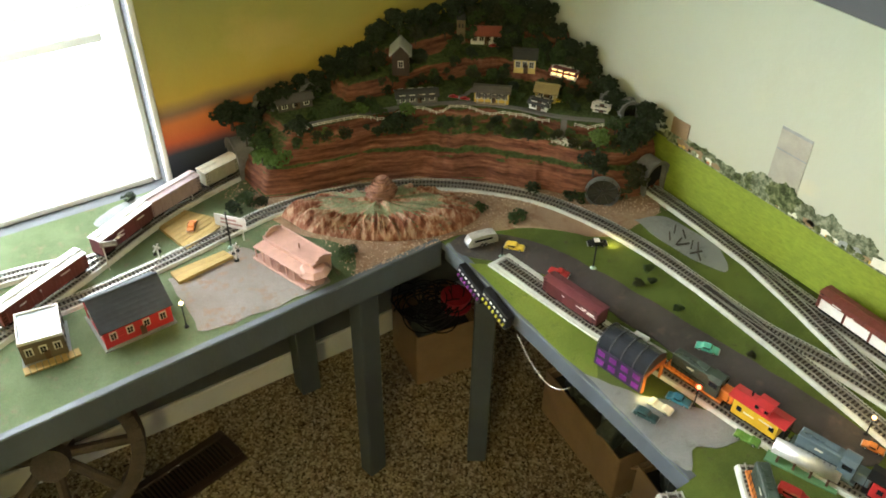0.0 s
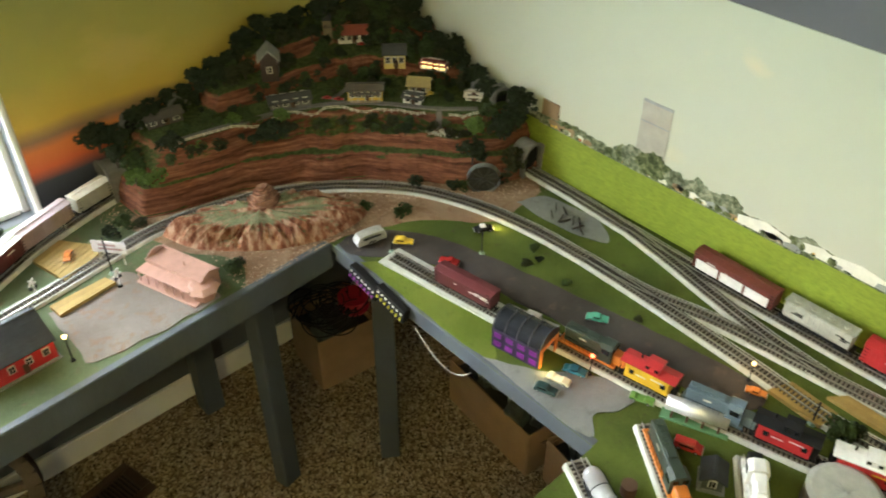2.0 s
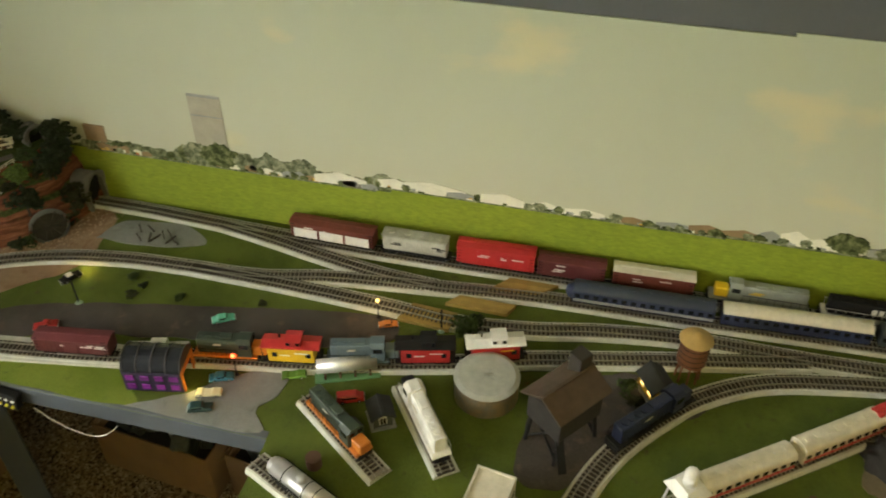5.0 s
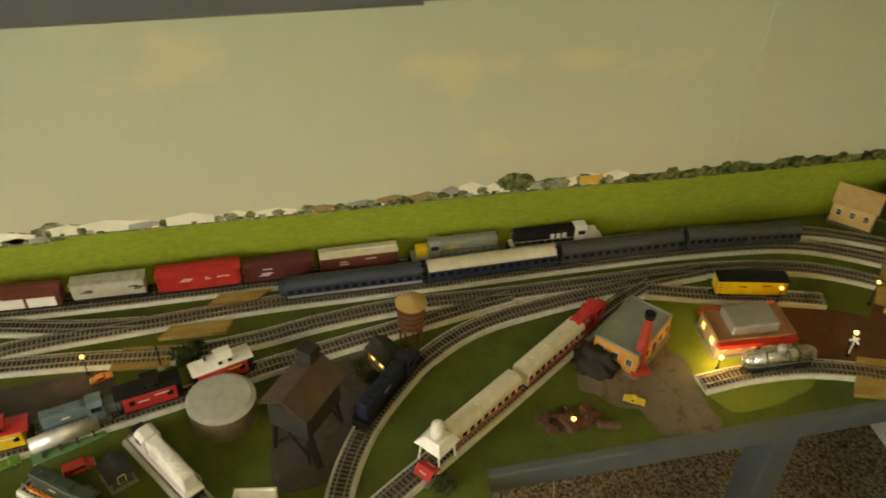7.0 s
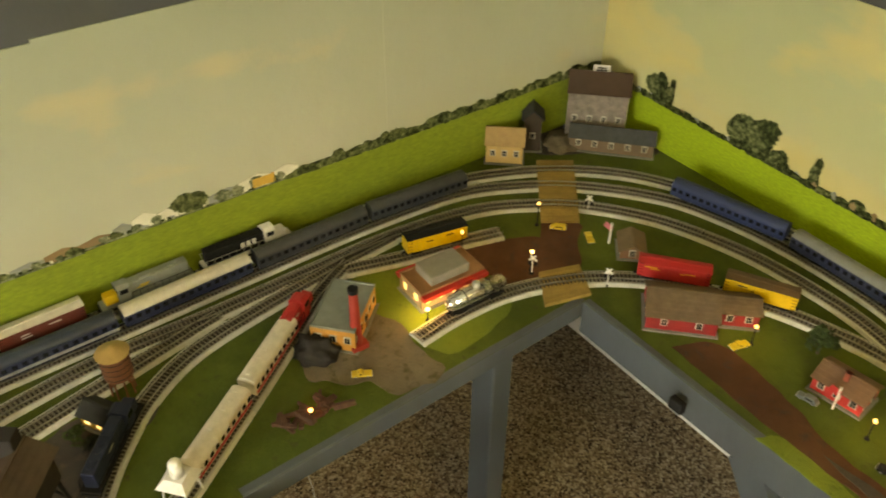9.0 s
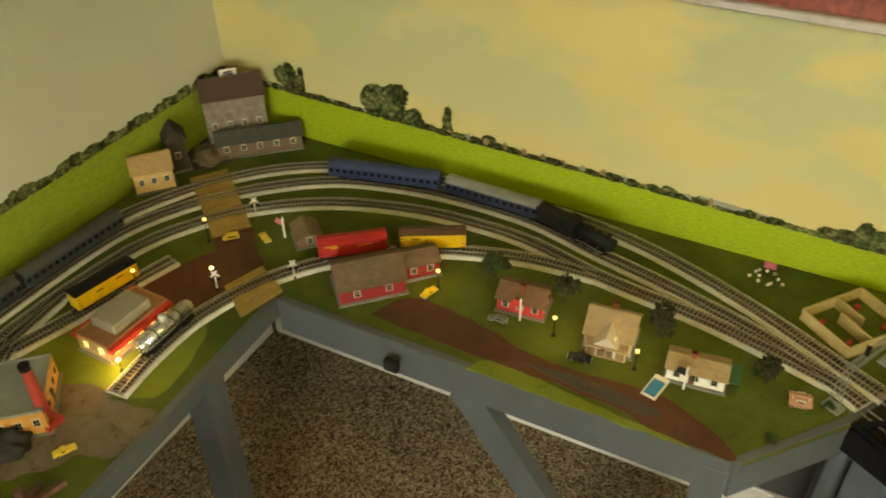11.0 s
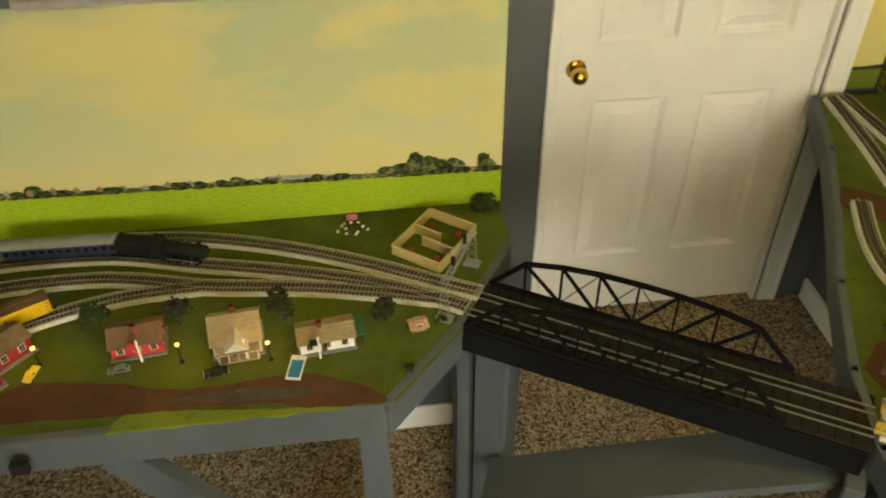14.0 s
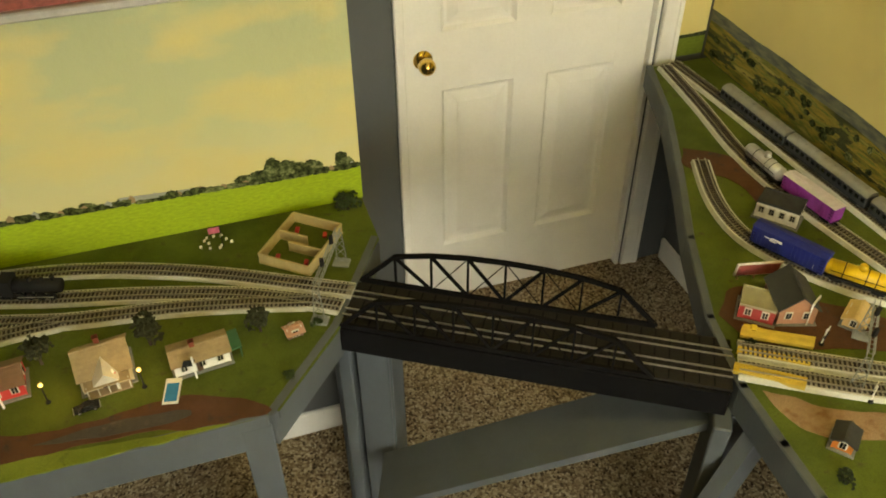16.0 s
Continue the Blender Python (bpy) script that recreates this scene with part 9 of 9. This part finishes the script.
def d_edge(u):
    """Height of the field's far edge along the second mural, which hangs askew."""
    return 0.862 + 0.0244 * u


for i, (u, w_, h_) in enumerate(((1.675, 0.13, 0.105), (1.64, 0.08, 0.07), (1.715, 0.08, 0.085), (1.507, 0.030, 0.075), (1.925, 0.030, 0.080), (1.965, 0.060, 0.085), (1.60, 0.06, 0.05), (1.40, 0.05, 0.03), (0.60, 0.08, 0.056), (0.56, 0.08, 0.056), (0.52, 0.06, 0.044), (0.43, 0.06, 0.046), (0.66, 0.05, 0.03), (0.97, 0.05, 0.026))):
    for k in range(5):
        printed("printed_tree", "printed dark tree on the field mural", "D", [blob(u + rng.uniform(-0.28, 0.28) * w_, d_edge(u) + (k % 3) * h_ * 0.2, w_ * rng.uniform(0.5, 0.8), h_ * rng.uniform(0.5, 0.72), 500 + 9 * i + k)], (PR_DARK, PR_TREE, PR_DARK)[k % 3])
for i in range(110):
    u = 0.42 + i * 0.0157
    if i % 3 == 0:
        printed("printed_house", "printed small brick house on the field mural", "D", [hut(u - 0.006, d_edge(u) + 0.004, u + 0.008, d_edge(u) + 0.013 + 0.010 * rng.random())], rng.choice((PR_TAN, PR_GREY, PR_TAN, PR_TAN)))
    else:
        printed("printed_hedge", "printed dark hedge on the field mural", "D", [blob(u, d_edge(u) - 0.002, rng.uniform(0.03, 0.07), rng.uniform(0.010, 0.022), 700 + i)], rng.choice((PR_DARK, PR_DARK, PR_TREE)))
printed("printed_long_shed", "printed long grey shed on the field mural", "D", [[(0.76, d_edge(0.76) + 0.003), (0.915, d_edge(0.915) + 0.003), (0.915, d_edge(0.915) + 0.020), (0.76, d_edge(0.76) + 0.014)]], PR_GREY)
# hedgerow trees on the hills mural
for i in range(46):
    v = rng.uniform(-2.28, -1.25)
    printed("printed_hedge", "printed dark tree clump on the hills mural", "W", [blob(v, rng.uniform(0.80, 0.875), rng.uniform(0.015, 0.045), rng.uniform(0.010, 0.024), 1100 + i)], rng.choice((PR_DARK, PR_TREE, PR_DARK)))
